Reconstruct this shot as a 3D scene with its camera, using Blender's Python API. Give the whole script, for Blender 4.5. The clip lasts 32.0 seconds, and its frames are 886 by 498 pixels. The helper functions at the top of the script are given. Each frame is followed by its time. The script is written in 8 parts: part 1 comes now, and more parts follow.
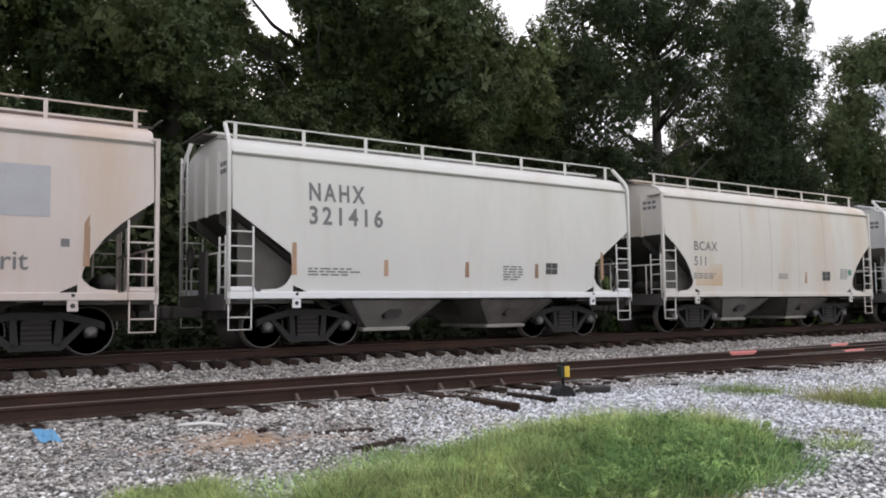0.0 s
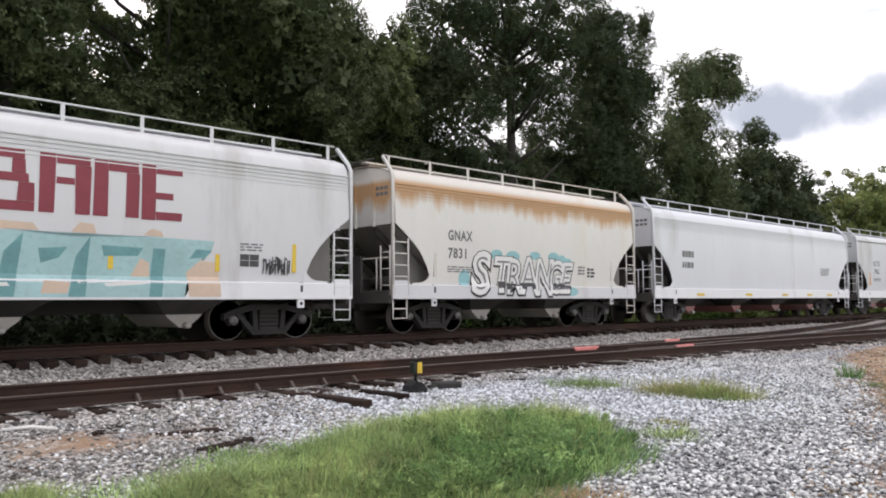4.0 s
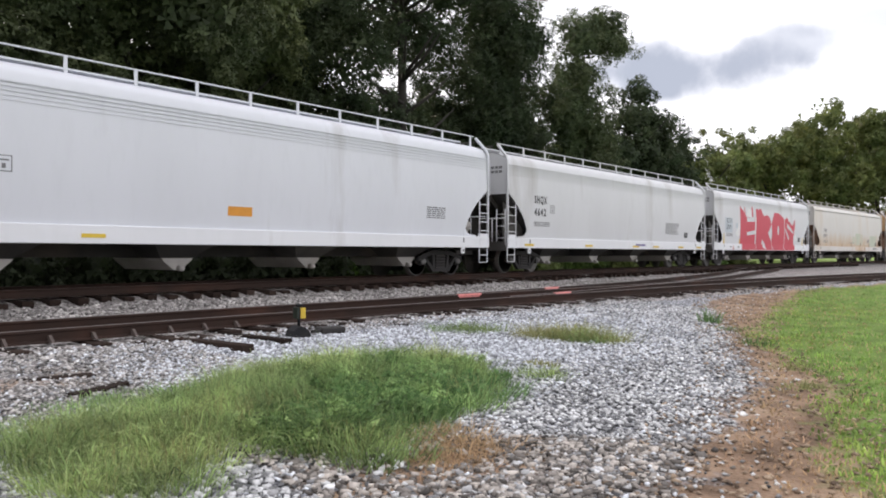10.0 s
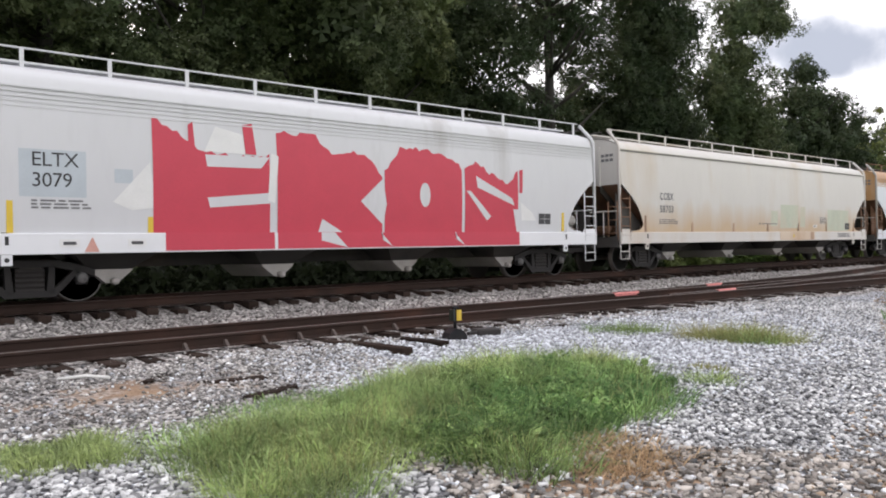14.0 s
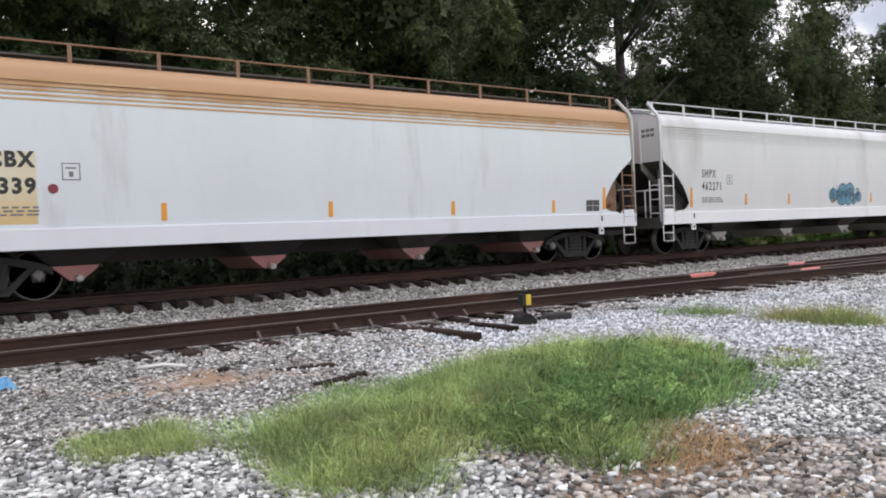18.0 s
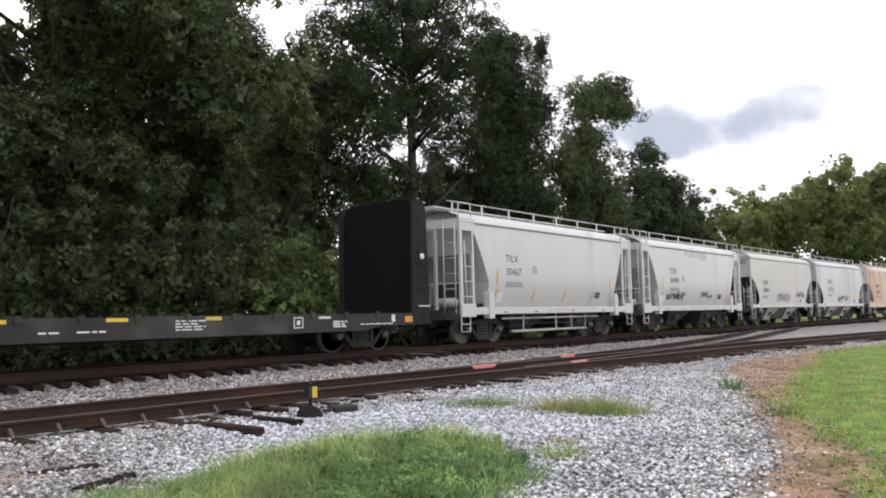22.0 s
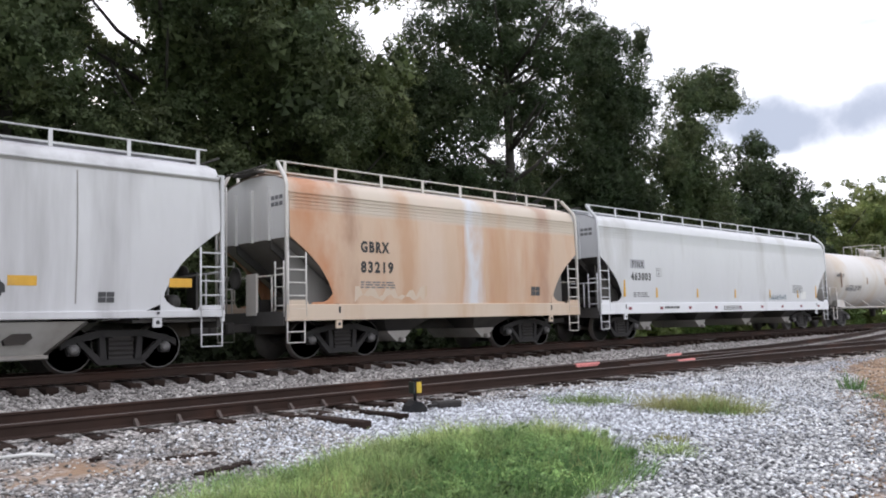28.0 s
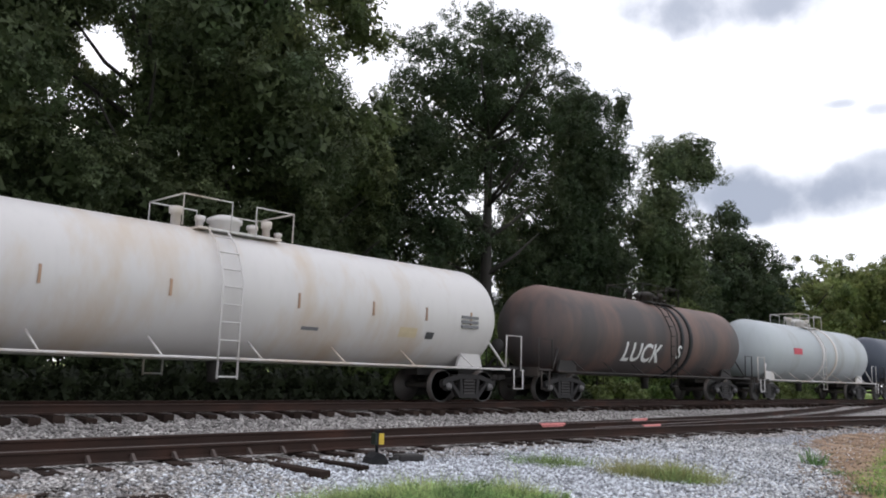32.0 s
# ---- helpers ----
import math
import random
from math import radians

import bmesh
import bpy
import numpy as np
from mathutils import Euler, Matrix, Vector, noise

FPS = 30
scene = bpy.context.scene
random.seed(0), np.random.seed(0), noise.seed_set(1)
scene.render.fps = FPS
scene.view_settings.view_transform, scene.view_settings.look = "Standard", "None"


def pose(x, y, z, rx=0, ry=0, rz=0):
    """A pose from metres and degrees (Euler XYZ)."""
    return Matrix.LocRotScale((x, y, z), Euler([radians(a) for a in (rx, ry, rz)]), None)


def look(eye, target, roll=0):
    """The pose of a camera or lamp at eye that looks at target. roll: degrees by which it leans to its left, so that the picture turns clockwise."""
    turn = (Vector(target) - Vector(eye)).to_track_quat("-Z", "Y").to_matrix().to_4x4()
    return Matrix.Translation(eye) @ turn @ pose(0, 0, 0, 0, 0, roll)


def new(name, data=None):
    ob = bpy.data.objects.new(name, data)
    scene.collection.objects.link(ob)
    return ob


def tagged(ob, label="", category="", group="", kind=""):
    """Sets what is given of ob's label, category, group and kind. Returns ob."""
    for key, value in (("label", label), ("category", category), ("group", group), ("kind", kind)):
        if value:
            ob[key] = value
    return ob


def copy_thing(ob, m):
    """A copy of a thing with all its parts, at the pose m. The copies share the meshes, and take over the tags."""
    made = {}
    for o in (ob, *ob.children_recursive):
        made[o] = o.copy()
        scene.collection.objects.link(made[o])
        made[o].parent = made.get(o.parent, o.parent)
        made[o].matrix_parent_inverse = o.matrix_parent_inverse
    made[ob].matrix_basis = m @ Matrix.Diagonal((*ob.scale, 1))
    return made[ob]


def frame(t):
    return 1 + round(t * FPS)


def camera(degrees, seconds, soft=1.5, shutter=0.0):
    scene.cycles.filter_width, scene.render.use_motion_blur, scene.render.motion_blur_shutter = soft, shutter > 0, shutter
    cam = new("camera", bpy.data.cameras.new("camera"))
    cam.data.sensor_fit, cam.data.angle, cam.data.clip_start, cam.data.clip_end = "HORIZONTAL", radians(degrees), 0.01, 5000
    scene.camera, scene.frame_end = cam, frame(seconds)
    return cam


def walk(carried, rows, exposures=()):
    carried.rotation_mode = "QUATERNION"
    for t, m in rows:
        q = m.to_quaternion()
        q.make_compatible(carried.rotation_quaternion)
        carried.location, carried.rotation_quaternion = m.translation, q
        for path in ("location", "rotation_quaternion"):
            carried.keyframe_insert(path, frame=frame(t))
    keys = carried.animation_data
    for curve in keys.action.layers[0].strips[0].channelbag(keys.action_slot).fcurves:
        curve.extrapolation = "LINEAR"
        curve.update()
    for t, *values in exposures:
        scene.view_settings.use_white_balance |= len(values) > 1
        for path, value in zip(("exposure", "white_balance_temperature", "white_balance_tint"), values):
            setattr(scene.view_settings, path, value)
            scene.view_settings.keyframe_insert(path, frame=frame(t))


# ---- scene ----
cam = camera(58.0, 32.0, soft=1.9)
# seconds, eye, yaw to the left of +y, pitch up, roll
PATH = [
    (0, -0.073, 0.058, 1.539, -34.15, 4.17, -0.69),
    (0.5, -0.091, 0.030, 1.529, -35.39, 3.76, -0.52),
    (1, -0.073, 0.017, 1.525, -37.09, 3.64, -0.78),
    (1.5, -0.096, 0.020, 1.516, -38.34, 3.60, -0.30),
    (2, -0.057, 0.046, 1.505, -37.46, 3.77, 0.34),
    (2.5, -0.074, 0.027, 1.487, -37.84, 2.98, 0.35),
    (3, -0.029, 0.055, 1.514, -39.99, 2.67, 0.48),
    (3.5, -0.028, 0.076, 1.525, -42.63, 3.41, 0.50),
    (4, -0.040, 0.060, 1.539, -44.40, 3.83, -0.39),
    (4.5, -0.025, 0.034, 1.535, -47.56, 4.10, -0.58),
    (6.5, 0.050, -0.019, 1.506, -50.54, 4.00, -0.44),
    (7, 0.057, -0.043, 1.492, -50.42, 3.74, 0.01),
    (7.5, 0.056, -0.035, 1.517, -49.89, 3.24, -0.88),
    (8, 0.039, -0.028, 1.507, -50.05, 2.87, -0.30),
    (8.5, 0.010, -0.032, 1.488, -50.15, 1.40, -0.85),
    (9, -0.111, -0.089, 1.495, -50.92, 0.28, -0.21),
    (9.5, -0.095, -0.086, 1.494, -51.65, -0.42, -0.15),
    (10, -0.066, -0.081, 1.491, -52.24, 0.20, 0.17),
    (10.5, -0.084, -0.084, 1.500, -51.24, 1.42, -0.24),
    (11, -0.109, -0.075, 1.515, -45.99, 0.56, -1.39),
    (11.5, -0.008, 0.039, 1.521, -41.25, 1.83, -2.01),
    (12, 0.031, 0.036, 1.531, -42.69, 2.08, -1.44),
    (12.5, 0.022, 0.027, 1.531, -44.68, 1.52, -1.33),
    (13, 0.011, 0.028, 1.530, -45.57, 1.09, -1.07),
    (13.5, -0.012, 0.021, 1.519, -45.03, 0.38, -1.25),
    (14, -0.029, 0.027, 1.552, -41.50, 0.09, -1.25),
    (14.5, -0.028, 0.033, 1.535, -39.33, 0.52, -1.93),
    (16.5, 0.075, 0.059, 1.552, -38.85, 0.49, -1.96),
    (17, 0.054, 0.035, 1.562, -37.86, -0.05, -1.23),
    (17.5, 0.074, 0.066, 1.558, -35.83, -1.02, -1.44),
    (18, 0.076, 0.048, 1.565, -36.29, -0.89, -2.50),
    (18.5, 0.069, 0.080, 1.547, -35.86, -0.47, -1.93),
    (19, 0.055, 0.038, 1.548, -37.30, -1.08, -0.75),
    (19.5, 0.045, 0.003, 1.531, -39.76, -0.52, -1.35),
    (20, 0.028, -0.051, 1.531, -41.85, 1.12, -1.18),
    (20.5, 0.020, -0.049, 1.523, -44.76, 1.60, -0.06),
    (21, -0.002, -0.037, 1.546, -46.22, 2.15, 0.95),
    (21.5, 0.013, -0.069, 1.587, -48.70, 3.50, 0.38),
    (22, 0.042, -0.039, 1.625, -51.33, 4.87, -1.30),
    (22.5, 0.051, 0.001, 1.640, -49.18, 5.95, -0.52),
    (23, 0.056, 0.018, 1.640, -46.95, 5.48, -0.63),
    (23.5, 0.034, 0.003, 1.645, -46.29, 5.75, -1.66),
    (24, 0.011, -0.018, 1.643, -46.44, 6.72, -1.39),
    (24.5, -0.007, -0.025, 1.631, -47.55, 6.40, -1.08),
    (25, 0.054, -0.022, 1.623, -47.49, 6.30, -1.02),
    (25.5, 0.032, -0.031, 1.584, -47.29, 6.41, -0.42),
    (27.5, 0.097, 0.016, 1.543, -44.89, 5.81, 1.25),
    (28, 0.006, -0.004, 1.544, -44.27, 5.15, -1.47),
    (28.5, -0.014, 0.010, 1.555, -41.02, 5.22, -0.84),
    (29, 0.001, 0.022, 1.565, -40.18, 5.47, -0.56),
    (29.5, -0.007, 0.008, 1.607, -41.22, 6.75, -1.12),
    (30, -0.009, 0.018, 1.625, -41.33, 6.90, -0.57),
    (30.5, -0.033, -0.026, 1.617, -42.12, 6.46, 1.44),
    (31, 0.004, -0.041, 1.581, -45.69, 7.30, 2.39),
    (31.5, 0.012, -0.037, 1.583, -45.79, 9.27, 2.10),
    (32, 0.018, -0.020, 1.557, -46.10, 8.80, 1.82),
]


def ahead(yaw, pitch):
    a, b = radians(yaw), radians(pitch)
    return Vector((-math.sin(a) * math.cos(b), math.cos(a) * math.cos(b), math.sin(b)))


walk(cam, [(t, look((x, y, z), Vector((x, y, z)) + 2 * ahead(yaw, pitch), roll)) for t, x, y, z, yaw, pitch, roll in PATH],
     exposures=[(0.0, 0.36, 6600, 10), (3.0, 0.44, 6750, 10), (4.5, 0.48, 6600, 10), (6.8, 0.20, 5850, 8), (8.0, 0.24, 5950, 8), (9.3, 0.38, 6500, 10), (11.0, 0.38, 6600, 10), (12.0, 0.50, 6650, 10), (14.0, 0.48, 6650, 10), (17.0, 0.50, 6550, 10),
                (21.0, 0.58, 6850, 11), (23.0, 0.48, 6350, 10), (27.5, 0.48, 6350, 10), (29.0, 0.58, 6300, 10), (30.0, 0.48, 6450, 10), (31.0, 0.50, 6400, 10), (32.0, 0.18, 6300, 9)])

# ---- world and sun: a low sun behind the wood, thin bright cloud over all the sky ----
SUN_AZ, SUN_EL = 22.0, 19.9
world = bpy.data.worlds.new("sky")
scene.world = world
world.use_nodes = True


def node(tree, kind, **values):
    n = tree.nodes.new(kind)
    for key, value in values.items():
        if key.startswith("i_"):
            n.inputs[key[2:].replace("_", " ")].default_value = value
        else:
            setattr(n, key, value)
    return n


def build_world():
    tree = world.node_tree
    tree.nodes.clear()
    link = tree.links.new
    out = node(tree, "ShaderNodeOutputWorld")
    back = node(tree, "ShaderNodeBackground", i_Strength=SKY)
    sky = node(tree, "ShaderNodeTexSky", sky_type="NISHITA", sun_disc=False, sun_elevation=radians(SUN_EL), sun_rotation=radians(SUN_AZ),
               air_density=1.0, dust_density=2.0, ozone_density=1.0)
    co = node(tree, "ShaderNodeTexCoord")
    noise_big = node(tree, "ShaderNodeTexNoise", i_Scale=3.0, i_Detail=5.0, i_Roughness=0.55)
    stretch = node(tree, "ShaderNodeMapping")
    stretch.inputs["Scale"].default_value = (1.0, 1.0, 2.6)
    link(co.outputs["Generated"], stretch.inputs["Vector"])
    link(stretch.outputs["Vector"], noise_big.inputs["Vector"])
    veil = node(tree, "ShaderNodeValToRGB")
    veil.color_ramp.elements[0].position, veil.color_ramp.elements[0].color = 0.30, (0.72, 0.72, 0.72, 1)
    veil.color_ramp.elements[1].position, veil.color_ramp.elements[1].color = 0.56, (1, 1, 1, 1)
    link(noise_big.outputs["Fac"], veil.inputs["Fac"])
    white = node(tree, "ShaderNodeMix", data_type="RGBA")
    white.inputs["B"].default_value = CLOUD
    link(veil.outputs["Color"], white.inputs["Factor"])
    link(sky.outputs["Color"], white.inputs["A"])
    # grey undersides of the low clouds in the west
    last = white.outputs["Result"]
    edge = node(tree, "ShaderNodeTexNoise", i_Scale=9.0, i_Detail=6.0)
    link(co.outputs["Generated"], edge.inputs["Vector"])
    for az, el, wide, high, dark in GREY_CLOUDS:
        a, e = radians(az), radians(el)
        centre = Vector((math.sin(a) * math.cos(e), math.cos(a) * math.cos(e), math.sin(e)))
        side = Vector((math.cos(a), -math.sin(a), 0))
        up = side.cross(centre)
        total = None
        for axis, size in ((side, wide), (up, high)):
            dot = node(tree, "ShaderNodeVectorMath", operation="DOT_PRODUCT")
            dot.inputs[1].default_value = axis
            link(co.outputs["Generated"], dot.inputs[0])
            shift = node(tree, "ShaderNodeMath", operation="MULTIPLY_ADD")
            shift.inputs[1].default_value, shift.inputs[2].default_value = 1 / size, -centre.dot(axis) / size
            link(dot.outputs["Value"], shift.inputs[0])
            square = node(tree, "ShaderNodeMath", operation="MULTIPLY")
            link(shift.outputs[0], square.inputs[0])
            link(shift.outputs[0], square.inputs[1])
            if total:
                add = node(tree, "ShaderNodeMath", operation="ADD")
                link(total, add.inputs[0])
                link(square.outputs[0], add.inputs[1])
                total = add.outputs[0]
            else:
                total = square.outputs[0]
        rough = node(tree, "ShaderNodeMath", operation="MULTIPLY_ADD")
        rough.inputs[1].default_value, rough.inputs[2].default_value = -6.0, 3.0
        link(edge.outputs["Fac"], rough.inputs[0])
        add = node(tree, "ShaderNodeMath", operation="ADD")
        link(total, add.inputs[0])
        link(rough.outputs[0], add.inputs[1])
        ramp = node(tree, "ShaderNodeMapRange", i_From_Min=1.6, i_From_Max=-0.2, i_To_Min=0.0, i_To_Max=dark, interpolation_type="SMOOTHSTEP")
        link(add.outputs[0], ramp.inputs["Value"])
        mix = node(tree, "ShaderNodeMix", data_type="RGBA")
        mix.inputs["B"].default_value = CLOUD_GREY
        link(ramp.outputs["Result"], mix.inputs["Factor"])
        link(last, mix.inputs["A"])
        last = mix.outputs["Result"]
    link(last, back.inputs["Color"])
    link(back.outputs["Background"], out.inputs["Surface"])


SKY = 0.12
CLOUD = (9.7, 9.6, 10.2, 1)
CLOUD_GREY = (3.4, 3.7, 4.5, 1)
GREY_CLOUDS = [(68.4, 12.5, 0.112, 0.032, 1.0), (75.4, 13.6, 0.052, 0.018, 0.6), (81.0, 14.6, 0.09, 0.014, 0.45), (64.5, 24.8, 0.15, 0.030, 0.9), (73.0, 17.9, 0.02, 0.006, 0.7), (76.0, 17.4, 0.022, 0.009, 0.7)]
build_world()
sun = new("sun", bpy.data.lights.new("sun", "SUN"))
sun.data.energy, sun.data.angle, sun.data.color = 2.5, radians(0.6), (1.0, 0.86, 0.68)
sun.matrix_world = look((0, 0, 0), -Vector((math.sin(radians(SUN_AZ)) * math.cos(radians(SUN_EL)), math.cos(radians(SUN_AZ)) * math.cos(radians(SUN_EL)), math.sin(radians(SUN_EL)))))

# ---- materials ----


def shade(name, color, rough=0.6, metal=0.0, vary=0.25, scale=2.0, stretch=(1, 1, 1), dirt=None, dirt_amount=0.0, dirt_scale=0.6, dirt_stretch=(1, 1, 1),
          top=None, bump=0.0, bump_scale=30.0, island=0.0, per_object=0.0, spec=0.5, bands=()):
    """A painted or plain surface: base colour with fine and broad variation, a second colour in stains, and stains that run down from a height."""
    m = bpy.data.materials.new(name)
    m.use_nodes = True
    tree, link = m.node_tree, m.node_tree.links.new
    bsdf = tree.nodes["Principled BSDF"]
    bsdf.inputs["Roughness"].default_value, bsdf.inputs["Metallic"].default_value = rough, metal
    bsdf.inputs["Specular IOR Level"].default_value = spec
    co = node(tree, "ShaderNodeTexCoord")

    def noise_of(size, squash, detail=4.0):
        mapping = node(tree, "ShaderNodeMapping")
        mapping.inputs["Scale"].default_value = squash
        link(co.outputs["Object"], mapping.inputs["Vector"])
        tex = node(tree, "ShaderNodeTexNoise", i_Scale=size, i_Detail=detail, i_Roughness=0.6)
        link(mapping.outputs["Vector"], tex.inputs["Vector"])
        return tex.outputs["Fac"]

    def mixed(a, b, factor):
        mix = node(tree, "ShaderNodeMix", data_type="RGBA")
        for socket, value in (("A", a), ("B", b)):
            if isinstance(value, tuple):
                mix.inputs[socket].default_value = (*value, 1)
            else:
                link(value, mix.inputs[socket])
        if isinstance(factor, float):
            mix.inputs["Factor"].default_value = factor
        else:
            link(factor, mix.inputs["Factor"])
        return mix.outputs["Result"]

    dark = tuple(c * (1 - vary) for c in color)
    col = mixed(dark, tuple(min(1.0, c * (1 + vary * 0.4)) for c in color), noise_of(scale, stretch))
    col = mixed(col, tuple(c * (1 - vary * 0.8) for c in color), node_range(tree, link, noise_of(scale * 9, stretch, 2.0), 0.5, 0.75, 0.0, 0.6))
    if dirt:
        col = mixed(col, dirt, node_range(tree, link, noise_of(dirt_scale, dirt_stretch, 6.0), 0.62 - 0.3 * dirt_amount, 0.80 - 0.25 * dirt_amount, 0.0, min(0.95, 0.5 + dirt_amount * 0.5)))
    if top:
        low, high, colour, amount, *rest = top
        drip = rest[0] if rest else 1.6 * abs(high - low)
        sep = node(tree, "ShaderNodeSeparateXYZ")
        link(co.outputs["Object"], sep.inputs[0])
        wob = node(tree, "ShaderNodeMath", operation="MULTIPLY_ADD")
        wob.inputs[1].default_value = drip
        link(noise_of(1.6, (1, 1, 0.12), 5.0), wob.inputs[0])
        link(sep.outputs["Z"], wob.inputs[2])
        shift = 0.5 * drip
        strength = node_range(tree, link, wob.outputs[0], low + shift, high + shift, 0.0, amount)
        if len(rest) > 1:
            fade = node(tree, "ShaderNodeMath", operation="MULTIPLY")
            link(strength, fade.inputs[0])
            link(node_range(tree, link, sep.outputs["Z"], rest[1], rest[1] + 0.12, 1.0, 0.15), fade.inputs[1])
            strength = fade.outputs[0]
        col = mixed(col, colour, strength)
    for centre, wide, colour, amount in bands:
        place = node(tree, "ShaderNodeSeparateXYZ")
        link(co.outputs["Object"], place.inputs[0])
        wander = node(tree, "ShaderNodeMath", operation="MULTIPLY_ADD")
        wander.inputs[1].default_value = 1.3
        link(noise_of(1.3, (1, 1, 0.22), 4.0), wander.inputs[0])
        link(place.outputs["X"], wander.inputs[2])
        offset = node(tree, "ShaderNodeMath", operation="SUBTRACT")
        offset.inputs[1].default_value = centre + 0.65
        link(wander.outputs[0], offset.inputs[0])
        size = node(tree, "ShaderNodeMath", operation="ABSOLUTE")
        link(offset.outputs[0], size.inputs[0])
        patch = node(tree, "ShaderNodeMath", operation="MULTIPLY")
        link(node_range(tree, link, size.outputs[0], wide, wide * 0.25, 0.0, amount), patch.inputs[0])
        link(node_range(tree, link, noise_of(0.9, (1, 1, 0.55), 6.0), 0.36, 0.56, 0.25, 1.0), patch.inputs[1])
        col = mixed(col, colour, patch.outputs[0])
    if island or per_object:
        info = node(tree, "ShaderNodeNewGeometry") if island else node(tree, "ShaderNodeObjectInfo")
        hsv = node(tree, "ShaderNodeHueSaturation")
        link(node_range(tree, link, info.outputs["Random Per Island" if island else "Random"], 0.0, 1.0, 1 - (island or per_object), 1 + (island or per_object)), hsv.inputs["Value"])
        link(col, hsv.inputs["Color"])
        col = hsv.outputs["Color"]
    link(col, bsdf.inputs["Base Color"])
    if bump:
        b = node(tree, "ShaderNodeBump", i_Strength=bump, i_Distance=0.02)
        link(noise_of(bump_scale, (1, 1, 1), 3.0), b.inputs["Height"])
        link(b.outputs["Normal"], bsdf.inputs["Normal"])
    return m


def node_range(tree, link, value, a, b, low, high):
    n = node(tree, "ShaderNodeMapRange", i_From_Min=a, i_From_Max=b, i_To_Min=low, i_To_Max=high)
    link(value, n.inputs["Value"])
    return n.outputs["Result"]


DARK_RUST, GRIME = (0.10, 0.045, 0.028), (0.22, 0.19, 0.16)
STEEL_DARK = shade("dark_steel", (0.026, 0.023, 0.022), 0.75, 0.0, 0.4, 3.0, dirt=(0.06, 0.045, 0.036), dirt_amount=0.45, bump=0.2)
WHEEL_STEEL = shade("wheel_steel", (0.10, 0.09, 0.085), 0.55, 0.3, 0.35, 6.0, dirt=(0.10, 0.07, 0.05), dirt_amount=0.4)
RAIL_STEEL = shade("rail_steel", (0.040, 0.025, 0.020), 0.85, 0.0, 0.35, 4.0, spec=0.2, dirt=(0.075, 0.036, 0.025), dirt_amount=0.4, bump=0.15)
BRACE_STEEL = shade("rail_brace_steel", (0.10, 0.075, 0.065), 0.7, 0.2, 0.4, 6.0)
RAIL_TOP = shade("worn_rail_head", (0.11, 0.085, 0.075), 0.5, 0.3, 0.3, 5.0)
BULKHEAD_BLACK = shade("bulkhead_black", (0.008, 0.008, 0.010), 0.85, 0.0, 0.3, 1.5, spec=0.12)
TYRE_STEEL = shade("worn_edge_highlight", (0.13, 0.125, 0.12), 0.4, 0.5, 0.3, 6.0)
BLACK_PAINT = shade("black_paint", (0.014, 0.014, 0.016), 0.65, 0.0, 0.35, 1.5, spec=0.25, dirt=(0.06, 0.055, 0.05), dirt_amount=0.25)
SILL_GREY = shade("worn_black_sill_paint", (0.040, 0.038, 0.037), 0.7, 0.0, 0.4, 1.5, (1, 1, 0.4), spec=0.25, dirt=(0.10, 0.09, 0.08), dirt_amount=0.35)
# near-black base carries the shade beneath the cars
TRUCK_STEEL = shade("shade_dark_truck_steel", (0.020, 0.018, 0.018), 0.8, 0.0, 0.35, 3.0, dirt=(0.05, 0.041, 0.037), dirt_amount=0.35, bump=0.2)
# dusty bays, their base lowered to hold the shade below the sills
BAY_MID = shade("shade_dark_dusty_bay", (0.030, 0.028, 0.027), 0.75, 0.0, 0.4, 1.6, dirt=(0.085, 0.078, 0.07), dirt_amount=0.45)
# soot-smeared white, its base also lowered for the shaded upper faces
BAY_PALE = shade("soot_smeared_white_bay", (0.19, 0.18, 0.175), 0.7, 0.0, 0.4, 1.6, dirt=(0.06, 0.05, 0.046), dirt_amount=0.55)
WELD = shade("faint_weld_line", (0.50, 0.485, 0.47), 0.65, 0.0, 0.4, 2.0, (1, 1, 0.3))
# grime of upright weld seams; under the eaves it stands for shadow
SEAM = shade("seam_grime_and_eave_shade", (0.33, 0.315, 0.305), 0.7, 0.0, 0.4, 2.0, (1, 1, 0.3))
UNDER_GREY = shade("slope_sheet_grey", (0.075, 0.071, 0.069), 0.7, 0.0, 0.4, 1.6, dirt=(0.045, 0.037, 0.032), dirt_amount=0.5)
# bay paint with the under-car shade put into its base colour
BAY_DARK = shade("shade_dark_bay_paint", (0.028, 0.026, 0.025), 0.75, 0.0, 0.4, 1.6, dirt=(0.075, 0.062, 0.054), dirt_amount=0.3)
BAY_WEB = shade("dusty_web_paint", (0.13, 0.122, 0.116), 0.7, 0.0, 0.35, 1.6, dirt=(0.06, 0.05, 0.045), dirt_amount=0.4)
WHITE_CAST = shade("pale_gate_paint", (0.38, 0.36, 0.34), 0.6, 0.0, 0.35, 3.0, dirt=GRIME, dirt_amount=0.3)
PINK_CAST = shade("red_gate_paint", (0.33, 0.14, 0.135), 0.6, 0.0, 0.3, 3.0, dirt=GRIME, dirt_amount=0.3)
PINK = shade("pink_marking_paint", (0.86, 0.30, 0.28), 0.6, 0.0, 0.3, 9.0, dirt=DARK_RUST, dirt_amount=0.2)
YELLOW = shade("yellow_paint", (0.70, 0.49, 0.05), 0.5, 0.0, 0.2, 6.0, dirt=GRIME, dirt_amount=0.15)
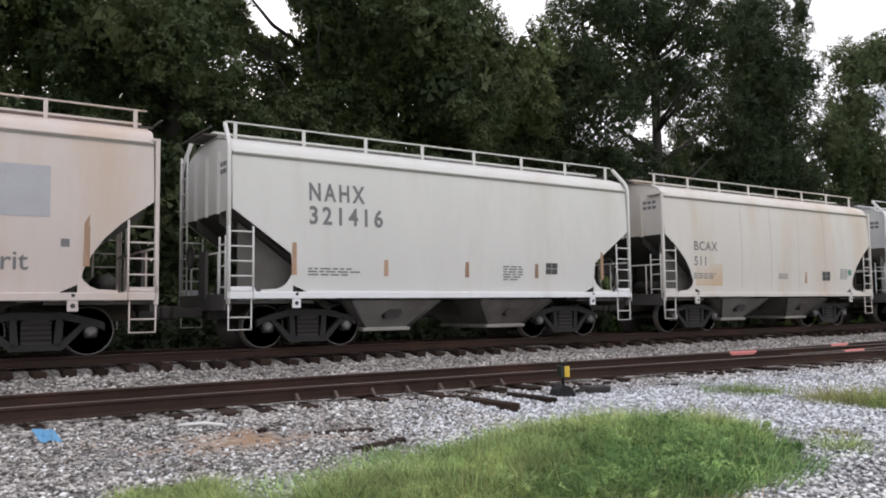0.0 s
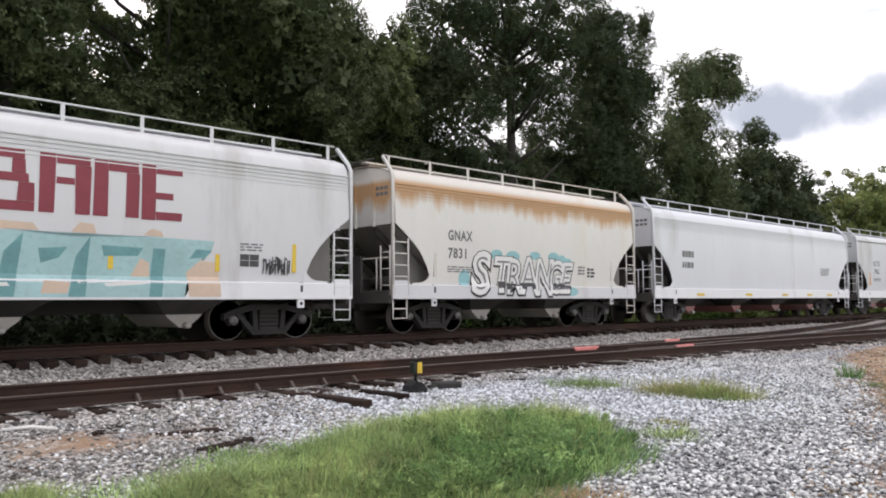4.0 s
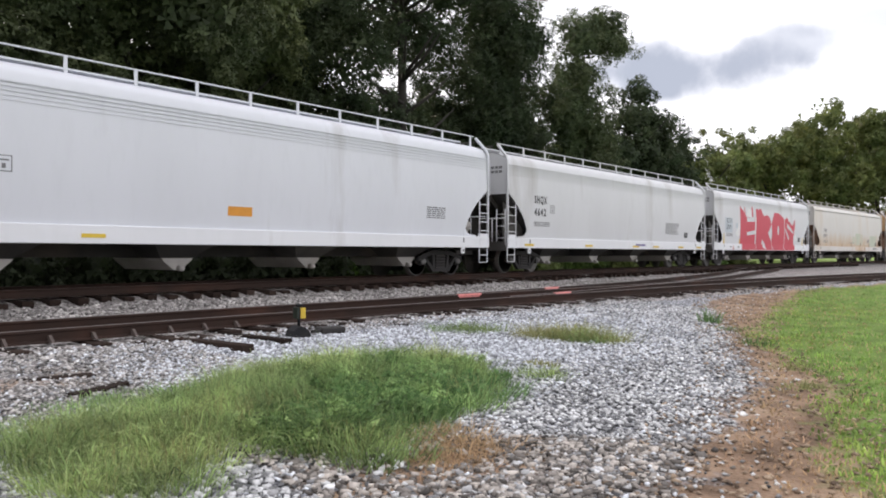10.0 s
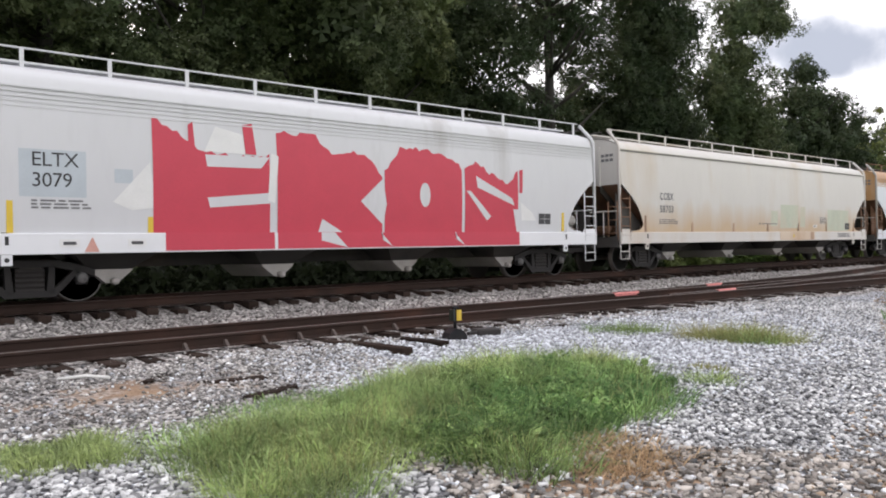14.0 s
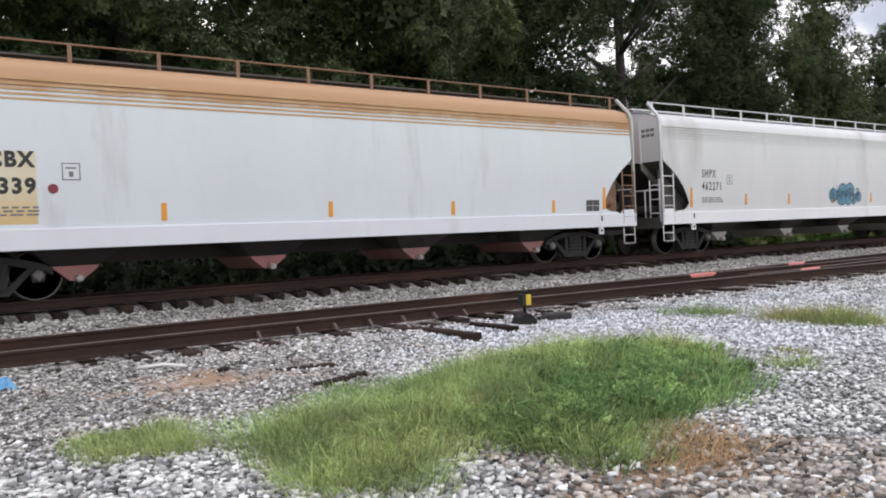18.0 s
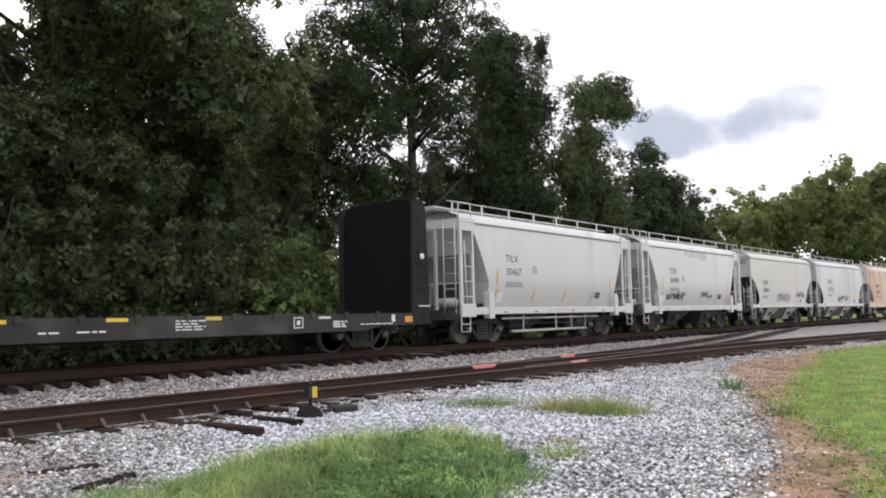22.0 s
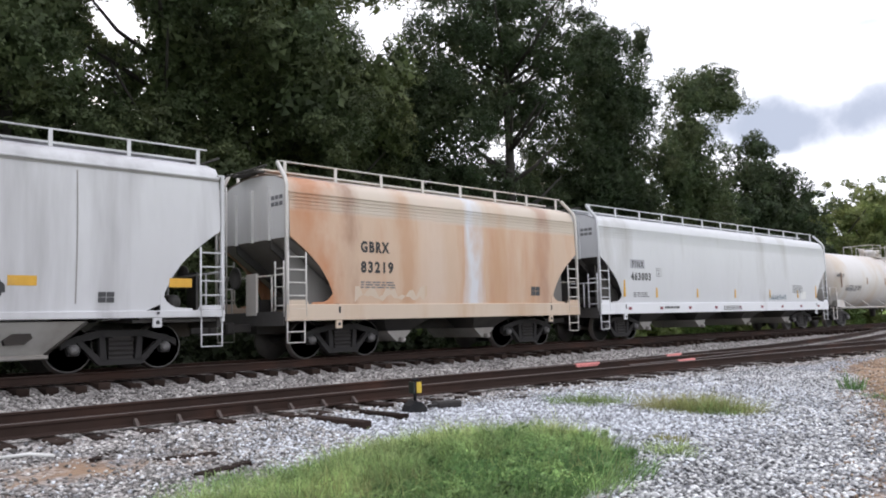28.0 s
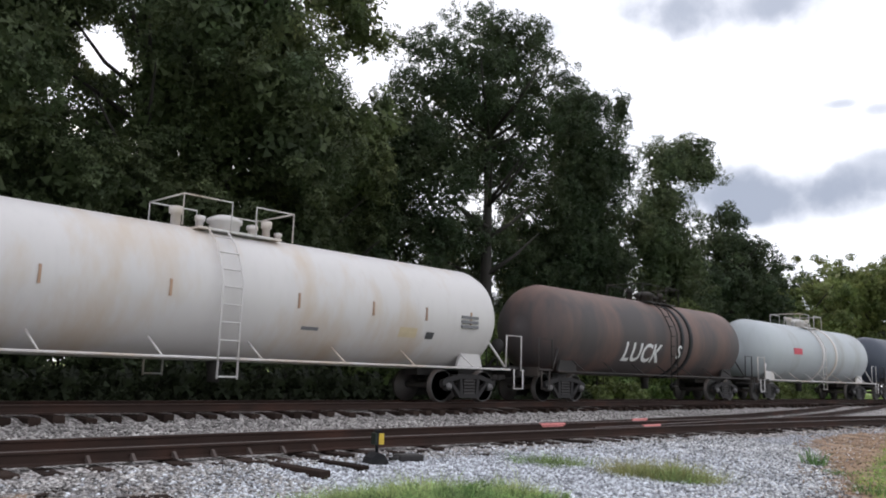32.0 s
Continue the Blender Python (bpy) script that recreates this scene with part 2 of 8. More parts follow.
FAINT_MINT = shade("faint_mint_repaint", (0.53, 0.565, 0.46), 0.6, 0.0, 0.3, 1.2, (1, 1, 0.4), dirt=(0.58, 0.50, 0.40), dirt_amount=0.5)
PIPE_PALE = shade("worn_white_pipe_paint", (0.50, 0.49, 0.47), 0.6, 0.0, 0.4, 3.0, dirt=GRIME, dirt_amount=0.4)
RED_PRINT = shade("faded_red_print", (0.62, 0.40, 0.40), 0.6, 0.0, 0.3, 9.0)
AMBER = shade("amber_reflector", (0.72, 0.40, 0.045), 0.5, 0.0, 0.3, 5.0, dirt=GRIME, dirt_amount=0.3)
ORANGE = shade("orange_reflector", (0.72, 0.30, 0.035), 0.5, 0.0, 0.25, 5.0, dirt=GRIME, dirt_amount=0.2)
BLACK_INK = shade("black_stencil_paint", (0.03, 0.03, 0.033), 0.6, 0.0, 0.4, 12.0)
GREY_INK = shade("faded_stencil_paint", (0.18, 0.18, 0.19), 0.65, 0.0, 0.35, 12.0)
WHITE_INK = shade("white_stencil_paint", (0.75, 0.75, 0.74), 0.6, 0.0, 0.2, 12.0)
PALE_PANEL = shade("pale_paint_panel", (0.48, 0.53, 0.58), 0.55, 0.0, 0.15, 3.0)
TIE_WOOD = shade("creosoted_timber", (0.032, 0.022, 0.018), 0.95, 0.0, 0.5, 5.0, (6, 1, 1), spec=0.1, dirt=(0.075, 0.052, 0.042), dirt_amount=0.4, bump=0.6, bump_scale=14.0, per_object=0.35)
BARK = shade("bark", (0.028, 0.024, 0.021), 0.9, 0.0, 0.45, 5.0, (1, 1, 0.25), bump=0.8, bump_scale=9.0)


def leaf_material(name, color, vary=0.5, patchy=0.0, clump=1.7):
    """Leaves that let some light through, each its own tone."""
    m = bpy.data.materials.new(name)
    m.use_nodes = True
    tree, link = m.node_tree, m.node_tree.links.new
    tree.nodes.clear()
    out = node(tree, "ShaderNodeOutputMaterial")
    geo = node(tree, "ShaderNodeNewGeometry")
    hsv = node(tree, "ShaderNodeHueSaturation")
    hsv.inputs["Color"].default_value = (*color, 1)
    link(node_range(tree, link, geo.outputs["Random Per Island"], 0, 1, 1 - vary, 1 + vary), hsv.inputs["Value"])
    tint = node(tree, "ShaderNodeTexNoise", i_Scale=0.35, i_Detail=2.0)
    co = node(tree, "ShaderNodeTexCoord")
    link(co.outputs["Object"], tint.inputs["Vector"])
    link(node_range(tree, link, tint.outputs["Fac"], 0.3, 0.7, 0.475, 0.525), hsv.inputs["Hue"])
    last = hsv.outputs["Color"]
    if patchy:
        clumps = node(tree, "ShaderNodeTexNoise", i_Scale=clump, i_Detail=5.0, i_Roughness=0.65)
        link(co.outputs["Object"], clumps.inputs["Vector"])
        tone = node(tree, "ShaderNodeHueSaturation")
        link(node_range(tree, link, clumps.outputs["Fac"], 0.35, 0.65, 1 - patchy, 1 + patchy), tone.inputs["Value"])
        link(node_range(tree, link, clumps.outputs["Fac"], 0.3, 0.7, 0.515, 0.480), tone.inputs["Hue"])
        link(last, tone.inputs["Color"])
        last = tone.outputs["Color"]
    diff = node(tree, "ShaderNodeBsdfPrincipled", i_Roughness=0.55)
    diff.inputs["Specular IOR Level"].default_value = 0.16
    through_leaf = node(tree, "ShaderNodeBsdfTranslucent")
    mix = node(tree, "ShaderNodeMixShader", i_Fac=0.36)
    link(last, diff.inputs["Base Color"])
    link(last, through_leaf.inputs["Color"])
    link(diff.outputs[0], mix.inputs[1])
    link(through_leaf.outputs[0], mix.inputs[2])
    link(mix.outputs[0], out.inputs["Surface"])
    return m


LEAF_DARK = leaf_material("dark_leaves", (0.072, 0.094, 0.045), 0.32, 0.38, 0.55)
# darker leaf copy: shade on oak, vine tower and end tree put into colour
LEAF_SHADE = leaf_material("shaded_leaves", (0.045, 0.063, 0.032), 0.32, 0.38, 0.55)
# darkest leaf copy, with the undergrowth's shade put into its colour
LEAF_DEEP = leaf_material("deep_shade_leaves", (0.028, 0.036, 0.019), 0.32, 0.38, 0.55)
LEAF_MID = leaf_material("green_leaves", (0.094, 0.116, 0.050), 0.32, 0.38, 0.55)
# lighter leaf copy that holds the sunlight on far and young trees
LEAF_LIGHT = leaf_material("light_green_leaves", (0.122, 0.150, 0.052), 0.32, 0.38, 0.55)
IVY = leaf_material("vine_leaves", (0.105, 0.148, 0.050), 0.55, 0.55, 0.9)
GRASS = leaf_material("grass_blades", (0.265, 0.385, 0.15), 0.7, 0.55)
GRASS_PALE = leaf_material("soft_pale_grass_blades", (0.35, 0.44, 0.19), 0.5, 0.3)
GRASS_DRY = leaf_material("dry_grass_blades", (0.47, 0.34, 0.20), 0.45)
GRASS_DEEP = leaf_material("deep_green_blades", (0.14, 0.235, 0.085), 0.5)
TURF = leaf_material("turf_blades", (0.27, 0.40, 0.105), 0.35, 0.45)
GRASS_SEED = leaf_material("seeding_grass_blades", (0.33, 0.34, 0.15), 0.45)


def gravel_material(name, pale, dark, vary, lean=0.55):
    m = bpy.data.materials.new(name)
    m.use_nodes = True
    tree, link = m.node_tree, m.node_tree.links.new
    bsdf = tree.nodes["Principled BSDF"]
    bsdf.inputs["Roughness"].default_value = 0.85
    geo = node(tree, "ShaderNodeNewGeometry")
    ramp = node(tree, "ShaderNodeValToRGB")
    ramp.color_ramp.elements[0].color, ramp.color_ramp.elements[1].color = (*dark, 1), (*pale, 1)
    mid = ramp.color_ramp.elements.new(0.55)
    mid.color = (*((1 - lean) * a + lean * b for a, b in zip(dark, pale)), 1)
    link(geo.outputs["Random Per Island"], ramp.inputs["Fac"])
    broad = node(tree, "ShaderNodeTexNoise", i_Scale=0.8, i_Detail=4.0)
    co = node(tree, "ShaderNodeTexCoord")
    link(co.outputs["Object"], broad.inputs["Vector"])
    hsv = node(tree, "ShaderNodeHueSaturation")
    link(node_range(tree, link, broad.outputs["Fac"], 0.3, 0.7, 1 - vary, 1 + vary), hsv.inputs["Value"])
    link(ramp.outputs["Color"], hsv.inputs["Color"])
    link(hsv.outputs["Color"], bsdf.inputs["Base Color"])
    grain = node(tree, "ShaderNodeTexNoise", i_Scale=60.0, i_Detail=3.0)
    link(co.outputs["Object"], grain.inputs["Vector"])
    b = node(tree, "ShaderNodeBump", i_Strength=0.4, i_Distance=0.01)
    link(grain.outputs["Fac"], b.inputs["Height"])
    link(b.outputs["Normal"], bsdf.inputs["Normal"])
    return m


STONE_PALE = gravel_material("pale_limestone", (0.91, 0.94, 0.99), (0.23, 0.24, 0.27), 0.16, 0.77)
STONE_SOIL = gravel_material("earth_clods", (0.50, 0.38, 0.27), (0.10, 0.066, 0.045), 0.25)
STONE_MIXED = gravel_material("worn_grey_stone", (0.88, 0.88, 0.88), (0.048, 0.049, 0.053), 0.22, 0.51)
STONE_BALLAST = gravel_material("track_ballast", (0.64, 0.61, 0.585), (0.055, 0.05, 0.046), 0.25, 0.47)
# dark tone that puts shade into the gaps between stones
STONE_GAP = gravel_material("dark_gap_stone", (0.34, 0.33, 0.32), (0.035, 0.034, 0.034), 0.2, 0.4)
STONE_WARM = gravel_material("tan_stone", (0.66, 0.60, 0.54), (0.055, 0.048, 0.042), 0.22, 0.40)


def ground_material():
    """Stone chips, bare earth and turf, divided by the zone that each place carries."""
    m = bpy.data.materials.new("ground")
    m.use_nodes = True
    tree, link = m.node_tree, m.node_tree.links.new
    bsdf = tree.nodes["Principled BSDF"]
    bsdf.inputs["Roughness"].default_value = 0.95
    bsdf.inputs["Specular IOR Level"].default_value = 0.2
    co = node(tree, "ShaderNodeTexCoord")
    zone = node(tree, "ShaderNodeAttribute", attribute_name="zone")
    wood_zone = node(tree, "ShaderNodeAttribute", attribute_name="wood_zone")
    sep = node(tree, "ShaderNodeSeparateColor")
    link(zone.outputs["Color"], sep.inputs[0])

    def tex(size, detail=4.0):
        n = node(tree, "ShaderNodeTexNoise", i_Scale=size, i_Detail=detail)
        link(co.outputs["Object"], n.inputs["Vector"])
        return n.outputs["Fac"]

    def ramp(value, *stops):
        r = node(tree, "ShaderNodeValToRGB")
        while len(r.color_ramp.elements) < len(stops):
            r.color_ramp.elements.new(0.5)
        for e, (p, c) in zip(r.color_ramp.elements, stops):
            e.position, e.color = p, (*c, 1)
        link(value, r.inputs["Fac"])
        return r.outputs["Color"]

    def mixed(a, b, f):
        mix = node(tree, "ShaderNodeMix", data_type="RGBA")
        link(a, mix.inputs["A"])
        link(b, mix.inputs["B"])
        link(f, mix.inputs["Factor"])
        return mix.outputs["Result"]

    chips = node(tree, "ShaderNodeTexVoronoi", i_Scale=24.0)
    link(co.outputs["Object"], chips.inputs["Vector"])
    chip_sep = node(tree, "ShaderNodeSeparateColor")
    link(chips.outputs["Color"], chip_sep.inputs[0])
    # chip tones lowered to carry the shade between the loose stones
    pale = ramp(chip_sep.outputs[0], (0.0, (0.045, 0.045, 0.05)), (0.5, (0.24, 0.245, 0.26)), (1.0, (0.60, 0.61, 0.65)))
    ballast = ramp(chip_sep.outputs[1], (0.0, (0.055, 0.05, 0.047)), (0.5, (0.25, 0.23, 0.22)), (1.0, (0.62, 0.585, 0.565)))
    soil = ramp(tex(1.6, 8.0), (0.3, (0.14, 0.092, 0.062)), (0.5, (0.31, 0.21, 0.142)), (0.7, (0.45, 0.33, 0.23)))
    turf = ramp(tex(2.2, 8.0), (0.3, (0.10, 0.15, 0.035)), (0.55, (0.17, 0.26, 0.06)), (0.75, (0.26, 0.32, 0.10)))
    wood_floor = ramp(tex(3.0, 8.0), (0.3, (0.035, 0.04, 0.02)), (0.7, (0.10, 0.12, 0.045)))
    fray = tex(2.5, 6.0)

    def mask(channel):
        s = node(tree, "ShaderNodeMath", operation="MULTIPLY_ADD")
        s.inputs[1].default_value, s.inputs[2].default_value = 0.9, -0.45
        link(fray, s.inputs[0])
        a = node(tree, "ShaderNodeMath", operation="ADD")
        link(channel, a.inputs[0])
        link(s.outputs[0], a.inputs[1])
        return node_range(tree, link, a.outputs[0], 0.38, 0.62, 0.0, 1.0)

    col = mixed(pale, ballast, mask(sep.outputs[0]))
    col = mixed(col, soil, mask(sep.outputs[1]))
    col = mixed(col, turf, mask(sep.outputs[2]))
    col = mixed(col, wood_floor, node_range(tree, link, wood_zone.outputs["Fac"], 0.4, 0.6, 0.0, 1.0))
    link(col, bsdf.inputs["Base Color"])
    b = node(tree, "ShaderNodeBump", i_Strength=0.8, i_Distance=0.03)
    link(chips.outputs["Distance"], b.inputs["Height"])
    link(b.outputs["Normal"], bsdf.inputs["Normal"])
    return m


GROUND = ground_material()

# ---- small builders ----


def part(name, bm, material, parent, label=""):
    """Link a bmesh as one mesh object under a thing or a part."""
    mesh = bpy.data.meshes.new(name)
    bm.to_mesh(mesh)
    bm.free()
    return shared(name, mesh, material, parent, label)


def shared(name, mesh, material=None, parent=None, label="", place=None):
    """One more object on a mesh."""
    if material and not mesh.materials:
        mesh.materials.append(material)
    ob = new(name, mesh)
    ob.parent = parent
    if place is not None:
        ob.matrix_basis = place
    if label:
        ob["label"] = label
    return ob


def mesh_of(name, bm, material=None, smooth=False):
    mesh = bpy.data.meshes.new(name)
    if smooth:
        for f in bm.faces:
            f.smooth = True
    bm.to_mesh(mesh)
    bm.free()
    if material:
        mesh.materials.append(material)
    return mesh


def box(bm, x0, x1, y0, y1, z0, z1, bevel=0.0):
    made = bmesh.ops.create_cube(bm, size=1.0, matrix=Matrix.Translation(((x0 + x1) / 2, (y0 + y1) / 2, (z0 + z1) / 2)) @ Matrix.Diagonal((abs(x1 - x0), abs(y1 - y0), abs(z1 - z0), 1)))
    if bevel:
        edges = list({e for v in made["verts"] for e in v.link_edges})
        bmesh.ops.bevel(bm, geom=edges, offset=bevel, segments=1, affect="EDGES")
    return bm


def tube(bm, points, radius, sides=6, closed=False):
    """A round bar along a line of points."""
    points = [Vector(p) for p in points]
    rings = []
    for n, p in enumerate(points):
        a, b = points[max(n - 1, 0)], points[min(n + 1, len(points) - 1)]
        way = (b - a).normalized()
        side = way.orthogonal().normalized() if n == 0 else (side - way * side.dot(way)).normalized()
        up = way.cross(side)
        r = radius[n] if isinstance(radius, (list, tuple)) else radius
        rings.append([bm.verts.new(p + r * (math.cos(2 * math.pi * k / sides) * side + math.sin(2 * math.pi * k / sides) * up)) for k in range(sides)])
    for one, two in zip(rings, rings[1:]):
        for k in range(sides):
            bm.faces.new((one[k], one[(k + 1) % sides], two[(k + 1) % sides], two[k])).smooth = True
    if len(rings) > 1:
        bm.faces.new(rings[0][::-1])
        bm.faces.new(rings[-1])
    return bm


def slab(bm, outline, y0, y1):
    """A flat plate of an outline in x and z, from y0 to y1."""
    front = [bm.verts.new((x, y0, z)) for x, z in outline]
    rear = [bm.verts.new((x, y1, z)) for x, z in outline]
    n = len(outline)
    bm.faces.new(front)
    bm.faces.new(rear[::-1])
    for k in range(n):
        bm.faces.new((front[(k + 1) % n], front[k], rear[k], rear[(k + 1) % n]))
    return bm


def revolve(bm, profile, axis="y", sides=20, offset=(0, 0, 0)):
    """Turn a profile of (place along the axis, radius) round the axis."""
    rings = []
    for a, r in profile:
        ring = []
        for k in range(sides):
            c, s = r * math.cos(2 * math.pi * k / sides), r * math.sin(2 * math.pi * k / sides)
            p = (a, c, s) if axis == "x" else (c, a, s) if axis == "y" else (c, s, a)
            ring.append(bm.verts.new(Vector(p) + Vector(offset)))
        rings.append(ring)
    for one, two in zip(rings, rings[1:]):
        for k in range(sides):
            bm.faces.new((one[k], one[(k + 1) % sides], two[(k + 1) % sides], two[k])).smooth = True
    bm.faces.new(rings[0][::-1])
    bm.faces.new(rings[-1])
    bmesh.ops.recalc_face_normals(bm, faces=bm.faces)
    return bm


LETTERS = {}


def letters(text, bold=0.0, spacing=1.0):
    """A mesh of a line of built-in letters, 1 m high capitals about 0.7, its left end at 0."""
    key = (text, bold, spacing)
    if key not in LETTERS:
        curve = bpy.data.curves.new("letters", "FONT")
        curve.body, curve.offset, curve.space_character, curve.resolution_u = text, bold, spacing, 3
        ob = new("letters", curve)
        bpy.context.view_layer.update()
        LETTERS[key] = bpy.data.meshes.new_from_object(ob.evaluated_get(bpy.context.evaluated_depsgraph_get()))
        bpy.data.objects.remove(ob)
        bpy.data.curves.remove(curve)
    return LETTERS[key]

# ---- the lines of track ----
RAIL_Z, NEAR_Z = 0.73, 0.50
GAUGE = 1.435


def main_line(x):
    """The middle of the main track: straight, then a slow curve towards the road side."""
    if x < 25:
        return 16.7
    if x < 110:
        return 16.7 - 0.00076 * (x - 25) ** 2
    return 16.7 - 0.00076 * 85**2 - 0.1292 * (x - 110)


ARC = [0.0]
for step in range(25, 520):
    ARC.append(ARC[-1] + math.hypot(1.0, main_line(step + 1) - main_line(step)))


def on_main(s):
    """The pose of a thing s metres along the main track."""
    if s <= 25:
        x = s
    else:
        x = 25 + float(np.interp(s - 25, ARC, range(len(ARC))))
    slope = (main_line(x + 0.5) - main_line(x - 0.5))
    return pose(x, main_line(x), RAIL_Z, 0, 0, math.degrees(math.atan(slope)))


def through_line(x):
    """The near track, which bends away from the main one."""
    return float(np.interp(x, (-60, 3, 8, 12, 17, 24, 29, 40, 60, 120), (10.95, 10.85, 10.72, 10.45, 10.08, 9.5, 8.95, 7.4, 3.7, -11)))


def turnout_line(x):
    """The branch from the near track over to the main one."""
    if x > 58:
        return main_line(x)
    return float(np.interp(x, (8, 12, 17, 26, 34, 44, 58), (10.72, 10.52, 10.42, 10.85, 11.9, 13.6, 15.8)))


def ground_height(x, y):
    """Banks of ballast under the tracks, falling to the yard and to the ditch at the wood."""
    m = main_line(x)
    d = m - y
    if d < 0:
        z = float(np.interp(-d, (0, 0.95, 1.7, 3.4, 9, 14), (0.53, 0.53, 0.40, 0.05, 0.0, 0.35)))
    else:
        n = max(m - through_line(x), 1.0)
        z = float(np.interp(d, (0, 0.80, 1.0, 1.45, 2.6, n - 1.5, n - 0.9, n + 0.8, n + 1.0, n + 1.35, n + 2.6, n + 7.5, n + 12), (0.52, 0.52, 0.45, 0.37, 0.29, 0.25, 0.29, 0.29, 0.275, 0.255, 0.17, 0.05, 0.0)))
    return z + 0.03 * noise.noise((x * 0.6, y * 0.6, 0.3)) + 0.012 * noise.noise((x * 2.3, y * 2.3, 5.0))


def gravel_edge(x):
    """The y beyond which the yard is spread with pale stone."""
    return float(np.interp(x, (-40, -6, 0, 4.2, 5.7, 7.8, 9.5, 13, 19, 24, 31, 60), (-2.0, -0.5, 0.9, 1.8, 2.1, 2.5, 2.8, 4.2, 6.6, 8.2, 7.6, 2.5)))


def grass_edge(x):
    return float(np.interp(x, (-40, 2, 5.4, 7.0, 9.5, 12.2, 13.5, 18.7, 29, 38, 60), (-3, -1.5, 0.9, 1.4, 1.85, 3.3, 4.0, 5.1, 6.9, 5.6, 1.0)))


def build_ground():
    xs = np.concatenate([np.array([-1500, -600, -250, -120, -70, -45, -30]), np.arange(-22, 62, 0.5), np.array([62, 64, 67, 70, 74, 78, 83, 90, 100, 115, 140, 180, 260, 400, 700, 1500])])
    ys = np.concatenate([np.array([-1500, -600, -250, -100, -45, -25, -15, -10]), np.arange(-7, 24, 0.4), np.array([24, 25, 26, 28, 30, 33, 37, 42, 50, 60, 80, 120, 200, 400, 800, 1500])])
    verts, faces, zones = [], [], []
    nx, ny = len(xs), len(ys)
    for y in ys:
        for x in xs:
            x, y = float(x), float(y)
            verts.append((x, y, ground_height(x, y)))
            m, n = main_line(x), through_line(x)
            near_branch = min(abs(y - n), abs(y - turnout_line(x)) if x > 8 else 99)
            ballast = max(1 - abs(y - m) / 3.4, 1 - abs(near_branch) / 2.2, 0)
            ballast = min(1, ballast * 1.9)
            if x < 5.5 and 6.2 < y < 9.6:
                ballast = max(ballast, 0.62)
            if m > y > n:
                ballast = max(ballast, 0.75)
            soil = 0.5 + (gravel_edge(x) - y) * 0.55
            if abs(y - m) < 2.4 or near_branch < 1.9:
                soil = 0.0
            if x > 20 and y < n - 1.9:
                soil = max(soil, 0.5 + (x - 23) * 0.15)
            bare = math.hypot((x - 2.9) / 1.7, (y - 8.2) / 0.75)
            if bare < 1.4:
                soil = max(soil, 0.62 - 0.26 * bare)
            dead = math.hypot((x - 4.3) / 0.95, (y - 3.3) / 0.55)
            if dead < 1.5:
                soil = max(soil, 0.95 - 0.35 * dead)
            turf = 0.5 + (grass_edge(x) - y) * 0.6 if y < m - 3 else 0.0
            turf = min(turf, 1.0)
            if y > m + 3.0:
                turf = 1.0
            # below x 21 the dark floor reaches towards the line, seen beneath the cars
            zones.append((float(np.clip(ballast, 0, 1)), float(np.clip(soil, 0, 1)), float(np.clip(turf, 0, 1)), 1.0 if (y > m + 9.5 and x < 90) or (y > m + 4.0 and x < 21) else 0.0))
    for j in range(ny - 1):
        for i in range(nx - 1):
            faces.append((j * nx + i, j * nx + i + 1, (j + 1) * nx + i + 1, (j + 1) * nx + i))
    mesh = bpy.data.meshes.new("ground")
    mesh.from_pydata(verts, [], faces)
    layer = mesh.color_attributes.new("zone", "FLOAT_COLOR", "POINT")
    layer.data.foreach_set("color", np.array(zones, dtype=np.float32).ravel())
    deep = mesh.attributes.new("wood_zone", "FLOAT", "POINT")
    deep.data.foreach_set("value", np.array([q[3] for q in zones], dtype=np.float32))
    for p in mesh.polygons:
        p.use_smooth = True
    mesh.materials.append(GROUND)
    tagged(new("ground", mesh), "yard of pale stone chips, bare earth and turf beside the tracks", "ground", kind="structure")


build_ground()

RAIL_PROFILE = ((-0.075, -0.172), (0.075, -0.172), (0.075, -0.158), (0.012, -0.138), (0.012, -0.045), (0.037, -0.034), (0.037, -0.004), (0.03, 0.0), (-0.03, 0.0), (-0.037, -0.004),
                (-0.037, -0.034), (-0.012, -0.045), (-0.012, -0.138), (-0.075, -0.158))


def rail(line, x0, x1, offset, z, parent, step=1.0, name="rail"):
    """One rail of a track at an offset from its middle line."""
    verts, faces = [], []
    count = max(2, int((x1 - x0) / step) + 1)
    n = len(RAIL_PROFILE)
    for k in range(count):
        x = x0 + (x1 - x0) * k / (count - 1)
        slope = math.atan(line(x + 0.5) - line(x - 0.5))
        px, py = x - math.sin(slope) * offset, line(x) + math.cos(slope) * offset
        for u, v in RAIL_PROFILE:
            verts.append((px - math.sin(slope) * u, py + math.cos(slope) * u, z + v))
    for k in range(count - 1):
        for i in range(n):
            faces.append((k * n + i, k * n + (i + 1) % n, (k + 1) * n + (i + 1) % n, (k + 1) * n + i))
    faces += [tuple(range(n))[::-1], tuple((count - 1) * n + i for i in range(n))]
    mesh = bpy.data.meshes.new(name)
    mesh.from_pydata(verts, [], faces)
    mesh.materials.append(RAIL_STEEL)
    mesh.materials.append(RAIL_TOP)
    for i, p in enumerate(mesh.polygons):
        if i < (count - 1) * n and i % n in (6, 7, 8):
            p.material_index = 1
    return shared(name, mesh, None, parent)


def tie_mesh(length):
    bm = bmesh.new()
    box(bm, -0.115, 0.115, -length / 2, length / 2, -0.17, 0.0, 0.012)
    return mesh_of("tie", bm, TIE_WOOD)


TIE = tie_mesh(2.6)
TIE_LONG = tie_mesh(3.6)


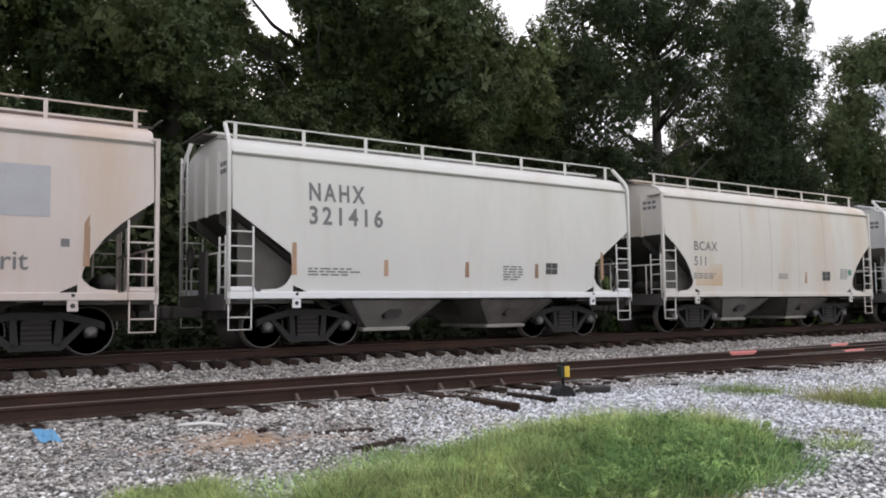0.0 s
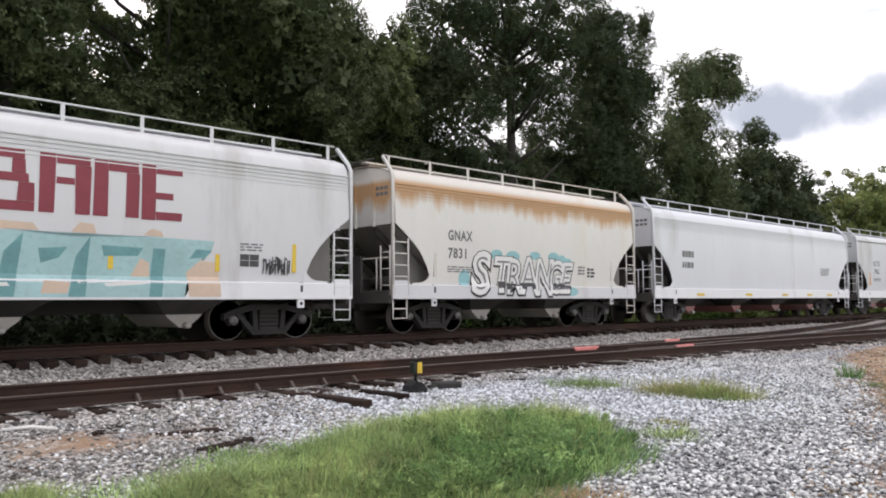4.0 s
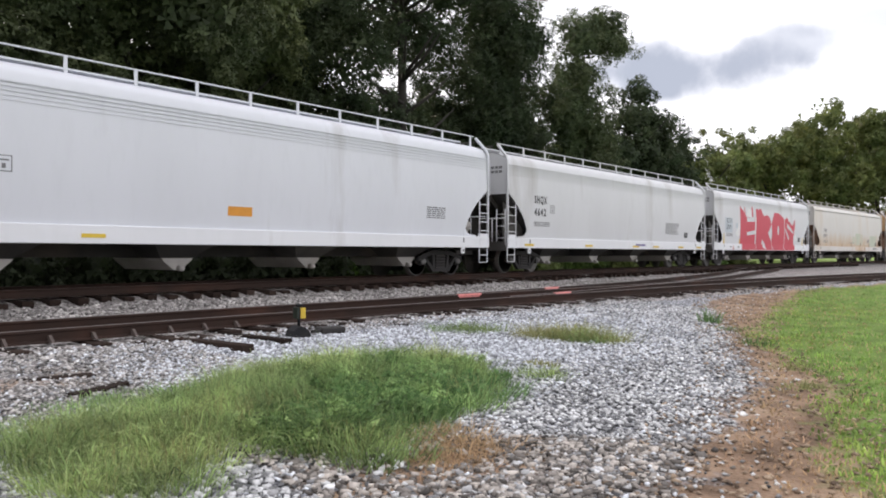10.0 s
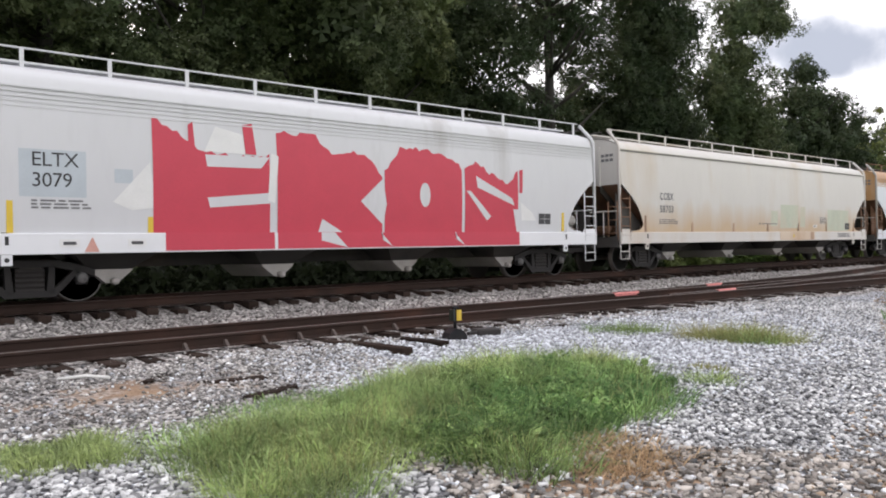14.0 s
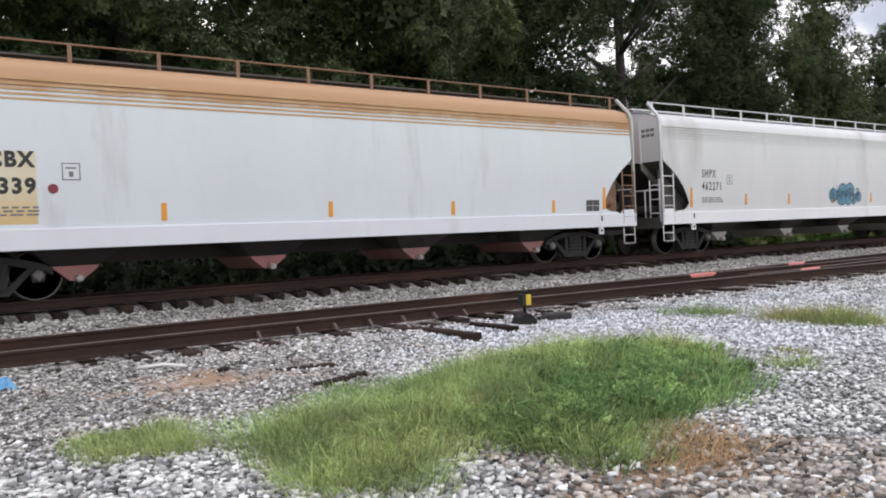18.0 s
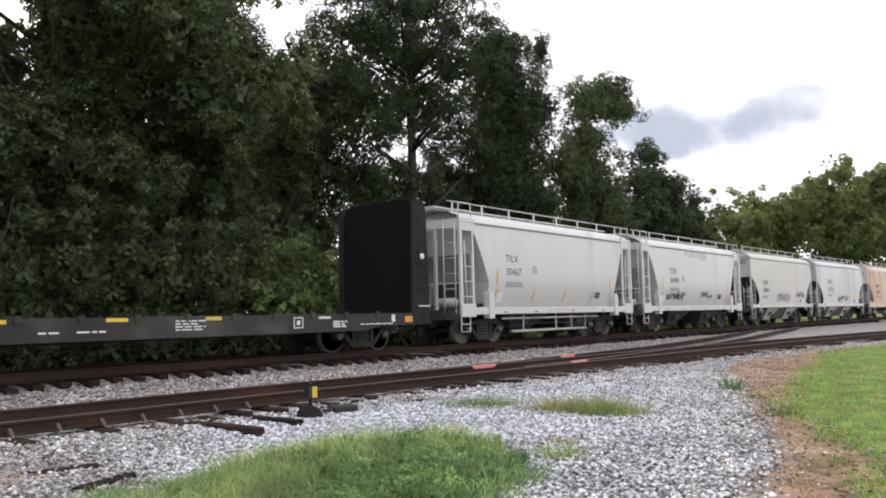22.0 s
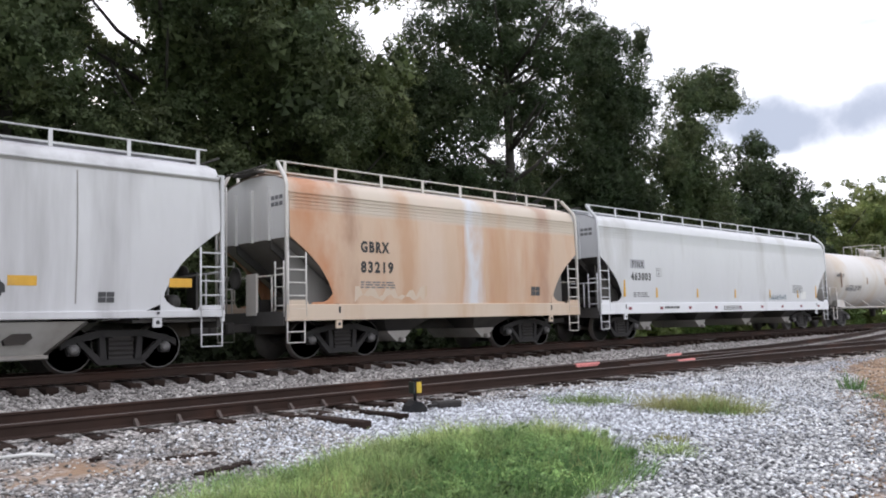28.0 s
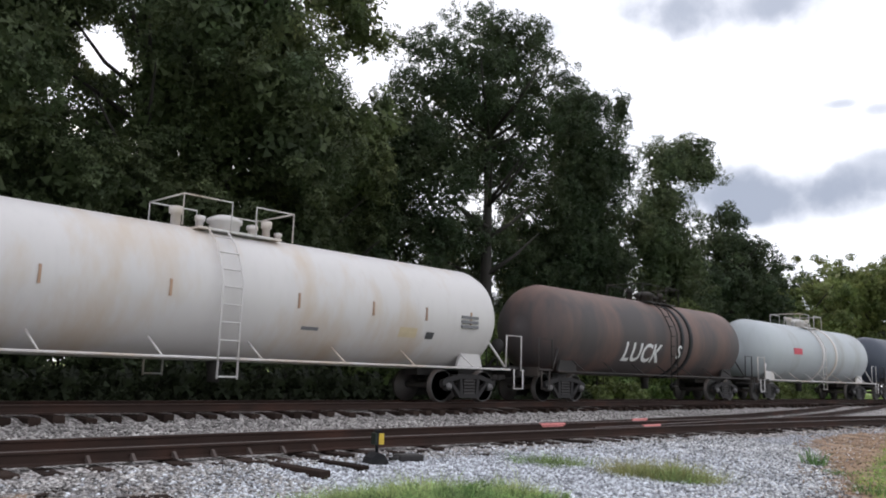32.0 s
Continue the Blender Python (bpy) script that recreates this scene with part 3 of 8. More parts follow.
def track(name, line, x0, x1, z, label, tie_from, tie_to, mesh=TIE, skew=0.0, step=1.0):
    root = tagged(new(name), label, "railway track", kind="structure")
    for offset in (-GAUGE / 2 - 0.037, GAUGE / 2 + 0.037):
        rail(line, x0, x1, offset, z, root, step)
    rng = random.Random(7)
    x = tie_from
    while x < tie_to:
        slope = math.degrees(math.atan(line(x + 0.5) - line(x - 0.5)))
        tie = shared("tie", mesh, None, root, place=pose(x, line(x) + rng.uniform(-0.09, 0.09) + skew, z - 0.178 + rng.uniform(-0.05, 0.004), rng.uniform(-1, 1), 0, slope + rng.uniform(-1.5, 1.5)))
        x += 0.53 + rng.uniform(-0.04, 0.04)
    return root


track("track_main", main_line, -346, 410, RAIL_Z, "main railway track with rust-brown rails on dark timber ties", -8, 75, step=2.0)
track("track_near", through_line, -60, 70, NEAR_Z, "nearer yard track with rusty rails on weathered ties", -4, 45, skew=0.12)
TURNOUT = tagged(new("track_turnout"), "turnout branch joining the yard track to the main track", "railway track", kind="structure")
rail(turnout_line, 11.5, 58, GAUGE / 2 + 0.037, NEAR_Z + 0.004, TURNOUT)
rail(turnout_line, 15.0, 58, -GAUGE / 2 - 0.037, NEAR_Z + 0.004, TURNOUT)
rng = random.Random(11)
for k in range(24):
    x = 12 + k * 0.9
    shared("tie", TIE_LONG, None, TURNOUT, place=pose(x, 0.5 * (through_line(x) + turnout_line(x)) + 0.45 + rng.uniform(-0.1, 0.1), NEAR_Z - 0.20, 0, 0, rng.uniform(-2, 2)))
# pink paint on the rails at the turnout
for line, x, offset in ((through_line, 15.2, 0.755), (turnout_line, 17.35, -0.755), (turnout_line, 19.6, 0.755)):
    bm = bmesh.new()
    box(bm, -0.42, 0.42, -0.041, 0.041, -0.038, 0.006)
    box(bm, -0.36, 0.38, -0.016, 0.016, -0.075, -0.03)
    ob = part("paint_mark", bm, PINK, TURNOUT, "bright pink paint across the rail")
    ob.matrix_basis = pose(x, line(x) + offset, NEAR_Z, 0, 0, math.degrees(math.atan(line(x + 0.5) - line(x - 0.5))))

# braces that hold the near rail upright at the switch
bm = bmesh.new()
slab(bm, [(0.0, 0.0), (0.13, 0.0), (0.03, 0.09), (0.0, 0.09)], -0.02, 0.02)
bmesh.ops.recalc_face_normals(bm, faces=bm.faces)
BRACE = mesh_of("rail_brace", bm, BRACE_STEEL)
for k in range(7):
    x = 4.3 + k * 0.56
    shared("rail_brace", BRACE, None, TURNOUT, place=pose(x, through_line(x) - 0.755 - 0.04, NEAR_Z - 0.165, 0, 0, -90))

# ---- rolling stock ----
WHEEL = 0.457
bm = bmesh.new()
for side in (-1, 1):
    revolve(bm, [(side * 0.79, 0.0), (side * 0.79, 0.12), (side * 0.755, 0.15), (side * 0.75, 0.36), (side * 0.79, 0.385), (side * 0.79, 0.45), (side * 0.70, WHEEL), (side * 0.68, 0.485), (side * 0.655, 0.485), (side * 0.655, 0.0)], "y", 20)
revolve(bm, [(-1.08, 0.0), (-1.08, 0.075), (1.08, 0.075), (1.08, 0.0)], "y", 10)
WHEELSET = mesh_of("wheelset", bm, WHEEL_STEEL)
# lighter worn ring on each wheel, with the rim's highlight in its colour
TYRES = []
for side in (-1, 1):
    bm = bmesh.new()
    revolve(bm, [(side * 0.79, 0.425), (side * 0.797, 0.425), (side * 0.797, 0.448), (side * 0.79, 0.452)], "y", 20)
    TYRES.append(mesh_of("tyre_edge", bm, TYRE_STEEL))
BEARING_STEEL = shade("bearing_steel", (0.17, 0.165, 0.165), 0.5, 0.3, 0.4, 8.0)
BEARINGS = []
for side in (-1, 1):
    bm = bmesh.new()
    revolve(bm, [(side * 1.13, 0.0), (side * 1.13, 0.075), (side * 1.05, 0.11), (side * 0.98, 0.11)], "y", 12)
    for k in range(3):
        a = 2 * math.pi * k / 3
        revolve(bm, [(side * 1.14, 0.02), (side * 1.12, 0.02)], "y", 6, (0.06 * math.cos(a), 0, 0.06 * math.sin(a)))
    BEARINGS.append(mesh_of("bearing_cap", bm, BEARING_STEEL))
# one cast frame: arched top chord, sloped bottom chord, two triangular windows
bm = bmesh.new()
for chord in ([(-1.12, 0.60), (-0.92, 0.68), (-0.45, 0.80), (0.45, 0.80), (0.92, 0.68), (1.12, 0.60), (1.12, 0.46), (0.98, 0.54), (0.80, 0.58), (0.42, 0.67), (-0.42, 0.67), (-0.80, 0.58), (-0.98, 0.54), (-1.12, 0.46)],
              [(-0.86, 0.60), (-0.74, 0.60), (-0.36, 0.24), (0.36, 0.24), (0.74, 0.60), (0.86, 0.60), (0.42, 0.13), (-0.42, 0.13)],
              [(-0.42, 0.70), (-0.32, 0.70), (-0.27, 0.2), (-0.40, 0.2)], [(0.42, 0.70), (0.32, 0.70), (0.27, 0.2), (0.40, 0.2)],
              [(-1.02, 0.50), (-0.98, 0.34), (-0.80, 0.34), (-0.76, 0.50)], [(1.02, 0.50), (0.98, 0.34), (0.80, 0.34), (0.76, 0.50)]):
    slab(bm, chord, -0.07, 0.07)
bmesh.ops.recalc_face_normals(bm, faces=bm.faces)
SIDE_FRAME = mesh_of("side_frame", bm, TRUCK_STEEL)
bm = bmesh.new()
coil = [(0.075 if k % 2 else 0.045, 0.20 + k * 0.045) for k in range(11)]
outline = [(y, z) for y, z in coil] + [(-y, z) for y, z in coil[::-1]]
slab(bm, [(z, y) for y, z in outline], -0.24, 0.24)
bmesh.ops.recalc_face_normals(bm, faces=bm.faces)
for v in bm.verts:
    v.co = Vector((v.co.y, v.co.z, v.co.x))
bmesh.ops.recalc_face_normals(bm, faces=bm.faces)
SPRING = mesh_of("spring_pack", bm, STEEL_DARK)
bm = bmesh.new()
box(bm, -0.2, 0.2, -1.05, 1.05, 0.58, 0.80, 0.03)
box(bm, -0.35, 0.35, -0.3, 0.3, 0.78, 0.92, 0.02)
BOLSTER = mesh_of("truck_bolster", bm, STEEL_DARK)
bm = bmesh.new()
box(bm, -0.02, 0.46, -0.09, 0.09, 0.66, 0.86, 0.02)
box(bm, 0.40, 0.62, -0.13, 0.11, 0.62, 0.90, 0.04)
COUPLER = mesh_of("coupler", bm, STEEL_DARK)
WHEELSETS = []


def add_trucks(car, places):
    for x in places:
        truck = shared("truck", BOLSTER, None, car, place=pose(x, 0, 0))
        for side in (-1, 1):
            shared("side_frame", SIDE_FRAME, None, truck, place=pose(0, side * 1.0, 0))
            shared("spring_pack", SPRING, None, truck, place=pose(0, side * 1.0, 0))
        for dx in (-0.89, 0.89):
            for name, mesh in (("wheelset", WHEELSET), ("tyre_edge", TYRES[0]), ("tyre_edge", TYRES[1]), ("bearing_cap", BEARINGS[0]), ("bearing_cap", BEARINGS[1])):
                ob = shared(name, mesh, None, truck)
                ob.matrix_parent_inverse = Matrix.Translation((dx, 0, WHEEL))
                WHEELSETS.append(ob)


SIDE = {"fold": False}


def half_width(z):
    """Half the width of a hopper's body at a height; the folded kind tucks in towards its foot."""
    if SIDE["fold"] and z < 1.85:
        return 1.58 - 0.32 * (1.85 - z)
    return 1.545 + 0.055 * math.sin(math.pi * min(max((z - 1.2) / 2.6, 0), 1))


ROOF = ((1.545, 3.80), (1.50, 3.99), (1.40, 4.13), (1.02, 4.27), (0.5, 4.35), (0.0, 4.37))


def ladder_mesh(width, low, high, rungs, radius=0.022):
    bm = bmesh.new()
    for x in (0, width):
        tube(bm, [(x, 0, low), (x, 0, high)], radius, 5)
    for k in range(rungs):
        z = low + (high - low) * (k + 0.6) / rungs
        tube(bm, [(0, 0, z), (width, 0, z)], radius * 0.8, 5)
    return mesh_of("ladder", bm)


LADDER_MESHES = {}


def ladder(parent, material, x, y, width, low, high, rungs, name="ladder"):
    key = (width, low, high, rungs, material.name)
    if key not in LADDER_MESHES:
        LADDER_MESHES[key] = ladder_mesh(width, low, high, rungs)
    return shared(name, LADDER_MESHES[key], material, parent, place=pose(x, y, 0))


def lettering(car, text, x, z, high, ink, drum=None, bold=0.0, spacing=1.0, wide=1.0, name="lettering", slant=0.0, depth=0.007):
    """Letters on the road side of a car; x is their left end, z their foot."""
    size = high / 0.70
    bm = bmesh.new()
    bm.from_mesh(letters(text, bold, spacing))
    bmesh.ops.transform(bm, matrix=Matrix.Translation((x, 0, z)) @ pose(0, 0, 0, 90, 0, 0) @ Matrix.Diagonal((size * wide, size, size, 1)), verts=bm.verts)
    if slant:
        for v in bm.verts:
            v.co.x += (v.co.z - z) * slant
    return lay_on_side(name, bm, ink, car, depth, drum)


def lay_on_side(name, bm, ink, car, depth, drum=None):
    """Bend a flat piece on to the curved side of a car, or round a tank of (radius, axis height); a drum of one number is a flat side at that y."""
    bow = not (drum and len(drum) == 1)
    if bow:
        low, high = min(v.co.z for v in bm.verts), max(v.co.z for v in bm.verts)
        for cut_z in np.arange(low + 0.12, high, 0.14):
            bmesh.ops.bisect_plane(bm, geom=bm.verts[:] + bm.edges[:] + bm.faces[:], plane_co=(0, 0, float(cut_z)), plane_no=(0, 0, 1))
    for v in bm.verts:
        if not bow:
            v.co.y = drum[0] - depth
        elif drum:
            r, zc = drum
            v.co.y = -math.sqrt(max(r * r - (v.co.z - zc) ** 2, 0.04)) - depth
        else:
            v.co.y = -(half_width(v.co.z) if v.co.z > 1.275 else 1.617) - depth
    bmesh.ops.recalc_face_normals(bm, faces=bm.faces)
    return part(name, bm, ink, car)


def plate_at(car, name, x0, x1, z0, z1, ink, depth=0.008, label="", y=None):
    """A thin painted or fixed panel on the road side."""
    bm = bmesh.new()
    if y is not None:
        box(bm, x0, x1, y - depth, y + 0.05, z0, z1)
        return part(name, bm, ink, car, label)
    bm.faces.new([bm.verts.new((x, 0, z)) for x, z in ((x0, z0), (x1, z0), (x1, z1), (x0, z1))])
    return lay_on_side(name, bm, ink, car, min(depth, 0.004))


def small_print(car, x, z, lines, width, ink, high=0.032, gap=0.062, seed=1, y=None):
    """Lines of writing too small to read: short bars."""
    rng = random.Random(seed)
    bm = bmesh.new()
    for n in range(lines if lines < 2 else int(lines * 1.6)):
        left, zz = x, z - n * gap
        while left < x + width * rng.uniform(0.75, 1.0):
            w = rng.uniform(0.08, 0.26)
            face = -(half_width(zz) if y is None else -y)
            box(bm, left, min(left + w, x + width), face - 0.007, face + 0.01, zz, zz + high)
            left += w + 0.05
    return part("small_print", bm, ink, car)


CUTS = {
    "round": ((0.0, 2.80), (0.30, 2.58), (0.58, 2.36), (0.84, 2.10), (1.05, 1.80), (1.18, 1.52), (1.22, 1.30)),
    "sharp": ((0.0, 2.78), (0.40, 2.50), (0.80, 2.22), (1.22, 1.93), (1.25, 1.60), (1.26, 1.30)),
    "open": ((0.55, 3.95), (0.70, 3.55), (0.95, 3.05), (1.20, 2.5), (1.42, 2.0), (1.45, 1.6), (1.46, 1.30)),
}


def hopper(spec):
    """A covered hopper car. Its space: x along the train, -y the road side, z 0 at the rail head."""
    L, cut, paint = spec["length"], CUTS[spec["cut"]], spec["paint"]
    trim = spec.get("trim", paint)
    top = spec.get("top", 4.37)
    h = L / 2
    car = tagged(new("hopper_car"), spec["label"], "hopper car", "cars of the freight train")
    end = h - 0.12
    sill_low, sill_high = spec.get("sill", (0.90, 1.27))
    clean = P_SILL if paint in (P_PLAIN, P_BRIGHT, P_GREY, P_IVORY) else trim
    # shell
    ds = sorted({d for d, z in cut} | {0.0})
    stations = [-(end - d) for d in ds]
    inner = np.linspace(-(end - ds[-1]) + 0.4, (end - ds[-1]) - 0.4, max(6, int(L)))
    stations = stations + [float(v) for v in inner] + [-v for v in stations[::-1]]

    def low_of(x):
        d = end - abs(x)
        if d >= cut[-1][0]:
            return sill_high - 0.03
        return float(np.interp(d, [c[0] for c in cut], [c[1] for c in cut]))

    lift = top - 4.37
    bm = bmesh.new()
    rings = []
    for x in stations:
        low = low_of(x)
        side = [(half_width(z), z) for z in np.linspace(low, 3.80 + lift, 8)[:-1]]
        prof = side + [(y, z + lift) for y, z in ROOF]
        ring = [(-y, z) for y, z in prof] + [(y, z) for y, z in prof[-2::-1]]
        rings.append([bm.verts.new((x, y, z)) for y, z in ring])
    for one, two in zip(rings, rings[1:]):
        for k in range(len(one) - 1):
            bm.faces.new((one[k], two[k], two[k + 1], one[k + 1])).smooth = True
    bmesh.ops.recalc_face_normals(bm, faces=bm.faces)
    part("shell", bm, paint, car)
    # end walls and slope sheets
    for s in (-1, 1):
        bm = bmesh.new()
        inset = cut[0][0]
        zc = min(cut[0][1], 2.9)
        xe = s * (end - inset - 0.02)
        prof = [(half_width(zc) - 0.02, zc)] + [(half_width(3.5) - 0.02, 3.5 + lift)] + [(y - 0.02, z + lift - 0.02) for y, z in ROOF]
        ring = [bm.verts.new((xe, -y, z)) for y, z in prof] + [bm.verts.new((xe, y, z)) for y, z in prof[-2::-1]]
        bm.faces.new(ring)
        part("end_wall", bm, spec.get("end_paint", paint), car)
        if s < 0 and spec["cut"] != "open":
            bm = bmesh.new()
            for z in (3.55, 3.70):
                for k in range(3):
                    box(bm, xe - 0.008, xe + 0.01, -1.28 + k * 0.17, -1.15 + k * 0.17, z + lift, z + lift + 0.09)
            part("small_print", bm, GREY_INK, car)
        bm = bmesh.new()
        x1 = s * (end - inset - 2.5)
        if spec["cut"] == "open":
            fall = [(s * (end - d - 0.03), z, half_width(z) - 0.01) for d, z in cut] + [(x1, 0.95, 1.2)]
        else:
            fall = [(xe, zc, 1.5), (x1, 0.95, 1.5)]
        steps = [[bm.verts.new((x, y * w, z)) for y in (-1, 1)] for x, z, w in fall]
        for one, two in zip(steps, steps[1:]):
            bm.faces.new((one[0], one[1], two[1], two[0]))
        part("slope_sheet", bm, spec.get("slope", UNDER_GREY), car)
        for y in () if spec["cut"] == "open" else (-0.75, 0.75):
            bm = bmesh.new()
            slab(bm, [(xe, zc), (xe, zc - 0.22), (x1, 0.7), (x1, 0.92)], y - 0.03, y + 0.03)
            bmesh.ops.recalc_face_normals(bm, faces=bm.faces)
            part("slope_rib", bm, spec.get("rib_paint", UNDER_GREY), car)
        if spec["cut"] != "open":
            for y in (-0.75, 0.0, 0.75):
                bm = bmesh.new()
                box(bm, xe, xe + s * 0.07, y - 0.035, y + 0.035, zc - 0.03, 4.02 + lift)
                part("end_post", bm, spec.get("end_paint", paint), car)
            bm = bmesh.new()
            box(bm, xe - s * 0.03, xe + s * 0.26, -0.5, 0.5, 4.40 + lift, 4.44 + lift)
            tube(bm, [(xe + s * 0.28, -1.06, 4.46 + lift), (xe + s * 0.28, 1.06, 4.46 + lift)], 0.022, 5)
            part("end_walkway", bm, UNDER_GREY, car)
            bm = bmesh.new()
            slab(bm, [(xe + s * 0.10, 1.05), (xe + s * 0.16, 1.05), (xe + s * 0.16, 2.02), (xe + s * 0.10, 2.02)], -0.38, 0.06)
            bmesh.ops.recalc_face_normals(bm, faces=bm.faces)
            part("brake_stand", bm, spec.get("box_paint", UNDER_GREY), car)
            bm = bmesh.new()
            revolve(bm, [(xe + s * 0.20, 0.0), (xe + s * 0.20, 0.27), (xe + s * 0.23, 0.27), (xe + s * 0.23, 0.22), (xe + s * 0.215, 0.20), (xe + s * 0.215, 0.0)], "x", 14, (0, 0.45, 1.95))
            part("brake_wheel", bm, UNDER_GREY, car)
            if s < 0 or "web" in spec:
                bm = bmesh.new()
                slab(bm, [(s * (end - 0.25), 1.0), (s * (end - 1.55), 1.0), (s * (end - 1.55), 1.60), (s * (end - 0.25), 2.56)], -1.18, -1.15)
                bmesh.ops.recalc_face_normals(bm, faces=bm.faces)
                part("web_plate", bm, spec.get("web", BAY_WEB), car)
            tall = ladder(car, spec.get("ladder_paint", trim), 0, 0, 0.46, 1.0, 4.25 + lift, 9, "end_ladder")
            tall.matrix_basis = pose(s * (h - 0.02), 1.05, 0, 0, 0, 90)
        for y in () if spec["cut"] == "open" else (-1, 1):
            bm = bmesh.new()
            box(bm, s * (h - 1.55), s * (h - 1.37), y * 1.545, y * 1.60, sill_low - 0.19, sill_low + 0.03, 0.012)
            pad = part("jacking_pad", bm, spec.get("sill_paint", clean), car)
            # hole and slot are black pieces laid on, painting in their dark insides
            bm = bmesh.new()
            revolve(bm, [(y * 1.606, 0.0), (y * 1.606, 0.042), (y * 1.59, 0.042), (y * 1.59, 0.0)], "y", 10, (s * (h - 1.46), 0, sill_low - 0.09))
            part("pad_hole", bm, BLACK_INK, pad)
            bm = bmesh.new()
            box(bm, s * (h - 1.49), s * (h - 1.43), y * 1.60, y * 1.619, sill_low + (sill_high - sill_low) * 0.45, sill_low + (sill_high - sill_low) * 0.85)
            part("sill_slot", bm, BLACK_INK, car)
        if s < 0 and spec["cut"] != "open":
            grips = ladder(car, spec.get("ladder_paint", trim), 0, 0, 0.36, 1.0, 2.25, 3, "end_ladder")
            grips.matrix_basis = pose(s * (h - 0.02), -1.5, 0, 0, 0, 90)
        bm = bmesh.new()
        box(bm, s * (h - 1.9), s * (h - 0.05), -1.45, 1.45, 0.93, 0.99)
        box(bm, s * (h - 0.14), s * h, -1.5, 1.5, 0.80, 1.12)
        box(bm, s * (h - 1.35), s * (h - 1.25), -0.5, 0.5, 0.99, 2.0)
        part("end_platform", bm, UNDER_GREY, car)
        bm = bmesh.new()
        for y in (-0.9, 0.9):
            tube(bm, [(s * (h - 0.08), y, 1.0), (s * (h - 0.08), y, 1.95)], 0.022, 5)
        tube(bm, [(s * (h - 0.08), -1.5, 1.95), (s * (h - 0.08), 1.5, 1.95)], 0.022, 5)
        part("end_handrail", bm, trim, car)
        bm = bmesh.new()
        revolve(bm, [(-0.55, 0.05), (-0.5, 0.16), (0.35, 0.16), (0.4, 0.05)], "y", 12, (s * (h - 0.75), -0.3, 1.35))
        box(bm, s * (h - 0.95), s * (h - 0.55), 0.4, 0.75, 1.0, 1.45, 0.02)
        part("brake_reservoir", bm, spec.get("tank_paint", UNDER_GREY), car)
        if s > 0 and L > 15:
            bm = bmesh.new()
            revolve(bm, [(h - 1.45, 0.0), (h - 1.42, 0.16), (h - 1.3, 0.21), (h - 0.75, 0.21), (h - 0.63, 0.16), (h - 0.60, 0.0)], "x", 14, (0, -1.15, 1.62))
            box(bm, h - 1.2, h - 1.1, -1.3, -1.0, 1.0, 1.45)
            box(bm, h - 0.9, h - 0.8, -1.3, -1.0, 1.0, 1.45)
            part("air_reservoir", bm, spec.get("reservoir", WHITE_CAST), car, "dirty white air reservoir")
        shared("coupler", COUPLER, None, car, place=pose(s * h, 0, 0, 0, 0, 0 if s > 0 else 180))
        for y in (-1, 1):
            bm = bmesh.new()
            if spec.get("square_ends"):
                box(bm, s * (h - 0.10), s * (h - 0.02), y * 1.53, y * 1.605, 0.92, 3.98 + lift, 0.01)
                box(bm, s * (h - 0.16), s * (h - 0.02), y * 1.05, y * 1.60, 3.94 + lift, 3.985 + lift)
            elif spec["cut"] == "open":
                box(bm, s * (h - 0.12), s * (h - 0.02), y * 1.52, y * 1.61, 0.92, 4.02, 0.01)
            else:
                tube(bm, [(s * (h - 0.05), y * 1.57, 0.92), (s * (h - 0.05), y * 1.57, 3.95 + lift), (s * (h - 0.07), y * 1.50, 4.12 + lift), (s * (h - 0.12), y * 1.10, 4.55 + lift)], 0.05, 4)
            part("corner_post", bm, trim, car)
            x = -h + 0.06 if s < 0 else h - 0.56
            if spec["cut"] == "open":
                for z in (1.52, 2.0, 2.48):
                    bm = bmesh.new()
                    tube(bm, [(s * (h - 0.72), y * 1.585, z), (s * (h - 0.05), y * 1.585, z)], 0.018, 5)
                    part("ladder_rung", bm, trim, car)
                bm = bmesh.new()
                for d in (0.07, 0.70):
                    tube(bm, [(s * (h - d), y * 1.52, 3.98), (s * (h - d), y * 1.52, 4.50), (s * (h - d), y * 1.06, 4.60)], 0.022, 5)
                tube(bm, [(s * (h - 0.07), y * 1.52, 4.50), (s * (h - 0.70), y * 1.52, 4.50)], 0.022, 5)
                tube(bm, [(s * (h - 0.07), y * 1.52, 4.26), (s * (h - 0.70), y * 1.52, 4.26)], 0.018, 5)
                part("roof_handhold", bm, trim, car)
                bm = bmesh.new()
                box(bm, s * (h - 0.78), s * (h - 0.02), y * 1.55, y * 1.622, 0.88, 1.30, 0.012)
                part("end_plate", bm, trim, car)
            else:
                ladder(car, spec.get("ladder_paint", trim), x, y * 1.60, 0.48, 1.0, 2.45, 5)
            bm = bmesh.new()
            x0, x1 = (-h + 0.06, -h + 0.52) if s < 0 else (h - 0.52, h - 0.06)
            tube(bm, [(x0, y * 1.56, sill_low + 0.02), (x0, y * 1.56, 0.42), (x1, y * 1.56, 0.42), (x1, y * 1.56, sill_low + 0.02)], 0.018, 5)
            tube(bm, [(x0, y * 1.56, 0.66), (x1, y * 1.56, 0.66)], 0.016, 5)
            part("step_stirrup", bm, trim, car)
        if spec["cut"] == "open":
            bm = bmesh.new()
            for y in (-1, 1):
                for d in (0.12, 0.72):
                    box(bm, s * (h - d - 0.07), s * (h - d + 0.03), y * 1.56, y * 1.48, 0.95, 4.0)
                box(bm, s * (h - 0.85), s * (h - 0.03), y * 1.57, y * 1.47, 3.62, 4.02)
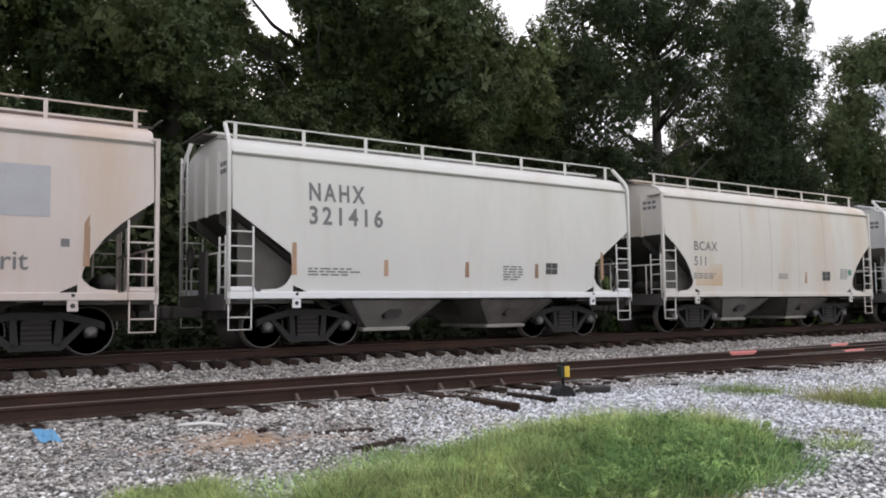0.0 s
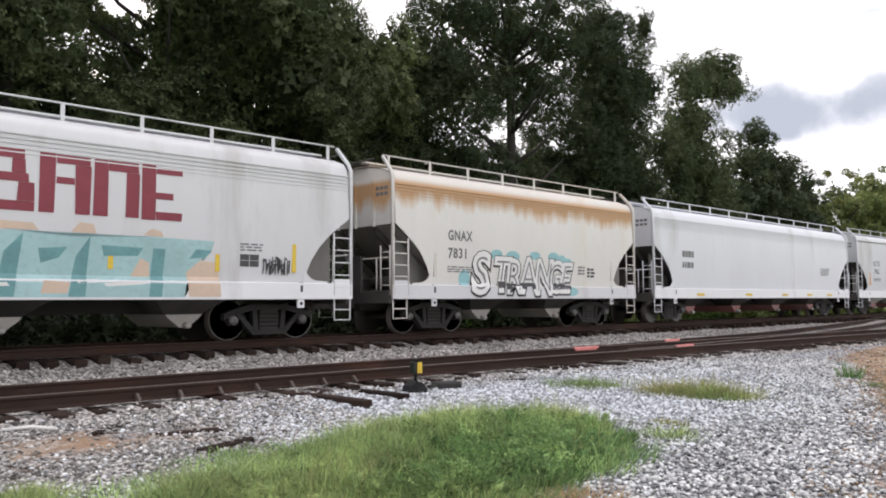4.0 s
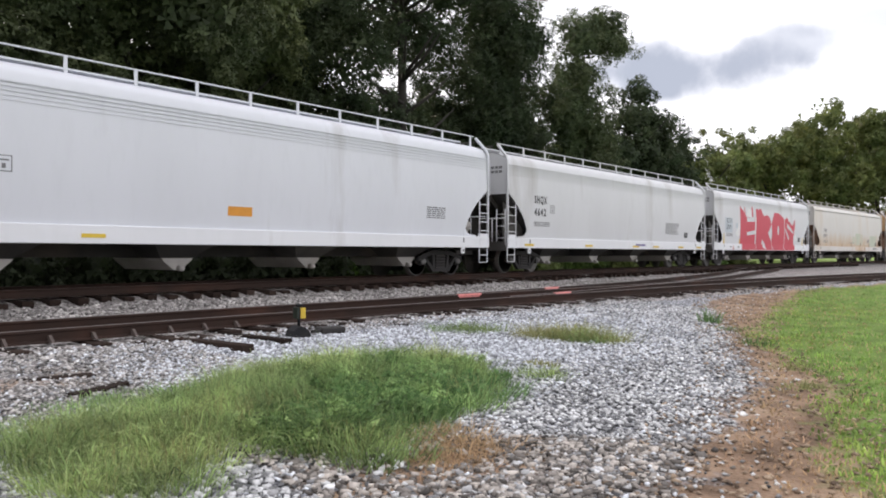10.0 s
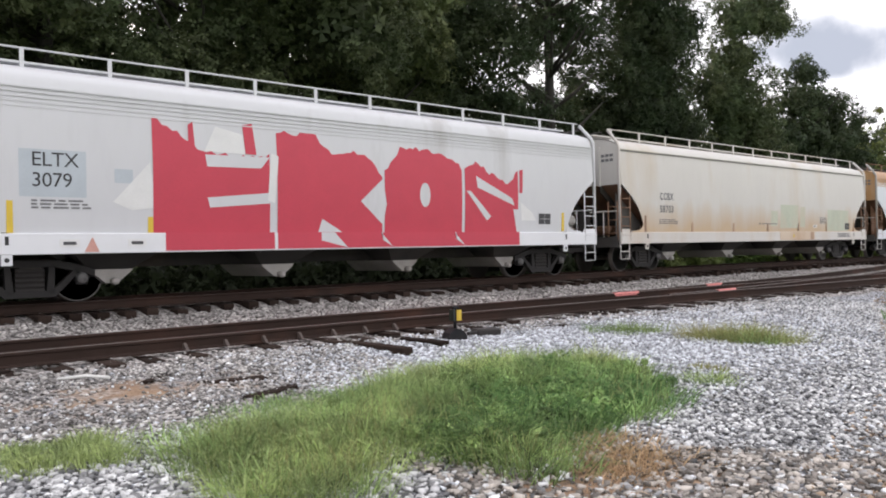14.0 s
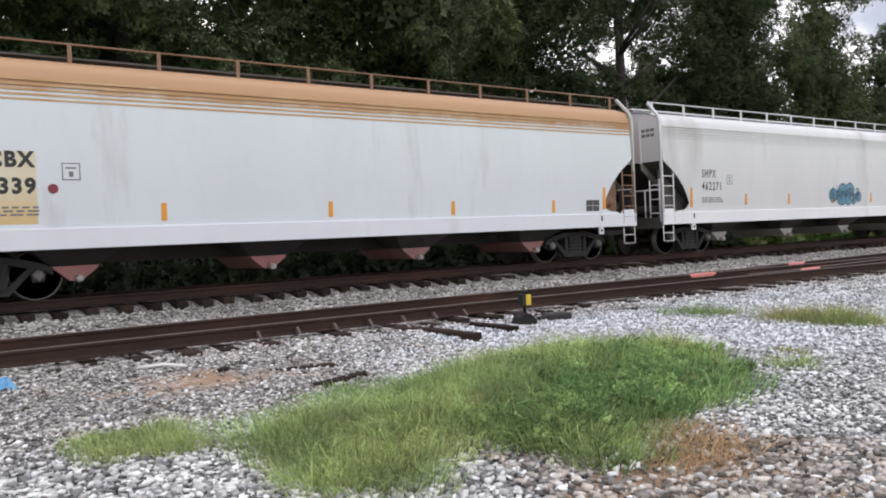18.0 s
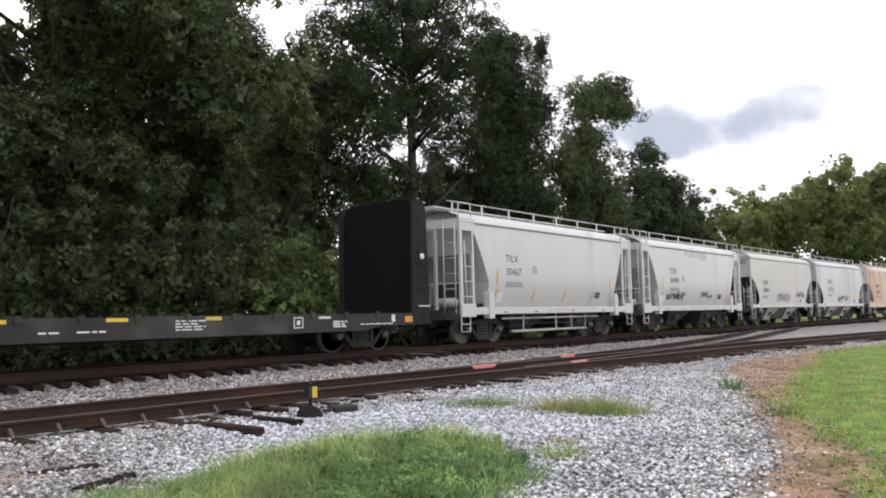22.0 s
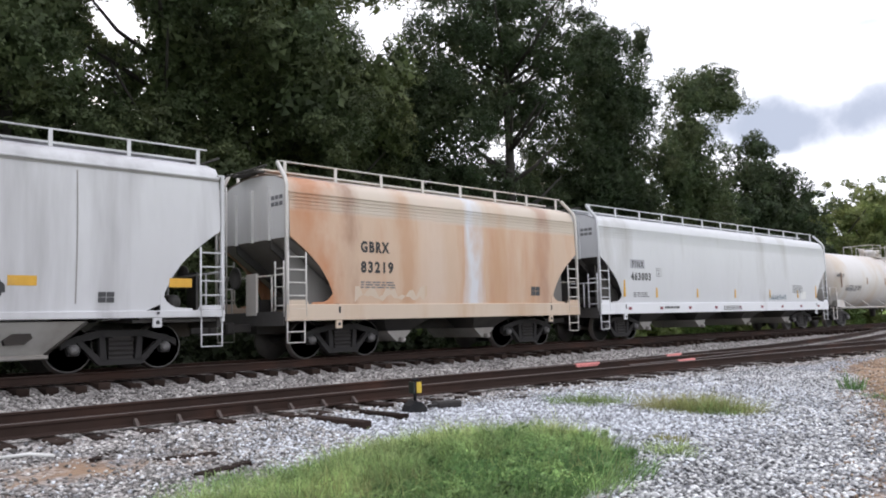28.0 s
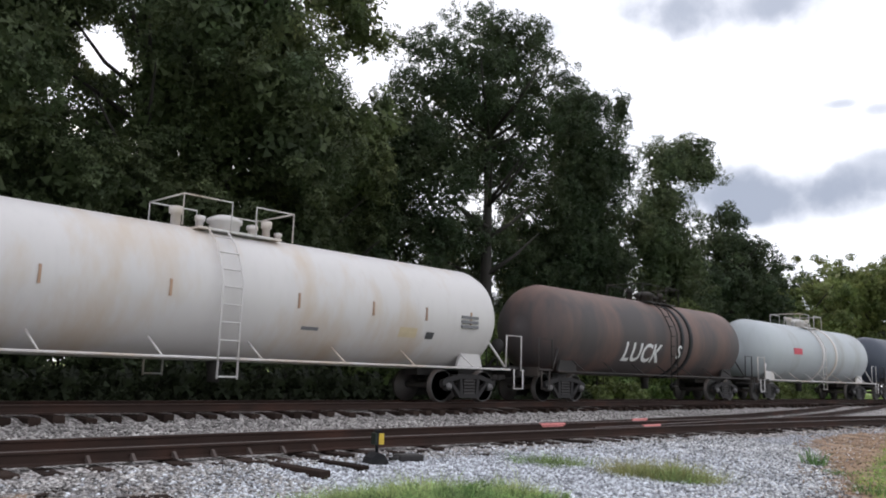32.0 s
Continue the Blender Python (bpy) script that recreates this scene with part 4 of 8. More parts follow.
                tube(bm, [(s * (h - 0.45), y * 1.5, 1.0), (s * (h - 0.35), y * 1.5, 3.3)], 0.03, 5)
            box(bm, s * (h - 0.15), s * (h - 0.03), -1.5, 1.5, 3.72, 4.0)
            box(bm, s * (h - 0.12), s * (h - 0.04), -0.6, -0.5, 1.0, 3.8)
            part("end_frame", bm, trim, car)
            tall = ladder(car, trim, 0, 0, 0.46, 1.0, 3.9, 6, "end_ladder")
            tall.matrix_basis = pose(s * (h + 0.02), -1.42, 0, 0, 0, 90)
    # upright weld seams of the short cars, sills, ribs, roof fittings
    if spec.get("deep") and spec["cut"] == "round":
        for k in range(1, int((L - 3.2) / 1.5)):
            x = -h + 2.1 + 1.5 * k
            bm = bmesh.new()
            bm.faces.new([bm.verts.new((x + dx, 0, z)) for dx, z in ((-0.014, 1.3), (0.014, 1.3), (0.014, 3.78), (-0.014, 3.78))])
            lay_on_side("weld_seam", bm, spec.get("seam_paint", WELD), car, 0.003)
    for y in (-1, 1):
        bm = bmesh.new()
        box(bm, -h + 0.02, h - 0.02, y * 1.53, y * 1.615, sill_low, sill_high, 0.012)
        part("side_sill", bm, spec.get("sill_paint", clean), car)
        for s in (-1, 1):
            bm = bmesh.new()
            slab(bm, [(s * (h - 0.04), sill_high - 0.02), (s * (h - 0.62), sill_high - 0.02), (s * (h - 0.55), sill_high + 0.10), (s * (h - 0.04), sill_high + 0.10)], y * 1.575 - 0.03, y * 1.575 + 0.03)
            bmesh.ops.recalc_face_normals(bm, faces=bm.faces)
            part("corner_gusset", bm, spec.get("sill_paint", clean), car)
            if spec["cut"] != "open":
                bm = bmesh.new()
                base = sill_high - 0.03
                fillet = [(1.27, 0.0), (1.27, 0.42), (1.215, 0.32), (1.15, 0.22), (1.06, 0.14), (0.94, 0.09), (0.60, 0.07), (0.60, 0.0)]
                slab(bm, [(s * (end - d), base + z) for d, z in fillet], y * 1.555 - 0.012, y * 1.555 + 0.012)
                bmesh.ops.recalc_face_normals(bm, faces=bm.faces)
                part("corner_fillet", bm, paint, car)
        bm = bmesh.new()
        if spec.get("ribs", True):
            for k in range(5):
                z = 3.46 + 0.085 * k + lift
                box(bm, -end, end, y * (half_width(3.7) - 0.03), y * (half_width(3.6) + 0.016), z, z + 0.035)
            part("roof_rib", bm, spec.get("roof_paint", paint), car)
        else:
            box(bm, -end, end, y * 1.46, y * 1.585, 3.885 + lift, 3.935 + lift, 0.012)
            part("eave_lip", bm, spec.get("roof_paint", paint), car)
            # dark strip that paints in the shadow line below the lip
            bm = bmesh.new()
            box(bm, -end, end, y * 1.46, y * 1.553, 3.845 + lift, 3.885 + lift)
            part("eave_seam", bm, SEAM, car)
        bm = bmesh.new()
        tube(bm, [(-h + 0.15, y * 1.06, 4.60 + lift), (h - 0.15, y * 1.06, 4.60 + lift)], 0.018, 6)
        part("roof_rail", bm, spec.get("rail_paint", trim), car)
        count = max(7, int(L / 1.55))
        for k in range(count + 1):
            x = -h + 0.35 + (L - 0.7) * k / count
            bracket(car, spec.get("rail_paint", trim), x, y * 1.06, lift)
    bm = bmesh.new()
    for y in (-0.34, 0, 0.34):
        box(bm, -h + 0.1, h - 0.1, y - 0.13, y + 0.13, 4.46 + lift, 4.50 + lift)
    part("running_board", bm, UNDER_GREY if spec.get("dull_roof") else trim, car)
    for k in range(int(L / 1.9)):
        hatch(car, trim, -h + 1.4 + k * 1.9, lift)
    bm = bmesh.new()
    box(bm, -h + 0.1, h - 0.1, -0.22, 0.22, 0.62, 0.95)
    part("centre_sill", bm, STEEL_DARK, car)
    # hopper bays
    n = spec["bays"]
    deep = spec.get("deep", False)
    run = L - 3.2 if n > 2 else L - 4.4
    for k in range(n):
        x = -run / 2 + run * (k + 0.5) / n if n > 1 else 0
        w = 1.15 if deep else 0.9
        bm = bmesh.new()
        bot = 0.30
        half = (1.45, 0.5)
        ring_top = [bm.verts.new(p) for p in ((x - w * 0.98, -half[0], 0.98), (x + w * 0.98, -half[0], 0.98), (x + w * 0.98, half[0], 0.98), (x - w * 0.98, half[0], 0.98))]
        yb = 0.95
        foot = bot + 0.08 if deep else 0.60
        wide = 0.55 if deep else 0.40
        ring_bot = [bm.verts.new(p) for p in ((x - wide, -yb, foot), (x + wide, -yb, foot), (x + wide, yb, foot), (x - wide, yb, foot))]
        for i in range(4):
            bm.faces.new((ring_top[i], ring_top[(i + 1) % 4], ring_bot[(i + 1) % 4], ring_bot[i]))
        bm.faces.new(ring_bot)
        bmesh.ops.recalc_face_normals(bm, faces=bm.faces)
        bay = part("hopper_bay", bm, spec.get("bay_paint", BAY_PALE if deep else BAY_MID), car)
        if deep:
            bm = bmesh.new()
            slab(bm, [(x - 0.24, 0.66), (x - 0.10, 0.78), (x + 0.20, 0.78), (x + 0.24, 0.70), (x + 0.10, 0.58), (x - 0.20, 0.58)], -1.30, -1.10)
            bmesh.ops.recalc_face_normals(bm, faces=bm.faces)
            part("bay_port", bm, STEEL_DARK, bay, "dark six-sided port")
            for sx in (-1, 1):
                bm = bmesh.new()
                tube(bm, [(x + sx * w * 0.98, -1.46, 0.97), (x + sx * wide, -0.97, foot)], 0.035, 4)
                part("bay_edge", bm, UNDER_GREY, bay)
        bm = bmesh.new()
        if deep:
            box(bm, x - wide - 0.06, x + wide + 0.06, -yb - 0.06, yb + 0.06, bot, bot + 0.09, 0.02)
        else:
            slab(bm, [(x - 0.40, 0.60), (x + 0.40, 0.60), (x + 0.36, 0.54), (x + 0.10, 0.33), (x - 0.10, 0.33), (x - 0.36, 0.54)], -yb - 0.05, yb + 0.05)
            bmesh.ops.recalc_face_normals(bm, faces=bm.faces)
        part("outlet_gate", bm, spec.get("gate_paint", WHITE_CAST), bay)
        if not deep:
            bm = bmesh.new()
            revolve(bm, [(-yb - 0.20, 0.0), (-yb - 0.20, 0.06), (-yb - 0.05, 0.075), (-yb - 0.05, 0.0)], "y", 10, (x + 0.04, 0, bot + 0.07))
            part("outlet_cap", bm, WHITE_CAST, bay)
    add_trucks(car, (-(h - 1.95), h - 1.95))
    return car, h


bm = bmesh.new()
revolve(bm, [(4.30, 0.0), (4.30, 0.36), (4.42, 0.36), (4.45, 0.0)], "z", 12)
HATCH = mesh_of("roof_hatch", bm)
HATCHES = {}


def hatch(car, trim, x, lift):
    if trim.name not in HATCHES:
        HATCHES[trim.name] = HATCH.copy()
        HATCHES[trim.name].materials.append(trim)
    return shared("roof_hatch", HATCHES[trim.name], None, car, place=pose(x, 0, lift))


bm = bmesh.new()
box(bm, -0.036, 0.036, -0.016, 0.016, 4.20, 4.60)
BRACKET = mesh_of("rail_bracket", bm)
BRACKETS = {}


def bracket(car, trim, x, y, lift):
    if trim.name not in BRACKETS:
        BRACKETS[trim.name] = BRACKET.copy()
        BRACKETS[trim.name].materials.append(trim)
    return shared("rail_bracket", BRACKETS[trim.name], None, car, place=pose(x, y, lift))


def stripes(car, h, marks, ink=ORANGE):
    """Upright reflector strips on the road side: (x from the left end, foot, height)."""
    for x, z, high in marks:
        bm = bmesh.new()
        face = -half_width(z + high / 2)
        box(bm, -h + x - 0.05, -h + x + 0.05, face - 0.006, face + 0.03, z, z + high)
        part("reflector", bm, ink, car)


def tank_car(spec):
    """A tank car on two trucks, with a top platform, ladders and long hand rails."""
    L, r, zc = spec["length"], spec.get("radius", 1.50), spec.get("axis", 2.42)
    h = L / 2
    car = tagged(new("tank_car"), spec["label"], "tank car", "cars of the freight train")
    e = h - 0.75
    prof = [(-e, 0.0), (-e + 0.03, 0.45), (-e + 0.14, 0.86), (-e + 0.35, 1.2), (-e + 0.62, 1.4), (-e + 0.95, 1.5)]
    prof = [(a, b * r / 1.5) for a, b in prof]
    body = prof + [(float(v), r) for v in np.linspace(-e + 2, e - 2, 8)] + [(-a, b) for a, b in prof[::-1]]
    bm = bmesh.new()
    revolve(bm, body, "x", 40, (0, 0, zc))
    part("tank", bm, spec["paint"], car)
    if spec.get("bands"):
        for x in spec["bands"]:
            bm = bmesh.new()
            revolve(bm, [(x - 0.14, r + 0.002), (x - 0.14, r + 0.03), (x + 0.14, r + 0.03), (x + 0.14, r + 0.002)], "x", 40, (0, 0, zc))
            part("tank_band", bm, spec.get("band_paint", spec["paint"]), car)
    trim = spec["trim"]
    for s in (-1, 1):
        bm = bmesh.new()
        box(bm, s * (h - 3.4), s * (h - 0.05), -0.3, 0.3, 0.75, 1.05)
        box(bm, s * (h - 0.9), s * (h - 0.02), -1.35, 1.35, 1.0, 1.06)
        box(bm, s * (h - 0.1), s * h, -1.4, 1.4, 0.82, 1.1)
        part("stub_sill", bm, spec.get("frame_paint", STEEL_DARK), car)
        for y in (-1, 1):
            bm = bmesh.new()
            slab(bm, [(s * (h - 2.6), 1.02), (s * (h - 1.5), 1.02), (s * (h - 1.75), 1.7), (s * (h - 2.3), 1.7)], y * 1.05 - 0.04, y * 1.05 + 0.04)
            tube(bm, [(s * (h - 0.8), y * 1.38, 1.05), (s * (h - 1.35), y * 1.2, 1.75)], 0.035, 5)
            bmesh.ops.recalc_face_normals(bm, faces=bm.faces)
            part("saddle", bm, trim, car)
            bm = bmesh.new()
            tube(bm, [(s * (h - 0.05), y * 1.4, 0.95), (s * (h - 0.05), y * 1.4, 2.0), (s * (h - 0.75), y * 1.4, 2.0), (s * (h - 0.78), y * 1.4, 1.05)], 0.025, 5)
            tube(bm, [(s * (h - 0.08), y * 1.5, 1.0), (s * (h - 0.08), y * 1.5, 0.42), (s * (h - 0.5), y * 1.5, 0.42), (s * (h - 0.5), y * 1.5, 1.0)], 0.022, 5)
            part("end_handrail", bm, trim, car)
        shared("coupler", COUPLER, None, car, place=pose(s * h, 0, 0, 0, 0, 0 if s > 0 else 180))
        bm = bmesh.new()
        revolve(bm, [(-0.05, 0.0), (-0.05, 0.27), (0.0, 0.27), (0.0, 0.0)], "x", 14, (s * (h - 0.3), 0.5, 1.75))
        tube(bm, [(s * (h - 0.3), 0.5, 1.05), (s * (h - 0.3), 0.5, 1.75)], 0.03, 5)
        part("brake_wheel", bm, trim, car)
    for y in (-1, 1):
        bm = bmesh.new()
        yy = y * (r + 0.09)
        tube(bm, [(-h + 0.8, yy, 0.98), (h - 0.8, yy, 0.98)], 0.03, 6)
        for k in range(7):
            x = -h + 2.4 + (L - 4.8) * k / 6
            tube(bm, [(x, yy, 0.98), (x - 0.10, y * (r * 0.74), zc - r * 0.70)], 0.022, 5)
        part("hand_rail", bm, trim, car)
        bm = bmesh.new()
        x0 = spec.get("platform", 0.0) - 0.9
        for dx in (0, 0.48):
            pts = [(x0 + dx, y * (r + 0.16), 0.55), (x0 + dx, y * (r + 0.16), zc + 0.2)] + [(x0 + dx, y * (r + 0.14) * math.cos(a), zc + (r + 0.14) * math.sin(a)) for a in (0.35, 0.7, 1.0)]
            tube(bm, pts, 0.025, 5)
        for k in range(9):
            z = 0.6 + k * 0.38
            yy = r + 0.16 if z < zc + 0.2 else (r + 0.14) * math.cos(math.asin(min(0.9, (z - zc) / (r + 0.14))))
            tube(bm, [(x0, y * yy, z), (x0 + 0.48, y * yy, z)], 0.02, 5)
        part("ladder", bm, trim, car)
    px = spec.get("platform", 0.0)
    ztop = zc + r
    bm = bmesh.new()
    box(bm, px - 1.1, px + 1.1, -0.8, -0.4, ztop - 0.10, ztop - 0.05)
    box(bm, px - 1.1, px + 1.1, 0.4, 0.8, ztop - 0.10, ztop - 0.05)
    part("platform", bm, trim, car)
    for x0, x1 in ((px - 1.5, px - 0.3), (px + 0.35, px + 1.4)):
        railing = new("platform_railing")
        railing.parent = car
        for y in (-0.8, 0.8):
            bm = bmesh.new()
            tube(bm, [(x0, y, ztop - 0.1), (x0, y, ztop + 0.60), (x1, y, ztop + 0.60), (x1, y, ztop - 0.1)], 0.02, 5)
            part("rail_hoop", bm, trim, railing)
        for x in (x0 if x0 < px else x1,):
            bm = bmesh.new()
            tube(bm, [(x, -0.8, ztop + 0.60), (x, 0.8, ztop + 0.60)], 0.02, 5)
            part("cross_rail", bm, trim, railing)
    bm = bmesh.new()
    revolve(bm, [(ztop - 0.1, 0.36), (ztop + 0.22, 0.36), (ztop + 0.24, 0.42), (ztop + 0.33, 0.42), (ztop + 0.42, 0.2), (ztop + 0.44, 0.0)], "z", 16, (px, 0, 0))
    part("manway", bm, trim, car)
    for dx, rr, hh in ((-1.3, 0.16, 0.42), (-0.7, 0.12, 0.3), (0.7, 0.14, 0.28), (1.1, 0.13, 0.45), (1.45, 0.1, 0.2)):
        bm = bmesh.new()
        revolve(bm, [(ztop - 0.1, rr * 0.7), (ztop + hh * 0.6, rr * 0.7), (ztop + hh * 0.62, rr), (ztop + hh, rr), (ztop + hh + 0.03, 0.0)], "z", 10, (px + dx, -0.1, 0))
        part("valve", bm, trim, car)
    bm = bmesh.new()
    revolve(bm, [(0.45, 0.14), (0.75, 0.16), (0.95, 0.22)], "z", 10, (px, 0, 0))
    part("bottom_outlet", bm, STEEL_DARK, car)
    add_trucks(car, (-(h - 2.0), h - 2.0))
    return car, h


def bulkhead_flat(spec):
    L = spec["length"]
    h = L / 2
    car = tagged(new("bulkhead_flatcar"), spec["label"], "flatcar", "cars of the freight train")
    bm = bmesh.new()
    box(bm, -h, h, -1.45, 1.45, 0.93, 1.02)
    part("deck", bm, shade("deck_boards", (0.10, 0.085, 0.07), 0.85, 0, 0.4, 3.0, (1, 6, 1)), car)
    for y in (-1, 1):
        bm = bmesh.new()
        slab(bm, [(-h, 0.70), (-h + 2.0, 0.70), (-h + 2.7, 0.58), (h - 2.7, 0.58), (h - 2.0, 0.70), (h, 0.70), (h, 1.04), (-h, 1.04)], y * 1.47 - 0.05, y * 1.47 + 0.05)
        bmesh.ops.recalc_face_normals(bm, faces=bm.faces)
        part("side_sill", bm, SILL_GREY, car)
        for k in range(14):
            x = -h + 2.2 + (L - 4.4) * k / 13
            bm = bmesh.new()
            box(bm, x - 0.06, x + 0.06, y * 1.515, y * 1.565, 0.94, 1.09)
            part("stake_pocket", bm, SILL_GREY, car)
    bm = bmesh.new()
    box(bm, -h + 0.1, h - 0.1, -0.3, 0.3, 0.5, 0.93)
    part("centre_sill", bm, STEEL_DARK, car)
    for s in (-1, 1):
        bm = bmesh.new()
        slab(bm, [(-1.46, 1.02), (1.46, 1.02), (1.46, 4.10), (1.30, 4.36), (1.16, 4.42), (-1.16, 4.42), (-1.30, 4.36), (-1.46, 4.10)], h - 0.52, h - 0.42)
        for v in bm.verts:
            v.co = Vector((s * v.co.y, v.co.x, v.co.z))
        bmesh.ops.recalc_face_normals(bm, faces=bm.faces)
        part("bulkhead", bm, BULKHEAD_BLACK, car, "tall flat black steel bulkhead")
        for z in (1.75, 2.12, 2.48, 2.84):
            bm = bmesh.new()
            x0, x1 = s * (h - 0.52), s * (h - 0.06)
            tube(bm, [(x0, -1.54, z + 0.05), (x0, -1.60, z), (x1, -1.60, z), (x1, -1.54, z + 0.05)], 0.014, 5)
            part("grab_iron", bm, BLACK_PAINT, car)
        for y in (-1.1, -0.55, 0, 0.55, 1.1):
            bm = bmesh.new()
            box(bm, s * (h - 0.42), s * (h - 0.27), y - 0.06, y + 0.06, 1.02, 4.38)
            part("bulkhead_rib", bm, BULKHEAD_BLACK, car)
        for y in (-1, 1):
            bm = bmesh.new()
            slab(bm, [(s * (h - 0.72), 0.72), (s * (h + 0.10), 0.72), (s * (h + 0.02), 2.0), (s * (h - 0.06), 4.10), (s * (h - 0.20), 4.36), (s * (h - 0.66), 4.36)], y * 1.50 - 0.04, y * 1.50 + 0.04)
            bmesh.ops.recalc_face_normals(bm, faces=bm.faces)
            part("bulkhead_gusset", bm, spec["gusset"], car)
        shared("coupler", COUPLER, None, car, place=pose(s * h, 0, 0, 0, 0, 0 if s > 0 else 180))
    add_trucks(car, (-(h - 2.3), h - 2.3))
    return car, h

# ---- paints of the cars ----


def car_paint(name, color, dirt=GRIME, amount=0.2, top=None, rough=0.5, vary=0.10, dirt_scale=0.55, dirt_stretch=(1, 1, 0.18), bands=()):
    return shade(name, color, rough, 0.0, vary, 0.5, (1, 1, 0.25), dirt, amount, dirt_scale, dirt_stretch, top, bump=0.06, bump_scale=2.0, bands=bands)


# blue in P_PLAIN, P_BRIGHT and P_GREY stands in for reflected sky
P_PLAIN = car_paint("white_car_paint", (0.61, 0.615, 0.64), amount=0.12)
P_BRIGHT = car_paint("clean_white_car_paint", (0.645, 0.66, 0.71), amount=0.05)
P_IVORY = car_paint("warm_white_car_paint", (0.615, 0.61, 0.60), (0.50, 0.46, 0.41), 0.2)
P_SILL = car_paint("white_sill_paint", (0.74, 0.75, 0.78), GRIME, 0.08)
P_GREY = car_paint("light_grey_car_paint", (0.55, 0.565, 0.595), amount=0.15)
P_CREAM = car_paint("rust_washed_cream_paint", (0.60, 0.575, 0.55), (0.50, 0.40, 0.31), 0.42)
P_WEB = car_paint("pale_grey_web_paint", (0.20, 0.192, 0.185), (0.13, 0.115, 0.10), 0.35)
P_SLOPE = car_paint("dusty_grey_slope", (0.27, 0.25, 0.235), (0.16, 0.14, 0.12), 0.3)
P_TAN = car_paint("tan_stained_white_paint", (0.60, 0.58, 0.555), (0.50, 0.40, 0.29), 0.2, (2.3, 1.35, (0.50, 0.33, 0.17), 0.75, 1.3))
P_PINKISH = car_paint("pinkish_faded_paint", (0.56, 0.495, 0.47), (0.48, 0.34, 0.25), 0.36)
P_RUST_TOP = car_paint("white_paint_rusting_from_the_roof", (0.66, 0.65, 0.63), (0.55, 0.45, 0.33), 0.12, (3.25, 3.6, (0.46, 0.24, 0.08), 0.85, 1.3, 3.86))
P_RUST_ROOF = car_paint("white_paint_with_rust_roof_edge", (0.62, 0.66, 0.70), GRIME, 0.06, (3.60, 3.70, (0.40, 0.20, 0.07), 0.9, 0.3), dirt_scale=0.8)
P_RUST_RIBS = car_paint("streaked_rusty_ribs", (0.47, 0.27, 0.12), (0.60, 0.46, 0.32), 0.42, dirt_scale=0.9)
P_RUST_END = car_paint("rust_brown_end", (0.22, 0.12, 0.07), DARK_RUST, 0.5)
P_RUST_WASH = car_paint("rust_washed_sill_paint", (0.58, 0.47, 0.37), (0.42, 0.25, 0.13), 0.4)
P_YELLOWED = car_paint("yellowed_white_paint", (0.64, 0.58, 0.44), (0.62, 0.44, 0.18), 0.3, (1.95, 1.5, (0.58, 0.38, 0.12), 0.7, 0.2))
P_ORANGE = car_paint("orange_rust_washed_paint", (0.58, 0.42, 0.31), (0.47, 0.235, 0.12), 0.5, (3.36, 3.48, (0.58, 0.51, 0.44), 0.85, 0.12), dirt_scale=0.8,
                     bands=((-4.5, 0.95, (0.46, 0.19, 0.08), 0.85), (-3.6, 0.40, (0.29, 0.15, 0.09), 0.75), (-1.9, 0.45, (0.46, 0.25, 0.13), 0.6), (-0.9, 0.5, (0.62, 0.50, 0.42), 0.6), (0.7, 0.42, (0.62, 0.63, 0.67), 0.95), (1.7, 0.45, (0.50, 0.30, 0.17), 0.5), (3.7, 0.45, (0.36, 0.19, 0.12), 0.65)))
P_BUFF = car_paint("washed_buff_patch", (0.60, 0.49, 0.39), (0.53, 0.36, 0.23), 0.45, dirt_scale=2.0)
P_FADED = car_paint("sun_faded_pale_grey_paint", (0.55, 0.535, 0.51), (0.42, 0.39, 0.35), 0.25)
P_STREAKED = car_paint("grey_streaked_white_paint", (0.58, 0.58, 0.60), (0.30, 0.29, 0.30), 0.42, dirt_scale=0.8, dirt_stretch=(1, 1, 0.1))
P_DINGY = car_paint("dingy_pale_grey_paint", (0.47, 0.46, 0.44), GRIME, 0.3)
P_TILX = car_paint("even_pale_grey_paint", (0.57, 0.56, 0.56), GRIME, 0.08, rough=0.4)
P_TANK = car_paint("weathered_white_tank_paint", (0.61, 0.585, 0.575), (0.50, 0.38, 0.26), 0.46, rough=0.45, dirt_scale=0.7, dirt_stretch=(1, 0.4, 0.4))
P_TANK_BLACK = car_paint("sooty_black_tank_paint", (0.062, 0.052, 0.052), (0.17, 0.095, 0.075), 0.5, (3.3, 4.2, (0.20, 0.115, 0.09), 0.8, 0.9), rough=0.65)
P_TANK_GREY = car_paint("grey_blue_tank_paint", (0.40, 0.43, 0.45), GRIME, 0.25)
P_TANK_BLUE = car_paint("dark_blue_tank_paint", (0.05, 0.06, 0.085), GRIME, 0.2)
P_RUST_TRIM = car_paint("rusty_trim", (0.42, 0.27, 0.18), DARK_RUST, 0.5)
# greyer than the bulkheads: light on the outer face put into the paint
GUSSET = shade("lit_black_gusset_paint", (0.026, 0.027, 0.031), 0.8, 0.0, 0.3, 1.5, spec=0.12, dirt=(0.07, 0.065, 0.06), dirt_amount=0.2)
G_MAROON = shade("maroon_spray_paint", (0.23, 0.035, 0.055), 0.6, 0, 0.25, 3.0)
G_RED = shade("red_spray_paint", (0.55, 0.05, 0.085), 0.55, 0, 0.15, 2.0)
G_TEAL = shade("pale_teal_spray_paint", (0.28, 0.52, 0.56), 0.6, 0, 0.3, 1.5)
